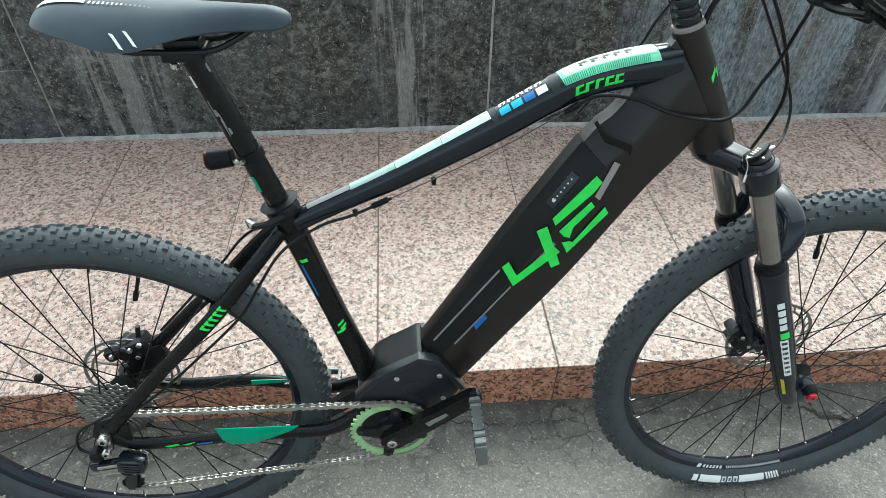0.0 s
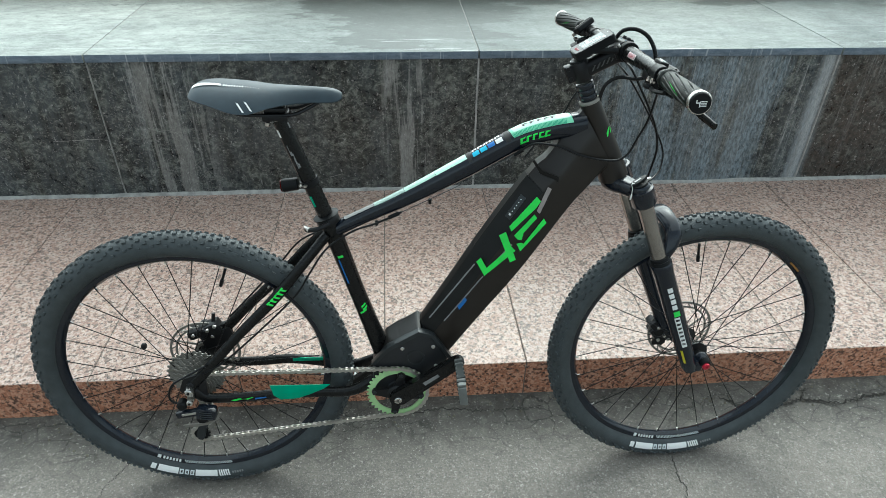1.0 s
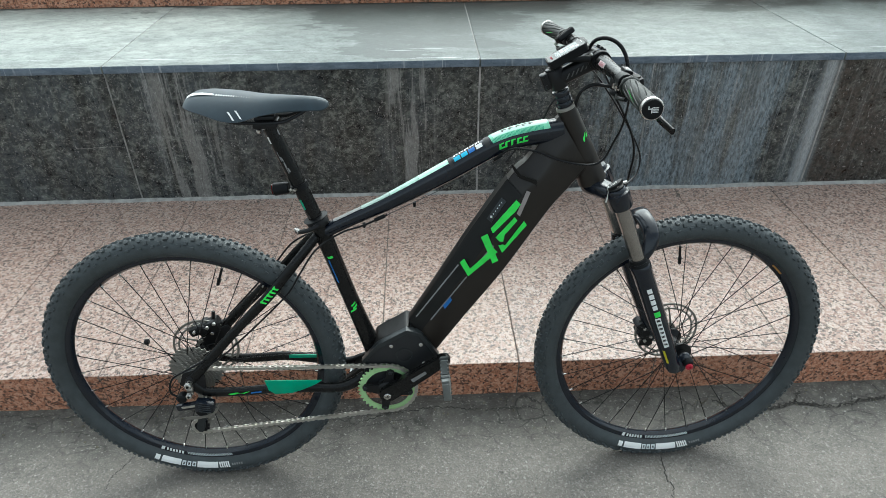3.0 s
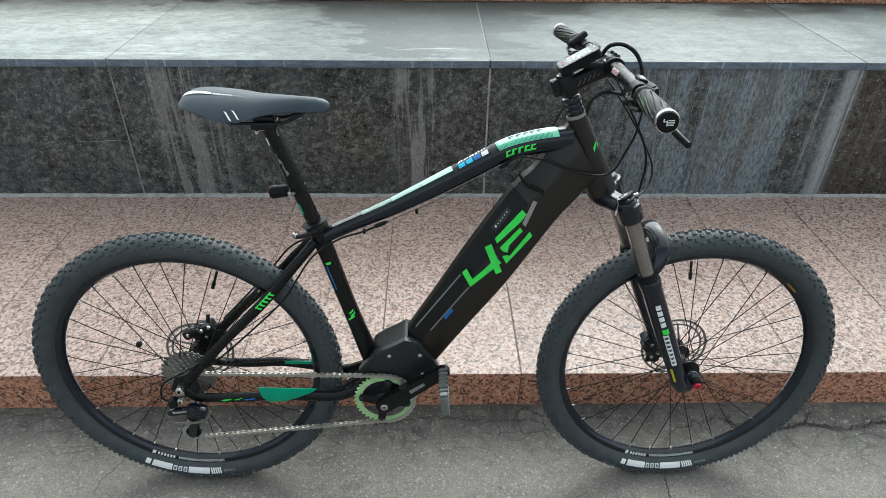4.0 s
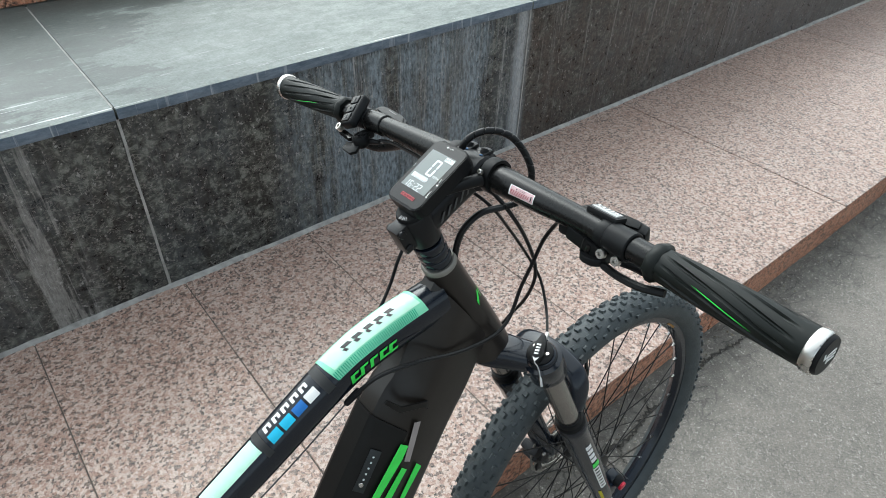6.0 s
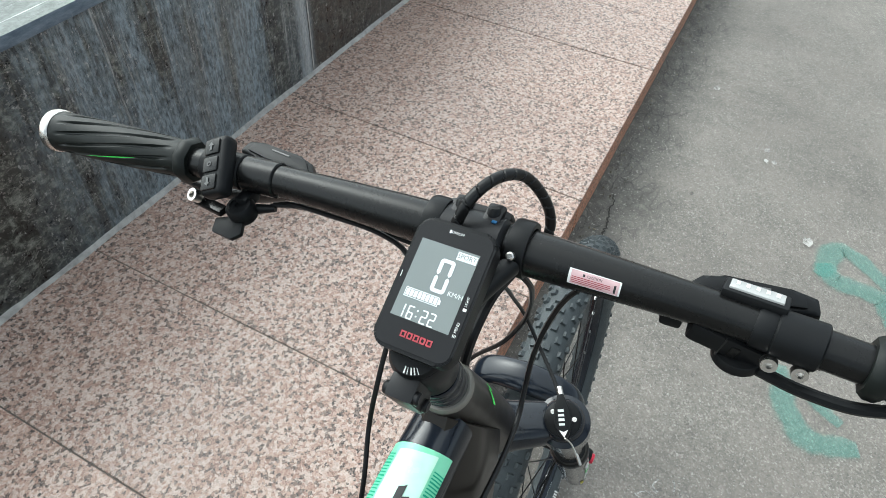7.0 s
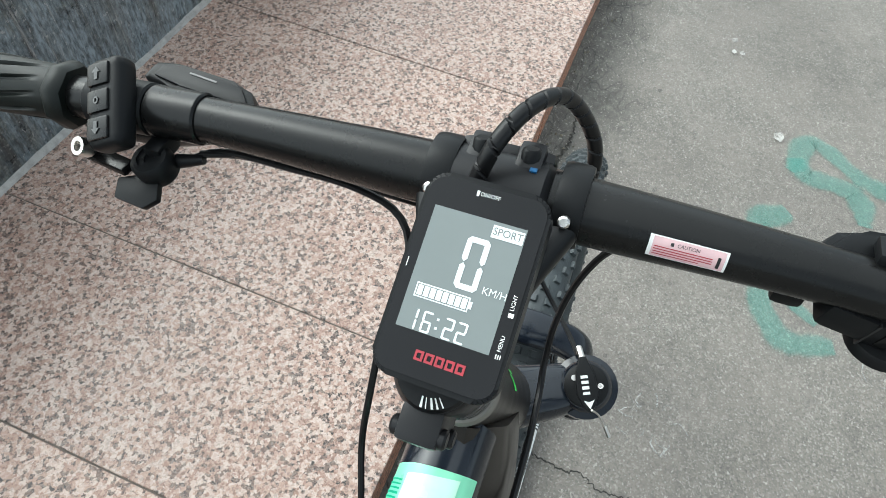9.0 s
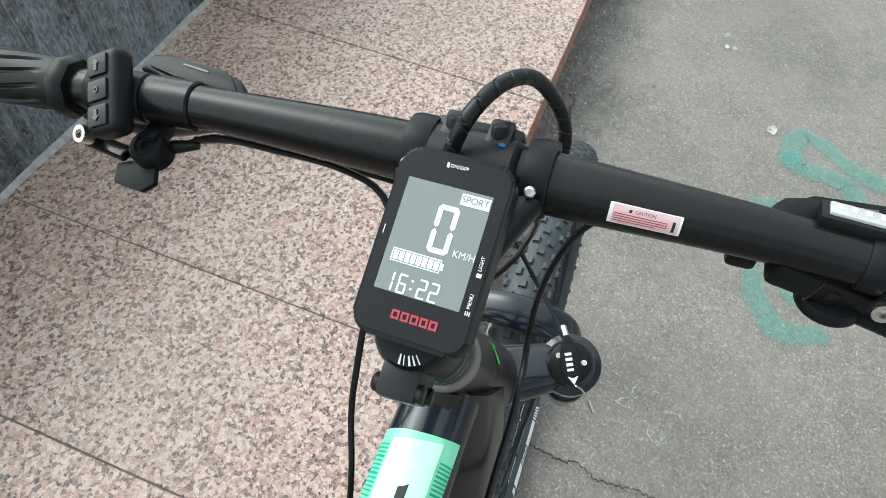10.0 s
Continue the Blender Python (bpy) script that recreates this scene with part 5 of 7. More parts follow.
# ---- fork ----
LEG = Vector((0.385, 0, -0.923))
for s in (-1, 1):
    top = Vector((0.126, 0.0645 * s, 0.780))
    fork_leg = part("fork_leg", turned(lathe([(0, 0), (0.0195, 0.0), (0.0225, 0.004), (0.0225, 0.018), (0.0215, 0.030), (0.0210, 0.15), (0.0185, 0.25), (0.0175, 0.305), (0.014, 0.318), (0, 0.318)], 26,
                                               along(top + LEG * 0.178, top + LEG))), "gloss", bike, "black lower fork leg" + (" with white and green prints" if s < 0 else ""))
    part("wiper", turned(lathe([(0.0155, -0.012), (0.0185, -0.012), (0.0200, -0.006), (0.0185, -0.004), (0.0215, 0.000), (0.0215, 0.004), (0.0155, 0.004)], 26, along(top + LEG * 0.178, top + LEG), closed=True)), "matte", fork_leg, "black rubber wiper seal")
    part("stanchion", turned(rod(top + LEG * 0.01, top + LEG * 0.19, 0.0155, seg=24)), "stanchion", bike, "satin grey fork stanchion")
    cap = part("crown_cap", turned(lathe([(0, -0.010), (0.017, -0.010), (0.0195, -0.007), (0.0195, -0.002), (0.0245, 0.000), (0.0245, 0.032), (0.0215, 0.036), (0, 0.036)], 28, along(top, top + LEG))), "gloss", bike, "black fork crown socket")
    if s < 0:
        up = along(top - LEG * 0.011, top - LEG)
        part("lockout_dial", turned(lathe([(0, 0), (0.0165, 0), (0.0165, 0.002), (0.015, 0.003), (0, 0.003)], 24, up)), "matte", cap, "black lockout dial")
        tilt = Matrix.Rotation(radians(-22.6), 4, "Y") @ Matrix.Rotation(radians(24), 4, "Z")
        drop = [(0.021, -0.0026), (0.021, 0.0026), (0.008, 0.0070), (-0.006, 0.0080), (-0.015, 0.0045), (-0.021, 0.0), (-0.015, -0.0045), (-0.006, -0.0080), (0.008, -0.0070)]
        part("lockout_lever", turned(prism(drop, -0.003, 0.003, "z", bevel=0.0012, m=Matrix.Translation(top - LEG * 0.0172 + Vector((0.0, 0, 0))) @ tilt)), "matte", cap, "small black cable lever")
        for d, w in ((0.006, 0.0022), (0.002, 0.0022), (-0.002, 0.0024), (-0.006, 0.0020)):
            part("lever_label", turned(box((w, 0.0052, 0.0005), Matrix.Translation(top - LEG * 0.0203) @ tilt @ pose(d, 0.001, 0))), "white", cap, "white brand bar")
        part("lever_label", turned(prism([(-0.0175, 0), (-0.011, 0.004), (-0.0125, 0), (-0.011, -0.004)], 0.0, 0.0005, "z", m=Matrix.Translation(top - LEG * 0.0203) @ tilt)), "white", cap, "white arrow mark")
        part("cable_end", turned(hose([top - LEG * 0.0175 + Vector((-0.017, -0.008, -0.002)), (0.1035, -0.079, 0.786), (0.0985, -0.088, 0.774)], 0.0008, 6, 14)), "steel", cap, "bare steel cable end")
        part("cable_crimp", turned(rod((0.1010, -0.085, 0.778), (0.0970, -0.0905, 0.770), 0.0016, seg=8, bevel=0.0004)), "steel", cap, "crimped cable tip")
        part("cable_ferrule", turned(rod(top - LEG * 0.0172 + Vector((0.018, 0.007, 0.001)), top - LEG * 0.0172 + Vector((0.029, 0.013, 0.001)), 0.0027, seg=10, bevel=0.0006)), "steel", cap, "steel cable ferrule")
        for d in (-0.010, 0.010):
            part("screw", turned(rod(top - LEG * 0.0135 + Vector((0.003, d, 0.0)), top - LEG * 0.0165 + Vector((0.003, d, 0)), 0.0022, seg=8)), "steel", cap)
        # prints down the leg: pale bars for the maker's name
        leg_sw = Sweep([(*(top + LEG * (0.178 + d)), r, r) for d, r in ((0.03, 0.0214), (0.15, 0.0209), (0.25, 0.0184), (0.30, 0.0175))], 30)

        def leg_print(name, s0, s1, a0, a1, material, label=""):
            part(name, turned(leg_sw.patch([(s0, a0), (s1, a0), (s1, a1), (s0, a1)], cuts=7)), material, fork_leg, label)

        for n in range(4):
            leg_print("name_bar", 0.11 + n * 0.058, 0.155 + n * 0.058, 170, 198, "white", "white brand bar")
        leg_print("name_patch", 0.352, 0.405, 164, 200, "lime", "lime patch")
        leg_print("name_frame", 0.415, 0.745, 172, 204, "white", "white brand plate")
        for n in range(7):
            leg_print("name_cut", 0.433 + n * 0.044, 0.455 + n * 0.044, 177, 199, "black")
        part("warning_label", turned(leg_sw.patch([(0.78, 208), (0.93, 208), (0.93, 224), (0.78, 224)], 0.0009, 5)), "yellow", fork_leg, "small yellow label")
    foot = bmesh.new()
    box((0.046, 0.016, 0.030), Matrix.Translation((0.336, 0.060 * s, 0.334)) @ Matrix.Rotation(radians(-35), 4, "Y"), 0.006, foot)
    box((0.034, 0.020, 0.026), Matrix.Translation((0.326, 0.064 * s, 0.335)) @ Matrix.Rotation(radians(22), 4, "Y"), 0.006, foot)
    rod((0.343, 0.052 * s, 0.346), (0.343, 0.069 * s, 0.346), 0.0155, 0.013, seg=20, bm=foot, bevel=0.002)
    part("axle_socket", turned(foot), "gloss", fork_leg, "black axle socket")
crown = Sweep([(0.132, -0.066, 0.768, 0.02, 0.014), (0.116, -0.040, 0.772, 0.024, 0.016), (0.098, 0.0, 0.772, 0.028, 0.018), (0.116, 0.040, 0.772, 0.024, 0.016), (0.132, 0.066, 0.768, 0.02, 0.014)], 30, side=(1, 0, 0), power=2.8)
part("fork_crown", turned(crown.mesh(22)), "gloss", bike, "glossy black fork crown")
arch = Sweep([(0.200, -0.062, 0.618, 0.010, 0.014), (0.213, -0.060, 0.650, 0.019, 0.012), (0.216, -0.047, 0.680, 0.017, 0.010), (0.212, 0.0, 0.695, 0.018, 0.008), (0.216, 0.047, 0.680, 0.017, 0.010), (0.213, 0.060, 0.650, 0.019, 0.012), (0.200, 0.062, 0.618, 0.010, 0.014)], 44, side=(0.92, 0, 0.38), power=2.6)
part("fork_arch", turned(arch.mesh(18)), "gloss", bike, "glossy black fork arch over the tyre")
part("front_axle", turned(rod((0.343, -0.074, 0.343), (0.343, 0.074, 0.343), 0.008, seg=14)), "alloy", bike, "black thru axle")
lever = part("axle_lever", turned(rod((0.345, -0.066, 0.346), (0.346, -0.079, 0.344), 0.0125, 0.0105, seg=18, bevel=0.002)), "matte", bike, "black axle lever hub with a red cap")
part("red_cap", turned(lathe([(0.0030, 0), (0.0085, 0), (0.0085, 0.0045), (0.0065, 0.0055), (0.0030, 0.0055)], 20, along((0.345, -0.0785, 0.340), (0.345, -0.0900, 0.338)), closed=True)), "red", lever, "red anodised cap")


def caliper(name, m, label):
    b = bmesh.new()
    box((0.052, 0.034, 0.030), None, 0.007, b)
    box((0.030, 0.038, 0.022), pose(-0.030, 0, 0.006), 0.008, b)
    box((0.026, 0.014, 0.020), pose(0.030, 0.004, -0.010), 0.004, b)
    rod((-0.012, -0.022, 0.004), (-0.012, 0.022, 0.004), 0.013, seg=18, bm=b, bevel=0.003)
    rod((0.016, 0.0, 0.012), (0.026, 0.004, 0.030), 0.0045, 0.004, seg=10, bm=b)
    ob = part(name, moved(b, m), "alloy", bike, label)
    for x, y, z in ((-0.028, -0.020, 0.010), (0.004, -0.018, 0.008), (0.022, -0.016, 0.010), (0.006, -0.016, -0.010)):
        part("bolt", moved(rod((x, y, z), (x, y - 0.006, z), 0.0042, seg=8, bevel=0.001), m), "steel", ob)
    return ob


def moved(b, m):
    b.transform(m)
    return b


caliper("brake_caliper", pose(-0.782, 0.062, 0.400, 0, -22, 0) @ Matrix.Scale(1.05, 4), "black rear brake caliper with steel bolts")
part("caliper_bracket", prism([(-0.800, 0.330), (-0.760, 0.330), (-0.725, 0.380), (-0.735, 0.410), (-0.770, 0.395), (-0.800, 0.372)], 0.050, 0.062, bevel=0.003), "alloy", bike, "black caliper bracket")
caliper("brake_caliper", TURN @ pose(0.292, 0.070, 0.332, 0, 50, 0), "black front brake caliper with steel bolts")
part("caliper_bracket", turned(prism([(0.278, 0.300), (0.305, 0.300), (0.330, 0.345), (0.318, 0.372), (0.296, 0.385)], 0.058, 0.068, bevel=0.003)), "alloy", bike, "black caliper bracket")

# ---- drive ----
BB = Vector((-0.355, 0, 0.286))
RING_R, RING_Y = 0.0675, -0.0535
pts = []
for i in range(38 * 4):
    a = 2 * math.pi * i / (38 * 4)
    rr = RING_R + (0.0026, 0.0030, -0.0020, -0.0026)[i % 4]
    pts.append((rr * math.cos(a), rr * math.sin(a)))
b = bmesh.new()
outer_lo = [b.verts.new((BB.x + x, RING_Y - 0.0011, BB.z + z)) for x, z in pts]
outer_hi = [b.verts.new((BB.x + x, RING_Y + 0.0011, BB.z + z)) for x, z in pts]
inner_lo = [b.verts.new((BB.x + 0.0535 * math.cos(2 * math.pi * i / len(pts)), RING_Y - 0.0014, BB.z + 0.0535 * math.sin(2 * math.pi * i / len(pts)))) for i in range(len(pts))]
inner_hi = [b.verts.new((v.co.x, RING_Y + 0.0014, v.co.z)) for v in inner_lo]
for i in range(len(pts)):
    j = (i + 1) % len(pts)
    b.faces.new((outer_lo[i], outer_lo[j], inner_lo[j], inner_lo[i]))
    b.faces.new((outer_hi[i], inner_hi[i], inner_hi[j], outer_hi[j]))
    b.faces.new((outer_lo[i], outer_hi[i], outer_hi[j], outer_lo[j]))
    b.faces.new((inner_lo[i], inner_lo[j], inner_hi[j], inner_hi[i]))
ring = part("chain_ring", b, "greenring", bike, "pale green anodised chain ring")
spider = bmesh.new()
for k in range(4):
    a = radians(35.6 + 45 + 90 * k)
    d = Vector((math.cos(a), 0, math.sin(a)))
    q = Vector((-d.z, 0, d.x))
    outline = [BB + d * 0.012 + q * 0.016, BB + d * 0.036 + q * 0.0085, BB + d * 0.056 + q * 0.0085, BB + d * 0.060, BB + d * 0.056 - q * 0.0085, BB + d * 0.036 - q * 0.0085, BB + d * 0.012 - q * 0.016]
    prism([(p.x, p.z) for p in outline], -0.0555, -0.062, bevel=0.0012, bm=spider)
lathe([(0, 0), (0.026, 0), (0.025, 0.010), (0.019, 0.014), (0, 0.014)], 28, along(BB + Vector((0, -0.052, 0)), BB + Vector((0, -0.1, 0))), spider)
part("spider", spider, "alloy", ring, "black four-armed spider")
for k in range(4):
    a = radians(35.6 + 45 + 90 * k)
    p = BB + Vector((math.cos(a), 0, math.sin(a))) * 0.0535
    part("ring_bolt", rod(p + Vector((0, -0.060, 0)), p + Vector((0, -0.0645, 0)), 0.0048, seg=10, bevel=0.001), "shell", ring)


def crank(end, y0, y1, label):
    """A tapering crank arm from the axle to the pedal eye."""
    d = (end - BB)
    length = d.length
    d.normalize()
    m = Matrix((d, Vector((0, 1, 0)), d.cross(Vector((0, 1, 0))))).transposed().to_4x4()
    out = []
    for t in np.linspace(0, 1, 16):
        a = math.pi * (0.5 + t)
        out.append((0.019 * math.cos(a), 0.019 * math.sin(a)))
    for t in np.linspace(0, 1, 12):
        a = math.pi * (1.5 + t)
        out.append((length + 0.0135 * math.cos(a), 0.0135 * math.sin(a)))
    ob = part("crank_arm", prism(out, y0, y1, bevel=0.004, m=Matrix.Translation(BB) @ m), "frame", bike, label)
    return ob, m


NEAR_EYE = Vector((-0.221, 0, 0.382))
arm, arm_m = crank(NEAR_EYE, -0.080, -0.064, "black crank arm with a pale print")
am = Matrix.Translation(BB) @ arm_m
part("crank_bolt", lathe([(0.003, 0), (0.0085, 0), (0.0085, 0.004), (0.007, 0.0055), (0.003, 0.0055)], 16, along(BB + Vector((0, -0.079, 0)), BB + Vector((0, -0.2, 0))), closed=True), "steel", arm, "steel crank bolt")
part("arm_print", prism([(0.072, -0.0045), (0.112, -0.0035), (0.112, 0.004), (0.072, 0.005)], -0.0802, -0.0808, m=am), "greyprint", arm, "pale brand bar")
far_arm, far_m = crank(BB - (NEAR_EYE - BB), 0.064, 0.080, "black far crank arm")


def pedal(eye, side, tilt, label):
    """A platform pedal: two side rails, cross bars and a spindle."""
    base = Matrix.Translation(eye + Vector((0, side * 0.086, 0))) @ Matrix.Rotation(radians(tilt), 4, "Y")
    ob = part("pedal", box((0.014, 0.082, 0.014), base @ pose(0, side * 0.053, 0), 0.003), "pedalcore", bike, label)
    for x in (-0.024, 0.024):
        part("rail", box((0.007, 0.086, 0.0165), base @ pose(x, side * 0.052, 0), 0.0025), "pedal", ob)
    for y in (0.012, 0.094):
        part("end_bar", box((0.041, 0.008, 0.0160), base @ pose(0, side * y, 0), 0.0025), "pedal", ob)
    part("spindle", rod(eye + Vector((0, side * 0.074, 0)), eye + Vector((0, side * 0.172, 0)), 0.0085, 0.007, seg=14, bevel=0.001), "alloy", ob, "dark pedal spindle")
    for x in (-0.0275, 0.0275):
        for k in range(6):
            y = 0.020 + k * 0.0125
            part("tooth", box((0.003, 0.006, 0.0195), base @ pose(x, side * y, 0), 0.0008, seg=1), "pedalcore", ob)
        part("grip_strip", box((0.002, 0.044, 0.013), base @ pose(x * 1.05, side * 0.052, 0)), "pedalcore", ob, "dark grip strip")
    return ob


pedal(NEAR_EYE, -1, 84, "grey alloy platform pedal")
pedal(BB - (NEAR_EYE - BB), 1, 8, "grey alloy platform pedal resting by the step edge")

# chain: link by link along its run
REAR_Y = -0.054


def arc(c, r, a0, a1, y, n=14):
    return [(c[0] + r * math.cos(radians(a)), y, c[1] + r * math.sin(radians(a))) for a in np.linspace(a0, a1, n)]


UP_P, LOW_P = (-0.785, 0.262), (-0.806, 0.196)
run = arc((REAR.x, REAR.z), cogs[0], 90, 265, REAR_Y) + arc(UP_P, 0.0195, 100, -75, REAR_Y - 0.004) + arc(LOW_P, 0.0195, 110, 275, REAR_Y - 0.006) + arc((BB.x, BB.z), RING_R, -97, 90, RING_Y, 26)
run.append(run[0])
dense = [np.array(p) for p in run]
cum = np.r_[0, np.cumsum([np.linalg.norm(q - p) for p, q in zip(dense, dense[1:])])]
links = int(round(cum[-1] / 0.0127))
at = np.linspace(0, cum[-1], links, endpoint=False)
pos = np.stack([np.interp(at, cum, np.array(dense)[:, i]) for i in range(3)], 1)
verts, faces = [], []


def add_plate(p, q, y, h, t):
    d = (q - p) / np.linalg.norm(q - p)
    up = np.array([-d[2], 0, d[0]])
    mid = (p + q) / 2
    k = len(verts)
    outline = []
    for a, s in ((-0.0098, 0.35), (-0.0085, 0.8), (-0.0062, 1.0), (0.0, 0.62), (0.0062, 1.0), (0.0085, 0.8), (0.0098, 0.35)):
        outline.append((a, s))
    full_ring = outline + [(a, -s) for a, s in outline[::-1]]
    for dy in (-t / 2, t / 2):
        for a, s in full_ring:
            verts.append(tuple(mid + d * a + up * s * h + np.array([0, y + dy, 0])))
    n = len(full_ring)
    faces.append(tuple(range(k, k + n)))
    faces.append(tuple(range(k + 2 * n - 1, k + n - 1, -1)))
    for i in range(n):
        j = (i + 1) % n
        faces.append((k + i, k + n + i, k + n + j, k + j))


for i in range(links):
    p, q = pos[i], pos[(i + 1) % links]
    wide = 0.0033 if i % 2 else 0.0022
    for s in (-1, 1):
        add_plate(p, q, s * wide, 0.0047, 0.0010)
    k = len(verts)
    for dy in (-0.0036, 0.0036):
        for a in np.linspace(0, 2 * math.pi, 6, endpoint=False):
            verts.append((p[0] + 0.0036 * math.cos(a), p[1] + dy, p[2] + 0.0036 * math.sin(a)))
    faces += [(k + j, k + (j + 1) % 6, k + 6 + (j + 1) % 6, k + 6 + j) for j in range(6)]
    faces += [tuple(range(k, k + 6)), tuple(range(k + 11, k + 5, -1))]
part("chain", shape((verts, faces), sharp=30), "chain", bike, "silver bicycle chain")

# derailleur
der = part("derailleur", moved(box((0.044, 0.024, 0.030), None, 0.008), pose(-0.773, -0.086, 0.282, 0, 10, 0)), "gloss", bike, "black rear derailleur with silver bolts and cage")
for k in range(4):
    part("rib", moved(box((0.026, 0.002, 0.0022), None, 0.0006, seg=1), pose(-0.772, -0.0985, 0.273 + k * 0.006, 0, 10, 0)), "shell", der)
b = bmesh.new()
rod((-0.803, -0.068, 0.338), (-0.803, -0.088, 0.338), 0.0085, seg=16, bm=b, bevel=0.002)
box((0.015, 0.008, 0.036), pose(-0.803, -0.076, 0.325, 0, 6, 0), 0.003, b)
part("hanger", b, "steel", der, "polished derailleur hanger bolt")
part("mount_bolt", rod((-0.803, -0.084, 0.314), (-0.803, -0.094, 0.314), 0.0068, seg=16, bevel=0.002), "steel", der)
part("bolt_socket", rod((-0.803, -0.0935, 0.314), (-0.803, -0.0948, 0.314), 0.0030, seg=6), "matte", der)
part("bolt_socket", rod((-0.803, -0.0875, 0.338), (-0.803, -0.0888, 0.338), 0.0036, seg=6), "matte", der)
part("link", moved(box((0.052, 0.012, 0.017), None, 0.005), pose(-0.812, -0.087, 0.283, 0, -8, 0)), "gloss", der, "black parallelogram link")
part("link", moved(box((0.036, 0.003, 0.005), None, 0.0012), pose(-0.806, -0.0945, 0.287, 0, -8, 0)), "chain", der, "silver link plate")
part("knuckle", rod((-0.822, -0.070, 0.304), (-0.822, -0.092, 0.304), 0.011, seg=16, bevel=0.003), "matte", der)
part("knuckle", rod((-0.786, -0.062, 0.264), (-0.786, -0.090, 0.264), 0.013, seg=16, bevel=0.003), "matte", der)
for y in (-0.0505, -0.0665):
    part("cage_plate", prism([(-0.793, 0.268), (-0.780, 0.272), (-0.774, 0.260), (-0.788, 0.222), (-0.797, 0.190), (-0.803, 0.182), (-0.812, 0.184), (-0.815, 0.195)], y - 0.001, y + 0.001), "shell", der, "dark grey cage plate")
part("cage_guard", prism([(-0.752, 0.266), (-0.748, 0.264), (-0.757, 0.246), (-0.779, 0.231), (-0.806, 0.226), (-0.832, 0.226), (-0.838, 0.232), (-0.818, 0.235), (-0.798, 0.235), (-0.780, 0.238), (-0.762, 0.250)], -0.0705, -0.0690), "cog", der, "curved silver cage guard")
for c in (UP_P, LOW_P):
    teeth = 11
    pts = []
    for i in range(teeth * 4):
        a = 2 * math.pi * i / (teeth * 4)
        rr = 0.0185 + (0.0022, 0.0022, -0.0018, -0.0018)[i % 4]
        pts.append((c[0] + rr * math.cos(a), c[1] + rr * math.sin(a)))
    part("jockey_wheel", prism(pts, -0.061, -0.057), "matte", der, "black jockey wheel")
part("cable", hose([(-0.822, -0.082, 0.302), (-0.846, -0.080, 0.318), (-0.838, -0.076, 0.352), (-0.806, -0.072, 0.372), (-0.760, -0.070, 0.398)], 0.0024, 8, 36), "cable", der, "black derailleur cable loop")

# ---- cockpit ----
part("headset_ring", lathe([(0.0, 0.0), (0.0198, 0.0), (0.0198, 0.0035), (0.0180, 0.0058), (0, 0.0058)], 28, along((0.0262, 0, 0.9355), (-0.0028, 0, 1.0055))), "cog", bike, "dull steel headset ring")
b = bmesh.new()
for k in range(3):
    lathe([(0, 0), (0.0160, 0), (0.0168, 0.001), (0.0168, 0.0095), (0.0160, 0.0105), (0, 0.0105)], 26, along(Vector((0.0238, 0, 0.9415)) + CASTER * 0.0112 * k, Vector((-0.0177, 0, 1.0419))), b)
part("spacer", turned(b), "gloss", bike, "black headset spacers")
STEM0 = Vector((0.0215, 0, 0.9485)) + CASTER * 0.030
b = bmesh.new()
lathe([(0, 0), (0.0165, 0), (0.0174, 0.002), (0.0174, 0.036), (0.0162, 0.038), (0, 0.038)], 28, along(STEM0, STEM0 + CASTER), b)
stem_body = Sweep([(0.004, 0, 0.994, 0.0155, 0.0165), (0.030, 0, 1.006, 0.0145, 0.0155), (0.058, 0, 1.021, 0.0165, 0.0170), (0.070, 0, 1.027, 0.0215, 0.0185)], 14, power=2.8)
joined(stem_body.mesh(20), None, b)
rod((0.0745, -0.022, 1.0305), (0.0745, 0.022, 1.0305), 0.0186, seg=28, bm=b, bevel=0.003)
box((0.016, 0.018, 0.032), Matrix.Translation(STEM0 + CASTER * 0.018 + Vector((-0.021, 0, -0.004))) @ Matrix.Rotation(radians(-22.5), 4, "Y"), 0.003, b)
stem = part("stem", turned(b), "alloy", bike, "black handlebar stem")
for k in (0.008, 0.028):
    p = STEM0 + CASTER * k + Vector((-0.024, 0, -0.004))
    part("clamp_bolt", turned(rod(p + Vector((0, -0.0115, 0)), p + Vector((0, 0.0115, 0)), 0.0042, seg=12, bevel=0.001)), "alloy", stem, "steel clamp bolt")
for n in range(5):
    x = 0.018 + n * 0.0085
    z = 1.001 + (x - 0.018) * 0.53
    part("stem_print", turned(prism([(x, z - 0.006), (x + 0.0028, z - 0.0045), (x + 0.0062, z + 0.006), (x + 0.0036, z + 0.0055)], -0.0155, -0.0160)), "faint", stem)
TOPCAP = STEM0 + CASTER * 0.038
cap_m = along(TOPCAP, TOPCAP + CASTER)
part("top_cap", turned(lathe([(0, 0), (0.0160, 0), (0.0160, 0.002), (0.0148, 0.004), (0.006, 0.0045), (0.006, 0.002), (0, 0.002)], 28, cap_m)), "matte", stem, "black stem cap with white print")
for n, wide in enumerate((5, 2.5, 5, 4, 3)):
    part("cap_print", turned(moved(arc_patch(0.0104, 0.0146, 262 + n * 9, 262 + n * 9 + wide * 0.8, 0.0048, 3, 3), cap_m)), "white", stem)
plate = bmesh.new()
box((0.010, 0.042, 0.034), Matrix.Translation((0.0915, 0, 1.0320)) @ Matrix.Rotation(radians(-28), 4, "Y"), 0.004, plate)
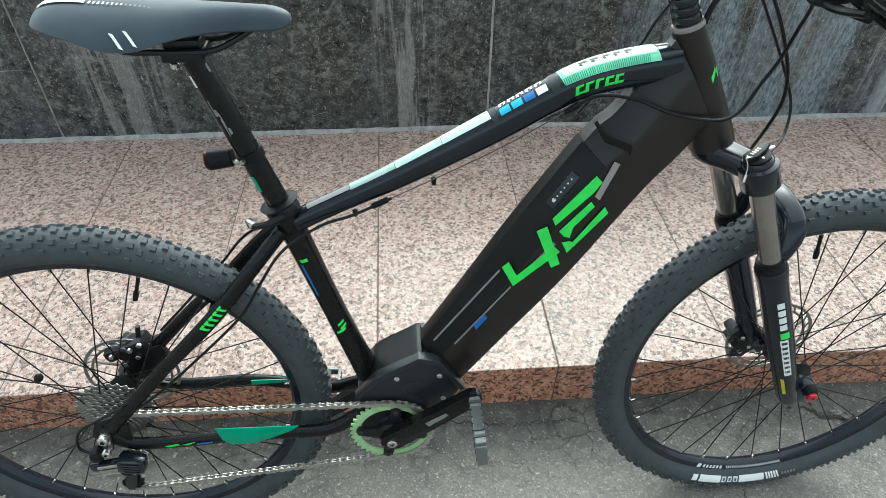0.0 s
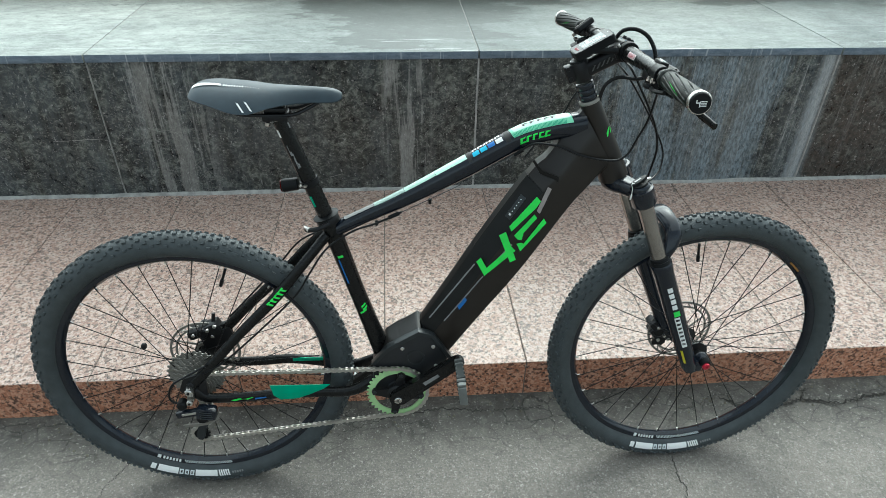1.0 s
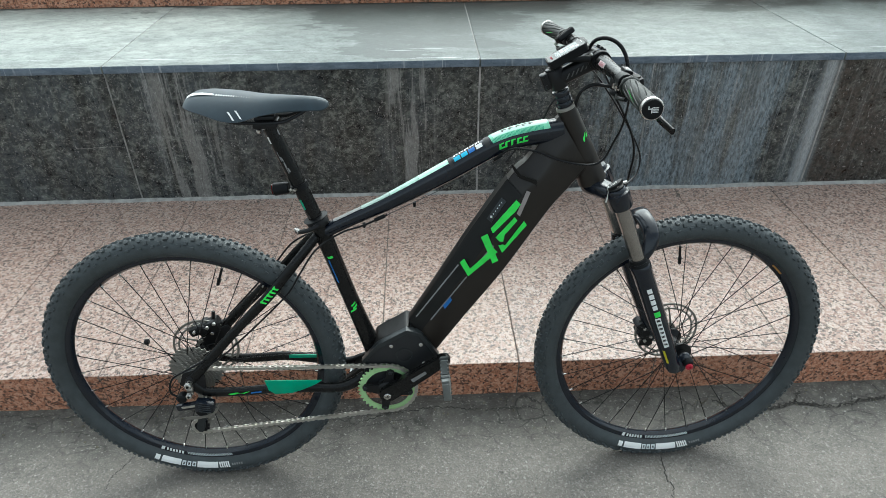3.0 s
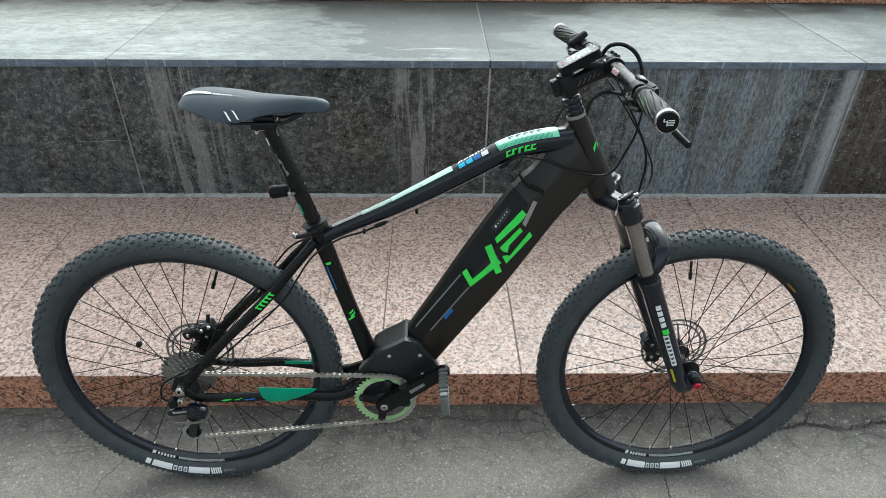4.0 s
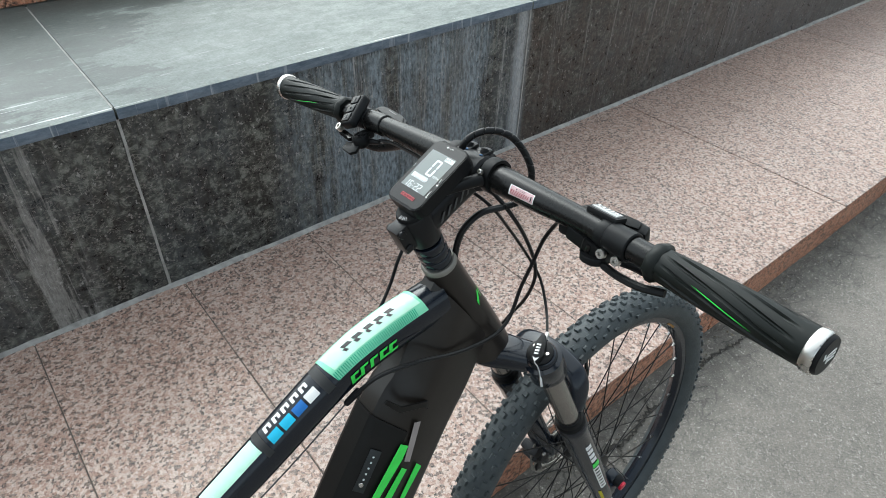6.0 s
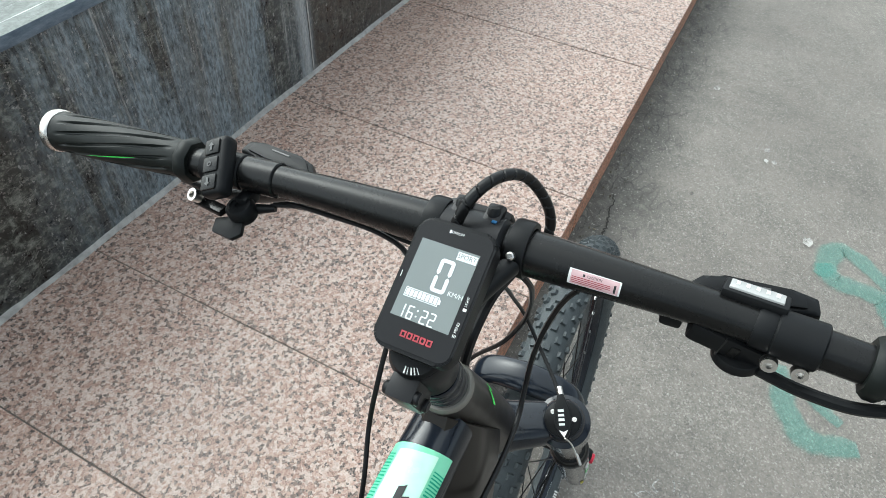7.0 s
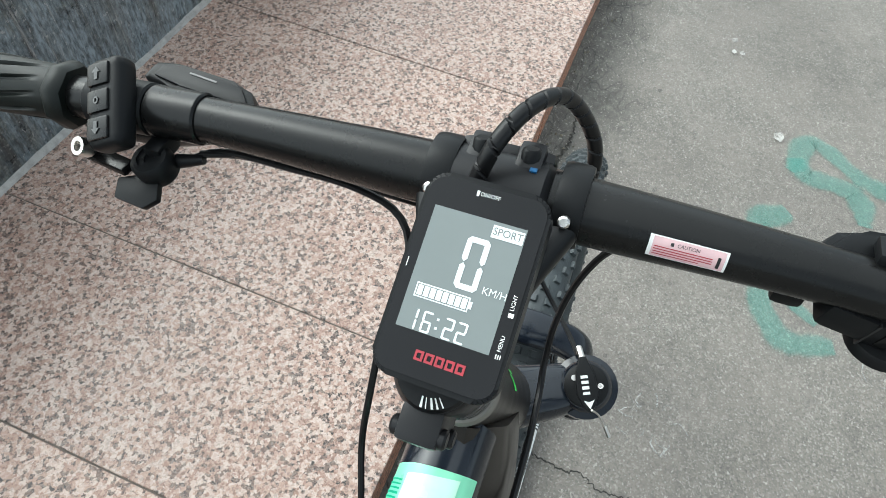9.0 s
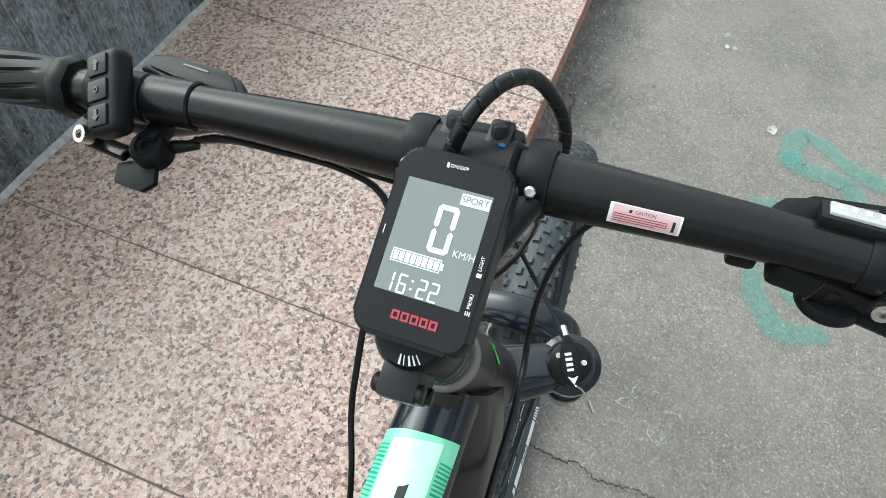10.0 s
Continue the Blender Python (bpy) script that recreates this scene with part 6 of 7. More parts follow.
for y in (-0.0105, 0.0105):
    box((0.016, 0.012, 0.007), Matrix.Translation((0.082, y, 1.0470)) @ Matrix.Rotation(radians(-10), 4, "Y"), 0.003, plate)
part("face_plate", turned(plate), "alloy", stem, "black stem face plate")
for y in (-0.0105, 0.0105):
    part("plate_bolt", turned(rod((0.080, y, 1.046), (0.083, y, 1.0530), 0.0045, 0.0040, seg=12, bevel=0.001)), "matte", stem, "black plate bolt")
    part("thread_mark", turned(box((0.002, 0.003, 0.0014), pose(0.0745, y - 0.003, 1.0492))), "bluebolt", stem, "blue thread lock")

BAR = [(0.0575, -0.352, 1.0315), (0.0657, -0.25, 1.0312), (0.0735, -0.16, 1.0308), (0.0753, -0.122, 1.0308), (0.0760, -0.085, 1.0308), (0.0762, -0.045, 1.0310), (0.0762, 0.0, 1.0312)]
BAR_R = [0.0108, 0.0108, 0.0110, 0.0117, 0.0130, 0.0143, 0.0147]
rows = [(*p, r, r) for p, r in zip(BAR, BAR_R)]
rows += [(x, -y, z, r, r2) for x, y, z, r, r2 in rows[:-1][::-1]]
bar = Sweep(rows, 90, side=(1, 0, 0))
handlebar = part("handlebar", turned(bar.mesh(26)), "frame", bike, "matte black flat handlebar")


def bar_at(y):
    i = np.interp(y, bar.rows[:, 1], np.arange(len(bar.rows)))
    return Vector([np.interp(i, np.arange(len(bar.rows)), bar.rows[:, k]) for k in range(3)])


def bar_s(y):
    return float(np.interp(y, bar.rows[:, 1], np.linspace(0, 1, len(bar.rows))))


def sticker(name, y0, y1, a0, a1, lift, material, label="", cuts=8):
    return part(name, turned(bar.patch([(bar_s(y0), a0), (bar_s(y1), a0), (bar_s(y1), a1), (bar_s(y0), a1)], lift, cuts)), material, handlebar, label)


sticker("warning_sticker", -0.0640, -0.0940, 138, 178, 0.0004, "white", "white sticker with a pink warning text", 12)
sticker("sticker_field", -0.0655, -0.0930, 140, 176, 0.0006, "pink", "", 12)
for n in range(4):
    a = 155 + n * 4.6
    sticker("text_bar", -0.0662, -0.0885 if n < 3 else -0.0840, a, a + 1.7, 0.0008, "redprint", "", 6)
me = lettering("CAUTION", 0.0019, Matrix.Identity(4))
for v in me.vertices:
    v.co = TURN @ bar.at(bar_s(-0.0790 - v.co.x), radians(148) - v.co.y / 0.0120, 0.0009)
part("sticker_word", me, "black", handlebar, "the word CAUTION in black")
sticker("sign_mark", -0.0722, -0.0734, 145, 151, 0.0008, "black", "", 3)
sticker("end_bar", -0.0903, -0.0915, 150, 171, 0.0008, "black", "", 5)


def grip(s):
    inner, outer = bar_at(0.226 * s), bar_at(0.345 * s)
    m = along(inner, outer)
    length = (outer - inner).length
    rings = []
    seg = 176
    for t in np.linspace(0, 1, 130):
        ring_r = 0.0138 + 0.0016 * t + 0.0008 * math.sin(math.pi * t)
        row = []
        for i in range(seg):
            a = 2 * math.pi * i / seg - 15.0 * t * s / 11
            cut = math.sin(22 * math.pi * i / seg)
            fade = min(1, max(0, (t - 0.05) * 8)) * min(1, max(0, (0.95 - t) * 8))
            r = ring_r - 0.0021 * fade * min(1, max(0, cut - 0.55) / 0.32) * (0.35 + 0.65 * min(1, abs(2 * t - 1) * 1.7))
            row.append(m @ Vector((r * math.cos(a), r * math.sin(a), t * length)))
        rings.append(row)
    ob = part("grip", turned(loft(rings)), "grip", bike, "black ribbed rubber grip with green flecks", sharp=30)
    part("flange", turned(lathe([(0.0102, -0.008), (0.0150, -0.008), (0.0172, -0.005), (0.0172, 0.000), (0.0148, 0.003), (0.0102, 0.003)], 8, m, closed=True)), "grip", ob, "faceted black rubber flange")
    part("lock_ring", turned(lathe([(0.010, length), (0.0158, length), (0.0166, length + 0.001), (0.0166, length + 0.0070), (0.0158, length + 0.0080), (0.010, length + 0.0080)], 32, m, closed=True)), "steel", ob, "polished lock ring")
    part("end_cap", turned(lathe([(0, length + 0.0070), (0.0148, length + 0.0070), (0.0148, length + 0.0095), (0.0138, length + 0.0108), (0, length + 0.0112)], 32, m)), "matte", ob, "black end plug")
    for n, (x, y, w, h) in enumerate([(-0.0062, 0.0026, 0.0012, 0.0040), (-0.0045, 0.001, 0.0045, 0.0012), (-0.0015, -0.001, 0.0012, 0.007), (0.004, 0.0028, 0.0075, 0.0012), (0.004, -0.0002, 0.0075, 0.0012), (0.0035, -0.0032, 0.0075, 0.0012)]):
        spot = m @ pose(0, 0, length + 0.0113, 0, 0, 90) @ pose(y, x * s, 0)
        part("plug_mark", turned(box((h * 1.15, w * 1.1, 0.0004), spot)), "white", ob)
    for k in range(2):
        a0 = radians((128 if s < 0 else 40) + k * 180)
        b = bmesh.new()
        prev = None
        for t in np.linspace(0.30, 0.72, 12):
            a = a0 - 15.0 * t * s / 11
            r = 0.0142 + 0.0016 * t + 0.0008 * math.sin(math.pi * t)
            w = 0.024 * math.sin(math.pi * (t - 0.30) / 0.42) + 0.004
            pair_v = [b.verts.new(m @ Vector((r * math.cos(a + d), r * math.sin(a + d), t * length))) for d in (-w, w)]
            if prev:
                b.faces.new((*prev, pair_v[1], pair_v[0]))
            prev = pair_v
        part("fleck", turned(b), "lime", ob, "thin lime fleck")
    return ob


grip(-1)
grip(1)


def shrunk(made, y, k=0.84):
    """Draws a control together towards the bar, then turns it with the steering."""
    p = bar_at(y)
    made.transform(Matrix.Translation(p) @ Matrix.Scale(k, 4) @ Matrix.Translation(-p))
    return turned(made)


def collar(y0, y1, r0, r1, material, label, name="clamp"):
    a, c = bar_at(y0), bar_at(y1)
    return part(name, turned(lathe([(0.0112, 0), (r0 - 0.001, 0), (r0, 0.001), (r1, (c - a).length - 0.001), (r1 - 0.001, (c - a).length), (0.0112, (c - a).length)], 28, along(a, c), closed=True)), material, bike, label)


def brake_lever(s):
    """Clamp, reservoir and lever blade in front of the bar."""
    col = bar_at((0.171 if s < 0 else 0.168) * s)
    b = bmesh.new()
    lathe([(0.0112, -0.006), (0.0140, -0.006), (0.0146, -0.004), (0.0146, 0.004), (0.0140, 0.006), (0.0112, 0.006)], 26, along(col, bar_at(0.22 * s)), b, closed=True)
    box((0.020, 0.016, 0.016), pose(col.x + 0.019, col.y, col.z - 0.002), 0.004, b)
    ob = part("brake_lever", shrunk(b, 0.160 * s), "matte", bike, "black hydraulic brake lever")
    m = Matrix.Translation((col.x + 0.0245, 0.154 * s, col.z - 0.002)) @ Matrix.Rotation(radians(-7 * s), 4, "Z") @ Matrix.Rotation(radians(-12), 4, "Y")
    outline = [(-0.009, 0.048 * s), (0.005, 0.046 * s), (0.007, 0.030 * s), (0.008, -0.012 * s), (0.006, -0.026 * s), (-0.006, -0.038 * s), (-0.010, -0.030 * s), (-0.011, 0.02 * s)]
    part("reservoir", shrunk(prism(outline, -0.010, 0.008, "z", bevel=0.004, m=m), 0.160 * s), "matte", ob, "black brake reservoir")
    part("reservoir_lid", shrunk(prism([(x * 0.72, y * 0.80) for x, y in outline], 0.008, 0.0105, "z", bevel=0.0012, m=m), 0.160 * s), "matte", ob, "black reservoir lid")
    part("print_bar", shrunk(box((0.0012, 0.020, 0.0004), m @ pose(0.002, 0.006 * s, 0.0107)), 0.160 * s), "faint", ob)
    low = 0.030 if s > 0 else 0.004
    blade = Sweep([(0.098, 0.130 * s, 1.014, 0.005, 0.006), (0.104, 0.165 * s, 1.008 - low * 0.5, 0.0045, 0.007), (0.106, 0.22 * s, 1.000 - low, 0.0035, 0.0065), (0.108, 0.27 * s, 0.992 - low, 0.0035, 0.006), (0.116, 0.300 * s, 0.984 - low, 0.0035, 0.0055)], 30, side=(1, 0, 0), power=2.6)
    part("lever_blade", turned(blade.mesh(14)), "frame", ob, "black lever blade")
    return ob


brake_lever(-1)
brake_lever(1)

# right side: shifter under the bar
collar(-0.174, -0.198, 0.0132, 0.0134, "matte", "black shifter clamp")


def shrunk_r(made):
    return shrunk(made, -0.165)


b = bmesh.new()
box((0.030, 0.054, 0.017), Matrix.Translation((0.076, -0.154, 1.0135)) @ Matrix.Rotation(radians(12), 4, "X"), 0.0045, b)
lathe([(0, 0), (0.0155, 0), (0.0165, 0.002), (0.0165, 0.007), (0.013, 0.010), (0, 0.010)], 26, along((0.070, -0.162, 1.006), (0.066, -0.166, 0.906)), b)
box((0.020, 0.016, 0.012), Matrix.Translation((0.082, -0.116, 1.010)), 0.004, b)
shifter = part("shifter", shrunk(b, -0.165), "matte", bike, "black gear shifter with a clear window")
part("seam", shrunk_r(box((0.0304, 0.0010, 0.0174), Matrix.Translation((0.076, -0.150, 1.0135)) @ Matrix.Rotation(radians(12), 4, "X"))), "black", shifter)
part("rib", shrunk_r(box((0.0310, 0.006, 0.010), Matrix.Translation((0.0755, -0.158, 1.0125)) @ Matrix.Rotation(radians(12), 4, "X"), 0.001)), "frame", shifter)
part("cable_boot", shrunk_r(rod((0.083, -0.118, 1.010), (0.088, -0.104, 1.010), 0.0058, 0.0038, seg=12, bevel=0.001)), "matte", shifter)
win = Matrix.Translation((0.0835, -0.160, 1.0445)) @ Matrix.Rotation(radians(14), 4, "Y") @ Matrix.Rotation(radians(-6), 4, "Z")
part("window_frame", shrunk_r(box((0.017, 0.040, 0.007), win, 0.002)), "matte", shifter, "black window frame")
part("gear_window", shrunk_r(box((0.011, 0.033, 0.004), win @ pose(0, 0, 0.003), 0.001)), "clear", shifter, "pale clear gear window")
for n in range(5):
    part("window_mark", shrunk_r(box((0.004, 0.0022, 0.0005), win @ pose(0.001, -0.012 + n * 0.006, 0.0052))), "white", shifter)
for y in (-0.176, -0.191):
    part("bolt", turned(lathe([(0.0020, 0), (0.0042, 0), (0.0046, 0.001), (0.0042, 0.005), (0.0020, 0.005), (0.0020, 0.001), (0, 0.001)], 14, along((0.0610, y, 1.0200), (0.046, y, 1.0245)), closed=True)), "steel", shifter, "bright hex bolt")
part("thumb_lever", shrunk_r(hose([(0.064, -0.176, 1.000), (0.056, -0.200, 1.003), (0.052, -0.228, 1.007), (0.056, -0.252, 1.011)], 0.0042, 8, 20)), "matte", shifter, "black thumb lever")
part("thumb_lever", shrunk_r(hose([(0.080, -0.165, 0.996), (0.092, -0.190, 0.992), (0.090, -0.215, 0.994)], 0.0040, 8, 20)), "matte", shifter, "black finger lever")

# left side: control pad and fork lockout remote
collar(0.176, 0.208, 0.0132, 0.0132, "matte", "black control pad clamp")
pad_m = Matrix.Translation((0.0590, 0.1855, 1.0420)) @ Matrix.Rotation(radians(-31), 4, "Y") @ Matrix.Rotation(radians(21), 4, "Z") @ Matrix.Rotation(radians(-11), 4, "X") @ Matrix.Scale(0.80, 4) @ Matrix.Diagonal((1.06, 0.92, 1, 1))
pad = part("control_pad", turned(box((0.052, 0.027, 0.016), pad_m, 0.006, seg=3)), "matte", bike, "black three-button control pad")
for n, x in enumerate((0.0155, 0.0, -0.0155)):
    part("button", turned(box((0.0128, 0.0175, 0.004), pad_m @ pose(x, 0.002, 0.0078), 0.0015)), "frame", pad, "black rubber button")
    mark = pad_m @ pose(x, 0.002, 0.0102)
    if n == 1:
        part("button_mark", turned(lathe([(0.0012, 0), (0.0021, 0), (0.0021, 0.0003), (0.0012, 0.0003)], 14, mark, closed=True)), "faint", pad)
    else:
        k = 1 if n == 0 else -1
        part("button_mark", turned(prism([(0.0036 * k, 0), (0.0006 * k, 0.0034), (0.0006 * k, 0.0014), (-0.0036 * k, 0.0014), (-0.0036 * k, -0.0014), (0.0006 * k, -0.0014), (0.0006 * k, -0.0034)], 0, 0.0003, "z", m=mark)), "faint", pad, "small arrow")
part("clamp_bolt", turned(lathe([(0.0026, 0), (0.0046, 0), (0.0050, 0.001), (0.0046, 0.007), (0.0026, 0.007), (0.0026, 0.003), (0, 0.003)], 16, along((0.0480, 0.203, 1.0190), (0.034, 0.207, 1.0350)), closed=True)), "steel", pad, "bright hex bolt")
collar(0.148, 0.1755, 0.0128, 0.0128, "frame", "black bar collar", "collar")
b = bmesh.new()
lathe([(0, 0), (0.0125, 0), (0.0140, 0.002), (0.0140, 0.015), (0.0115, 0.018), (0.0085, 0.018), (0.0085, 0.0170), (0.004, 0.0170), (0.004, 0.0155), (0, 0.0155)], 24, along((0.052, 0.168, 0.998), (0.040, 0.168, 1.060)), b)
box((0.022, 0.014, 0.014), pose(0.062, 0.168, 1.013), 0.004, b)


def shrunk_l(made):
    made.transform(Matrix.Translation((-0.004, -0.001, 0)))
    return shrunk(made, 0.181, 0.74)


remote = part("lockout_remote", shrunk_l(b), "matte", bike, "black fork lockout remote")
part("paddle", shrunk_l(box((0.011, 0.040, 0.007), Matrix.Translation((0.045, 0.203, 1.006)) @ Matrix.Rotation(radians(-8), 4, "Z"), 0.002)), "frame", remote, "black paddle")
part("paddle", shrunk_l(prism([(-0.010, 0.016), (0.004, 0.019), (0.010, 0.004), (0.008, -0.012), (-0.004, -0.016), (-0.012, -0.008)], -0.003, 0.003, "z", bevel=0.002, m=Matrix.Translation((0.034, 0.172, 0.997)) @ Matrix.Rotation(radians(-25), 4, "Y"))), "matte", remote, "curved black paddle")
part("remote_boot", shrunk_l(rod((0.060, 0.158, 1.004), (0.066, 0.140, 1.006), 0.0052, 0.0036, seg=12)), "matte", remote)

# display on its two-armed mount
PITCH = radians(28.5)
face = TURN @ Matrix.Translation((0.0145, -0.0035, 1.0465)) @ Matrix((( 0, math.cos(PITCH), -math.sin(PITCH)), (-1, 0, 0), (0, math.sin(PITCH), math.cos(PITCH)))).to_4x4() @ Matrix.Rotation(radians(-1.2), 4, "Z")


def rounded(w, h, r, n=6):
    out = []
    for cx, cy, a0 in ((w - r, h - r, 0), (-w + r, h - r, 90), (-w + r, -h + r, 180), (w - r, -h + r, 270)):
        out += [(cx + r * math.cos(radians(a0 + 90 * k / n)), cy + r * math.sin(radians(a0 + 90 * k / n))) for k in range(n + 1)]
    return out


display = part("display", prism(rounded(0.0239, 0.0388, 0.0080), -0.0145, 0.0, "z", bevel=0.0022, m=face), "matte", bike, "black handlebar display with a grey screen")
part("glass", prism(rounded(0.0225, 0.0367, 0.0065), 0.0, 0.0004, "z", m=face), "fascia", display, "black display glass")
part("screen", prism([(-0.0182, 0.0253), (0.0172, 0.0253), (0.0172, -0.0208), (-0.0182, -0.0208)], 0.0004, 0.0007, "z", m=face), "lcd", display, "grey screen showing zero speed")
LCD = 0.0009


def lcd_bar(pts, material="segment", z=LCD):
    part("segment", prism(pts, z - 0.0002, z, "z", m=face), material, display)


def digit(ch, cx, cy, w, h, t):
    """A seven-segment figure."""
    on = {"0": "abcdef", "1": "bc", "2": "abged", "6": "acdefg"}[ch]
    g = t * 0.12
    x0, x1, y0, ym, y1 = cx - w / 2, cx + w / 2, cy - h / 2, cy, cy + h / 2
    for seg in on:
        if seg in "agd":
            y = {"a": y1 - t / 2, "g": ym, "d": y0 + t / 2}[seg]
            lcd_bar([(x0 + g, y), (x0 + g + t / 2, y + t / 2), (x1 - g - t / 2, y + t / 2), (x1 - g, y), (x1 - g - t / 2, y - t / 2), (x0 + g + t / 2, y - t / 2)])
        else:
            x = x1 - t / 2 if seg in "bc" else x0 + t / 2
            lo, hi = (ym, y1) if seg in "bf" else (y0, ym)
            lcd_bar([(x, lo + g), (x + t / 2, lo + g + t / 2), (x + t / 2, hi - g - t / 2), (x, hi - g), (x - t / 2, hi - g - t / 2), (x - t / 2, lo + g + t / 2)])


digit("0", 0.0018, 0.0080, 0.0088, 0.0195, 0.0021)
for ch, x in (("1", -0.0130), ("6", -0.0075), ("2", 0.0008), ("2", 0.0056)):
    digit(ch, x, -0.0167, 0.0037, 0.0078, 0.0008)
for y in (-0.0150, -0.0182):
    lcd_bar([(-0.0041, y), (-0.0032, y), (-0.0032, y + 0.0009), (-0.0041, y + 0.0009)])
lcd_bar([(0.0050, 0.0240), (0.0168, 0.0240), (0.0168, 0.0193), (0.0050, 0.0193)])
lcd_bar([(-0.0153, -0.0036), (0.0052, -0.0036), (0.0052, -0.0049), (0.0063, -0.0049), (0.0063, -0.0076), (0.0052, -0.0076), (0.0052, -0.0090), (-0.0153, -0.0090)])
lcd_bar([(-0.0148, -0.0041), (0.0047, -0.0041), (0.0047, -0.0085), (-0.0148, -0.0085)], "lcd", LCD + 0.0001)
for n in range(8):
    x = -0.0144 + n * 0.0024
    lcd_bar([(x, -0.0044), (x + 0.0020, -0.0044), (x + 0.0020, -0.0082), (x, -0.0082)], "segment", LCD + 0.0003)


def word(text, x, y, size, material, turn=0, squeeze=1.0, z=LCD + 0.0001, label=""):
    part("lettering", lettering(text, size, face @ pose(x, y, z, 0, 0, turn), squeeze), material, display, label)


word("SPORT", 0.0109, 0.02165, 0.0040, "lcd", squeeze=0.92, z=LCD + 0.0002, label="the word SPORT")
word("KM/H", 0.0127, 0.0000, 0.0040, "segment", squeeze=0.95, label="the unit KM/H")
word("ON/OFF", 0.0006, 0.0334, 0.0021, "white", label="the words ON/OFF")
word("LIGHT", 0.0203, -0.0008, 0.0021, "white", 90, label="the word LIGHT")
word("MENU", 0.0203, -0.0157, 0.0021, "white", 90, label="the word MENU")
for pts in ([(-0.0046, 0.0325), (-0.0036, 0.0325), (-0.0036, 0.0345), (-0.0046, 0.0345)], [(0.0195, -0.0062), (0.0215, -0.0062), (0.0215, -0.0046), (0.0195, -0.0046)], [(0.0195, -0.0212), (0.0198, -0.0212), (0.0198, -0.0196), (0.0195, -0.0196)], [(0.0203, -0.0212), (0.0206, -0.0212), (0.0206, -0.0196), (0.0203, -0.0196)], [(0.0211, -0.0212), (0.0214, -0.0212), (0.0214, -0.0196), (0.0211, -0.0196)], [(-0.0216, 0.0005), (-0.0213, 0.0005), (-0.0213, 0.0042), (-0.0216, 0.0042)]):
    lcd_bar(pts, "white")
# the maker's mark under the screen: a row of plain red frames
def mark_frame(x, w, h, t, y=-0.0305):
    for pts in ([(x, y), (x + w, y), (x + w, y + t), (x, y + t)], [(x, y + h - t), (x + w, y + h - t), (x + w, y + h), (x, y + h)],
                [(x, y + t), (x + t, y + t), (x + t, y + h - t), (x, y + h - t)], [(x + w - t, y + t), (x + w, y + t), (x + w, y + h - t), (x + w - t, y + h - t)]):
        lcd_bar(pts, "redprint")


for x in (-0.0080, -0.0041, -0.0002, 0.0037, 0.0076):
    mark_frame(x, 0.0033, 0.0037, 0.0009)
for s in (-1, 1):
    arm_y = 0.031 if s < 0 else 0.0250
    mount_arm = Sweep([(0.004, 0.015 * s, 1.030, 0.005, 0.004), (0.030, (arm_y - 0.008) * s, 1.034, 0.005, 0.005), (0.056, arm_y * s, 1.036, 0.006, 0.006)], 12, side=(0, 1, 0), power=3)
    ob = part("display_mount", turned(mount_arm.mesh(12)), "matte", bike, "black display mount arm with a bar clamp")
    part("mount_ring", turned(lathe([(0.0142, -0.006), (0.0174, -0.006), (0.0180, -0.004), (0.0180, 0.004), (0.0174, 0.006), (0.0142, 0.006)], 30, along((0.0765, arm_y * s, 1.0325), (0.0765, 0.2 * s, 1.0325)), closed=True)), "matte", ob, "black clamp ring on the bar")
    part("mount_bolt", turned(rod((0.0590, arm_y * s, 1.0420), (0.0550, arm_y * s, 1.0455), 0.0026, seg=10, bevel=0.0008)), "steel", ob)
part("mount_base", turned(moved(box((0.040, 0.034, 0.010), None, 0.003), Matrix.Translation((0.013, -0.003, 1.033)) @ Matrix.Rotation(-PITCH, 4, "Y"))), "matte", display)

# ---- cables ----
wrap = part("cable_wrap", hose([(0.053, 0.013, 1.030), (0.061, 0.010, 1.0445), (0.072, 0.004, 1.063), (0.091, -0.004, 1.068), (0.111, -0.012, 1.0596), (0.1235, -0.020, 1.0427), (0.129, -0.028, 1.0214), (0.1256, -0.030, 1.0035), (0.115, -0.024, 0.986), (0.102, -0.015, 0.981)], 0.0037, 18, 460, None, 0.0008, 0.0100), "cable", bike, "black spiral wrapped cable loop")


def cable(name, pts, r, material, label, n=70):
    return part(name, hose(pts, r, 8, n), material, bike, label)


cable("cable", [(0.102, -0.015, 0.981), (0.073, -0.012, 0.9835), (0.0515, -0.010, 0.972), (0.044, -0.007, 0.952), (0.042, -0.005, 0.930)], 0.0036, "cable", "black cable bundle into the frame", 30)
cable("brake_hose", [(0.094, 0.118, 1.012), (0.096, 0.070, 1.006), (0.098, 0.000, 0.996), (0.113, -0.022, 0.965), (0.140, -0.018, 0.920), (0.163, -0.010, 0.875), (0.174, 0.000, 0.835), (0.178, 0.020, 0.790), (0.186, 0.058, 0.730), (0.185, 0.089, 0.660), (0.215, 0.092, 0.560), (0.260, 0.092, 0.450), (0.285, 0.084, 0.375)], 0.0024, "cable", "black front brake hose", 110)
cable("shift_cable", [(0.092, -0.104, 1.008), (0.106, -0.092, 0.998), (0.124, -0.072, 0.978), (0.131, -0.050, 0.944), (0.1295, -0.037, 0.906), (0.1183, -0.031, 0.8723), (0.105, -0.031, 0.842), (0.0854, -0.034, 0.830), (0.053, -0.037, 0.8317), (0.010, -0.039, 0.8426), (-0.037, -0.041, 0.8625), (-0.080, -0.034, 0.866), (-0.106, -0.024, 0.848)], 0.0023, "cable", "black shift cable across the head tube", 100)
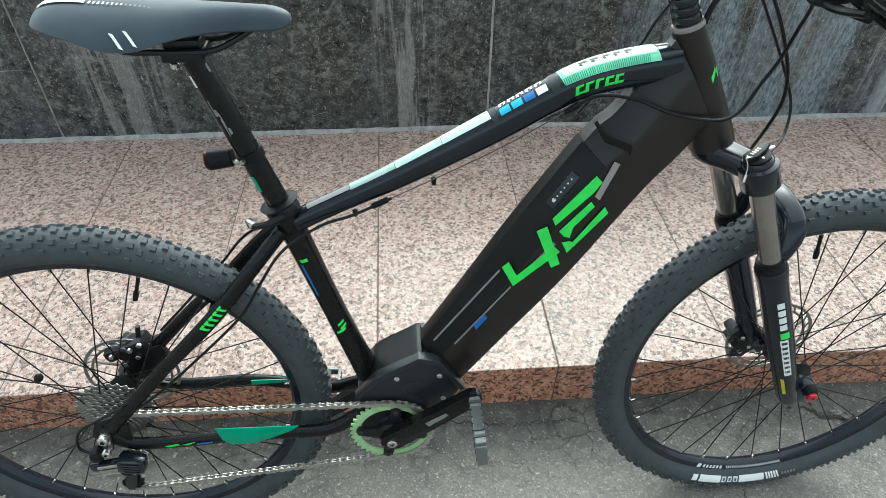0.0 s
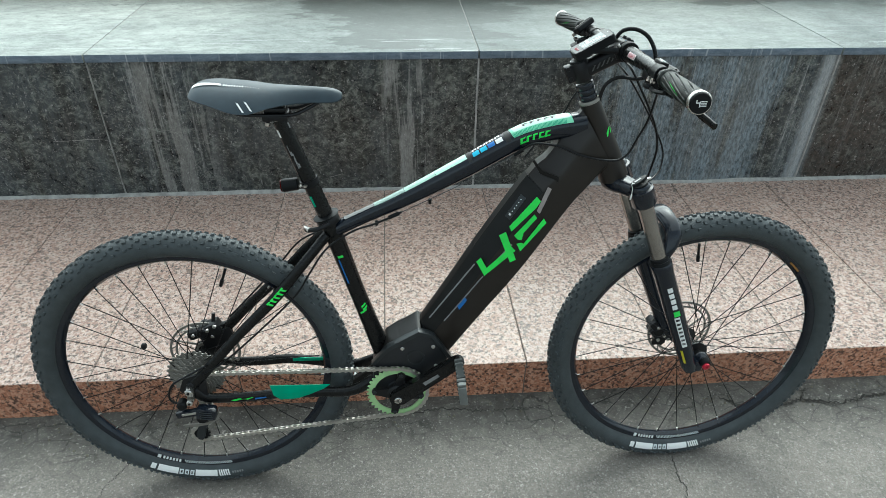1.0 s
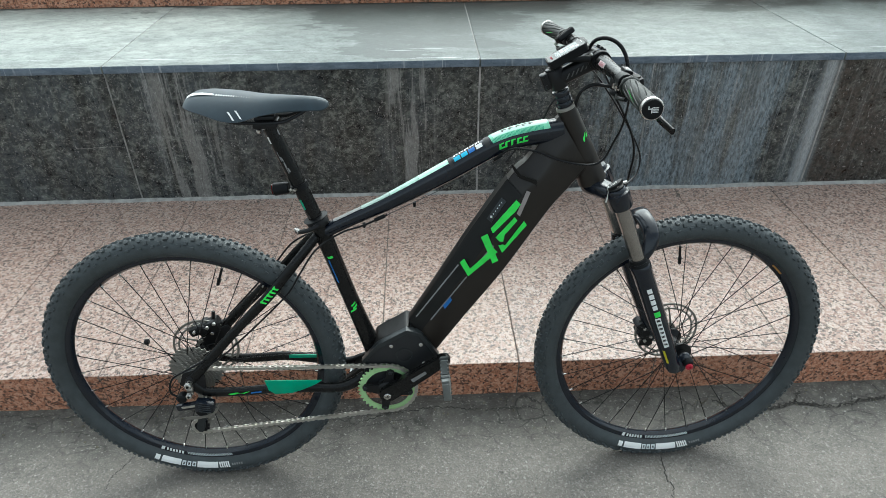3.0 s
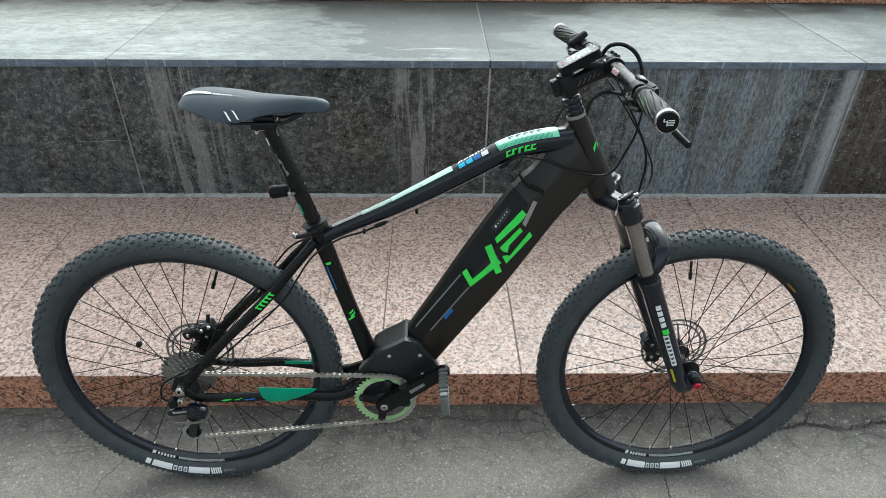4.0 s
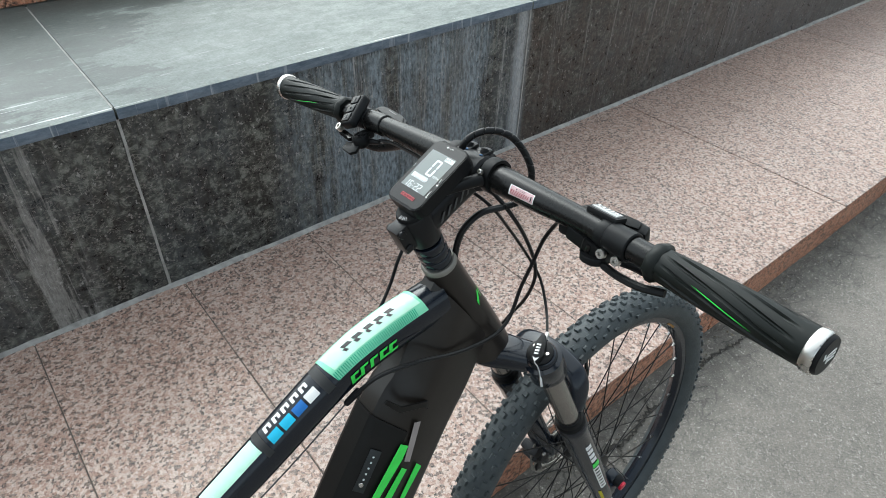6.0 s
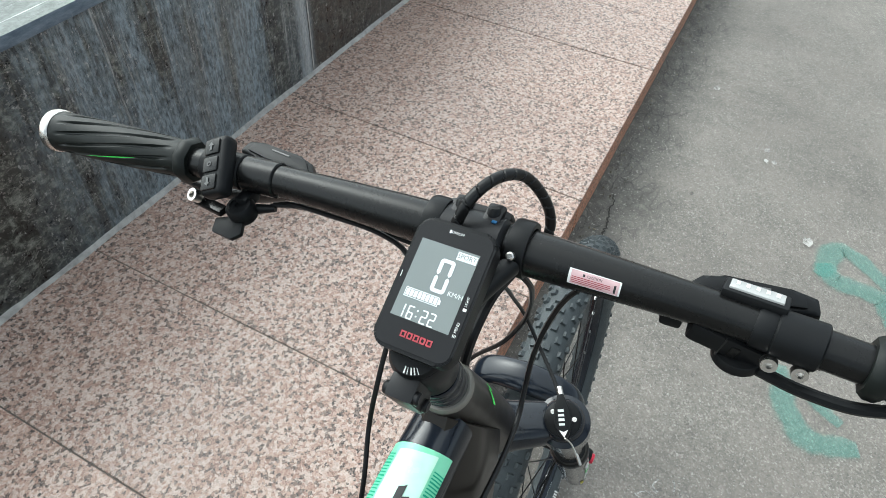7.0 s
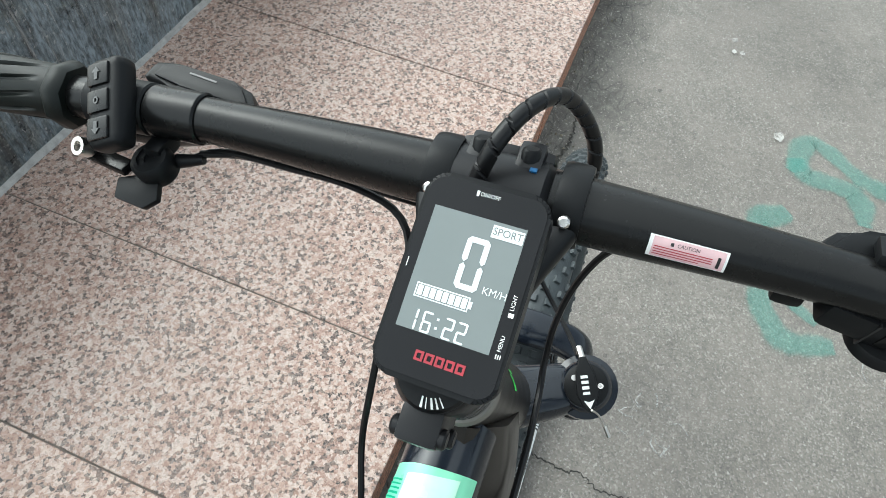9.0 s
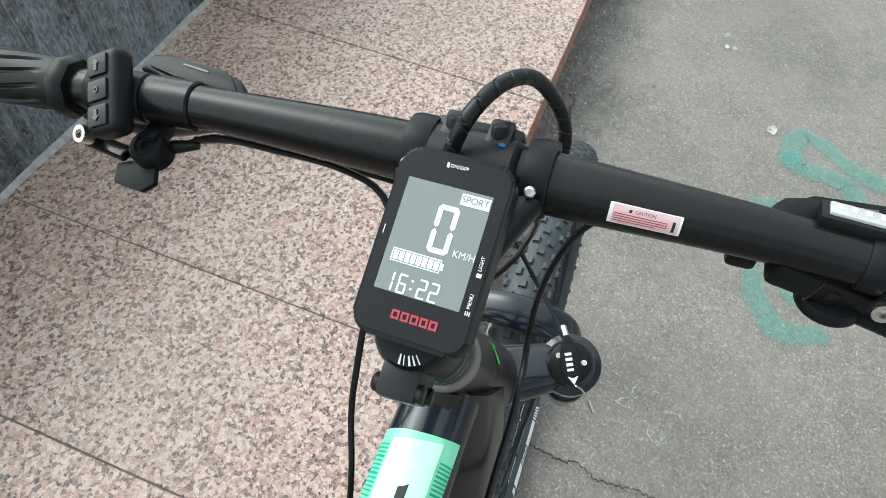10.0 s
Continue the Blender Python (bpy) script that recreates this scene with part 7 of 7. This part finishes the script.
part("cable_stop", rod((-0.100, -0.024, 0.851), (-0.116, -0.020, 0.838), 0.0042, 0.0034, seg=10, bevel=0.001), "matte", bike, "black cable stop")
cable("inner_cable", [(-0.112, -0.021, 0.842), (-0.20, -0.018, 0.788), (-0.335, -0.017, 0.722)], 0.0008, "greycable", "thin bare cable under the top tube", 20)
cable("lockout_cable", [(0.062, 0.154, 1.0125), (0.068, 0.130, 1.0135), (0.074, 0.085, 1.009), (0.082, 0.030, 0.998), (0.094, -0.004, 0.981), (0.130, 0.003, 0.933), (0.170, 0.008, 0.872), (0.188, 0.002, 0.832), (0.180, -0.018, 0.804), (0.160, -0.040, 0.794), (0.146, -0.0515, 0.791)], 0.0019, "cable", "dark lockout cable to the fork crown", 90)
cable("cable", [(0.058, 0.160, 1.010), (0.066, 0.143, 1.014), (0.067, 0.107, 1.0155), (0.069, 0.072, 1.013), (0.066, 0.048, 1.006), (0.052, 0.038, 0.992), (0.028, 0.042, 0.965), (0.004, 0.043, 0.930), (-0.010, 0.044, 0.900), (-0.040, 0.034, 0.872), (-0.085, 0.028, 0.815)], 0.0019, "cable", "black cable beside the head tube", 60)
cable("shift_cable", [(-0.335, -0.017, 0.722), (-0.388, -0.021, 0.700), (-0.433, -0.025, 0.687), (-0.487, -0.036, 0.655), (-0.525, -0.047, 0.604), (-0.558, -0.053, 0.555), (-0.640, -0.060, 0.475), (-0.720, -0.066, 0.405), (-0.770, -0.070, 0.376)], 0.0022, "cable", "black shift cable along the seat stay", 70)
part("cable_stop", rod((-0.340, -0.017, 0.720), (-0.362, -0.019, 0.711), 0.0042, seg=10, bevel=0.001), "matte", bike, "black cable stop")
cable("brake_hose", [(-0.465, 0.022, 0.672), (-0.503, 0.026, 0.664), (-0.555, 0.046, 0.628), (-0.605, 0.062, 0.566), (-0.680, 0.070, 0.482), (-0.735, 0.070, 0.425)], 0.0022, "cable", "black rear brake hose along the stay", 50)
for x, z in ((-0.278, 0.7395), (-0.386, 0.694)):
    part("cable_guide", rod((x, -0.004, z + 0.004), (x, -0.004, z - 0.007), 0.004, 0.003, seg=8, bevel=0.001), "matte", bike, "small black cable guide")
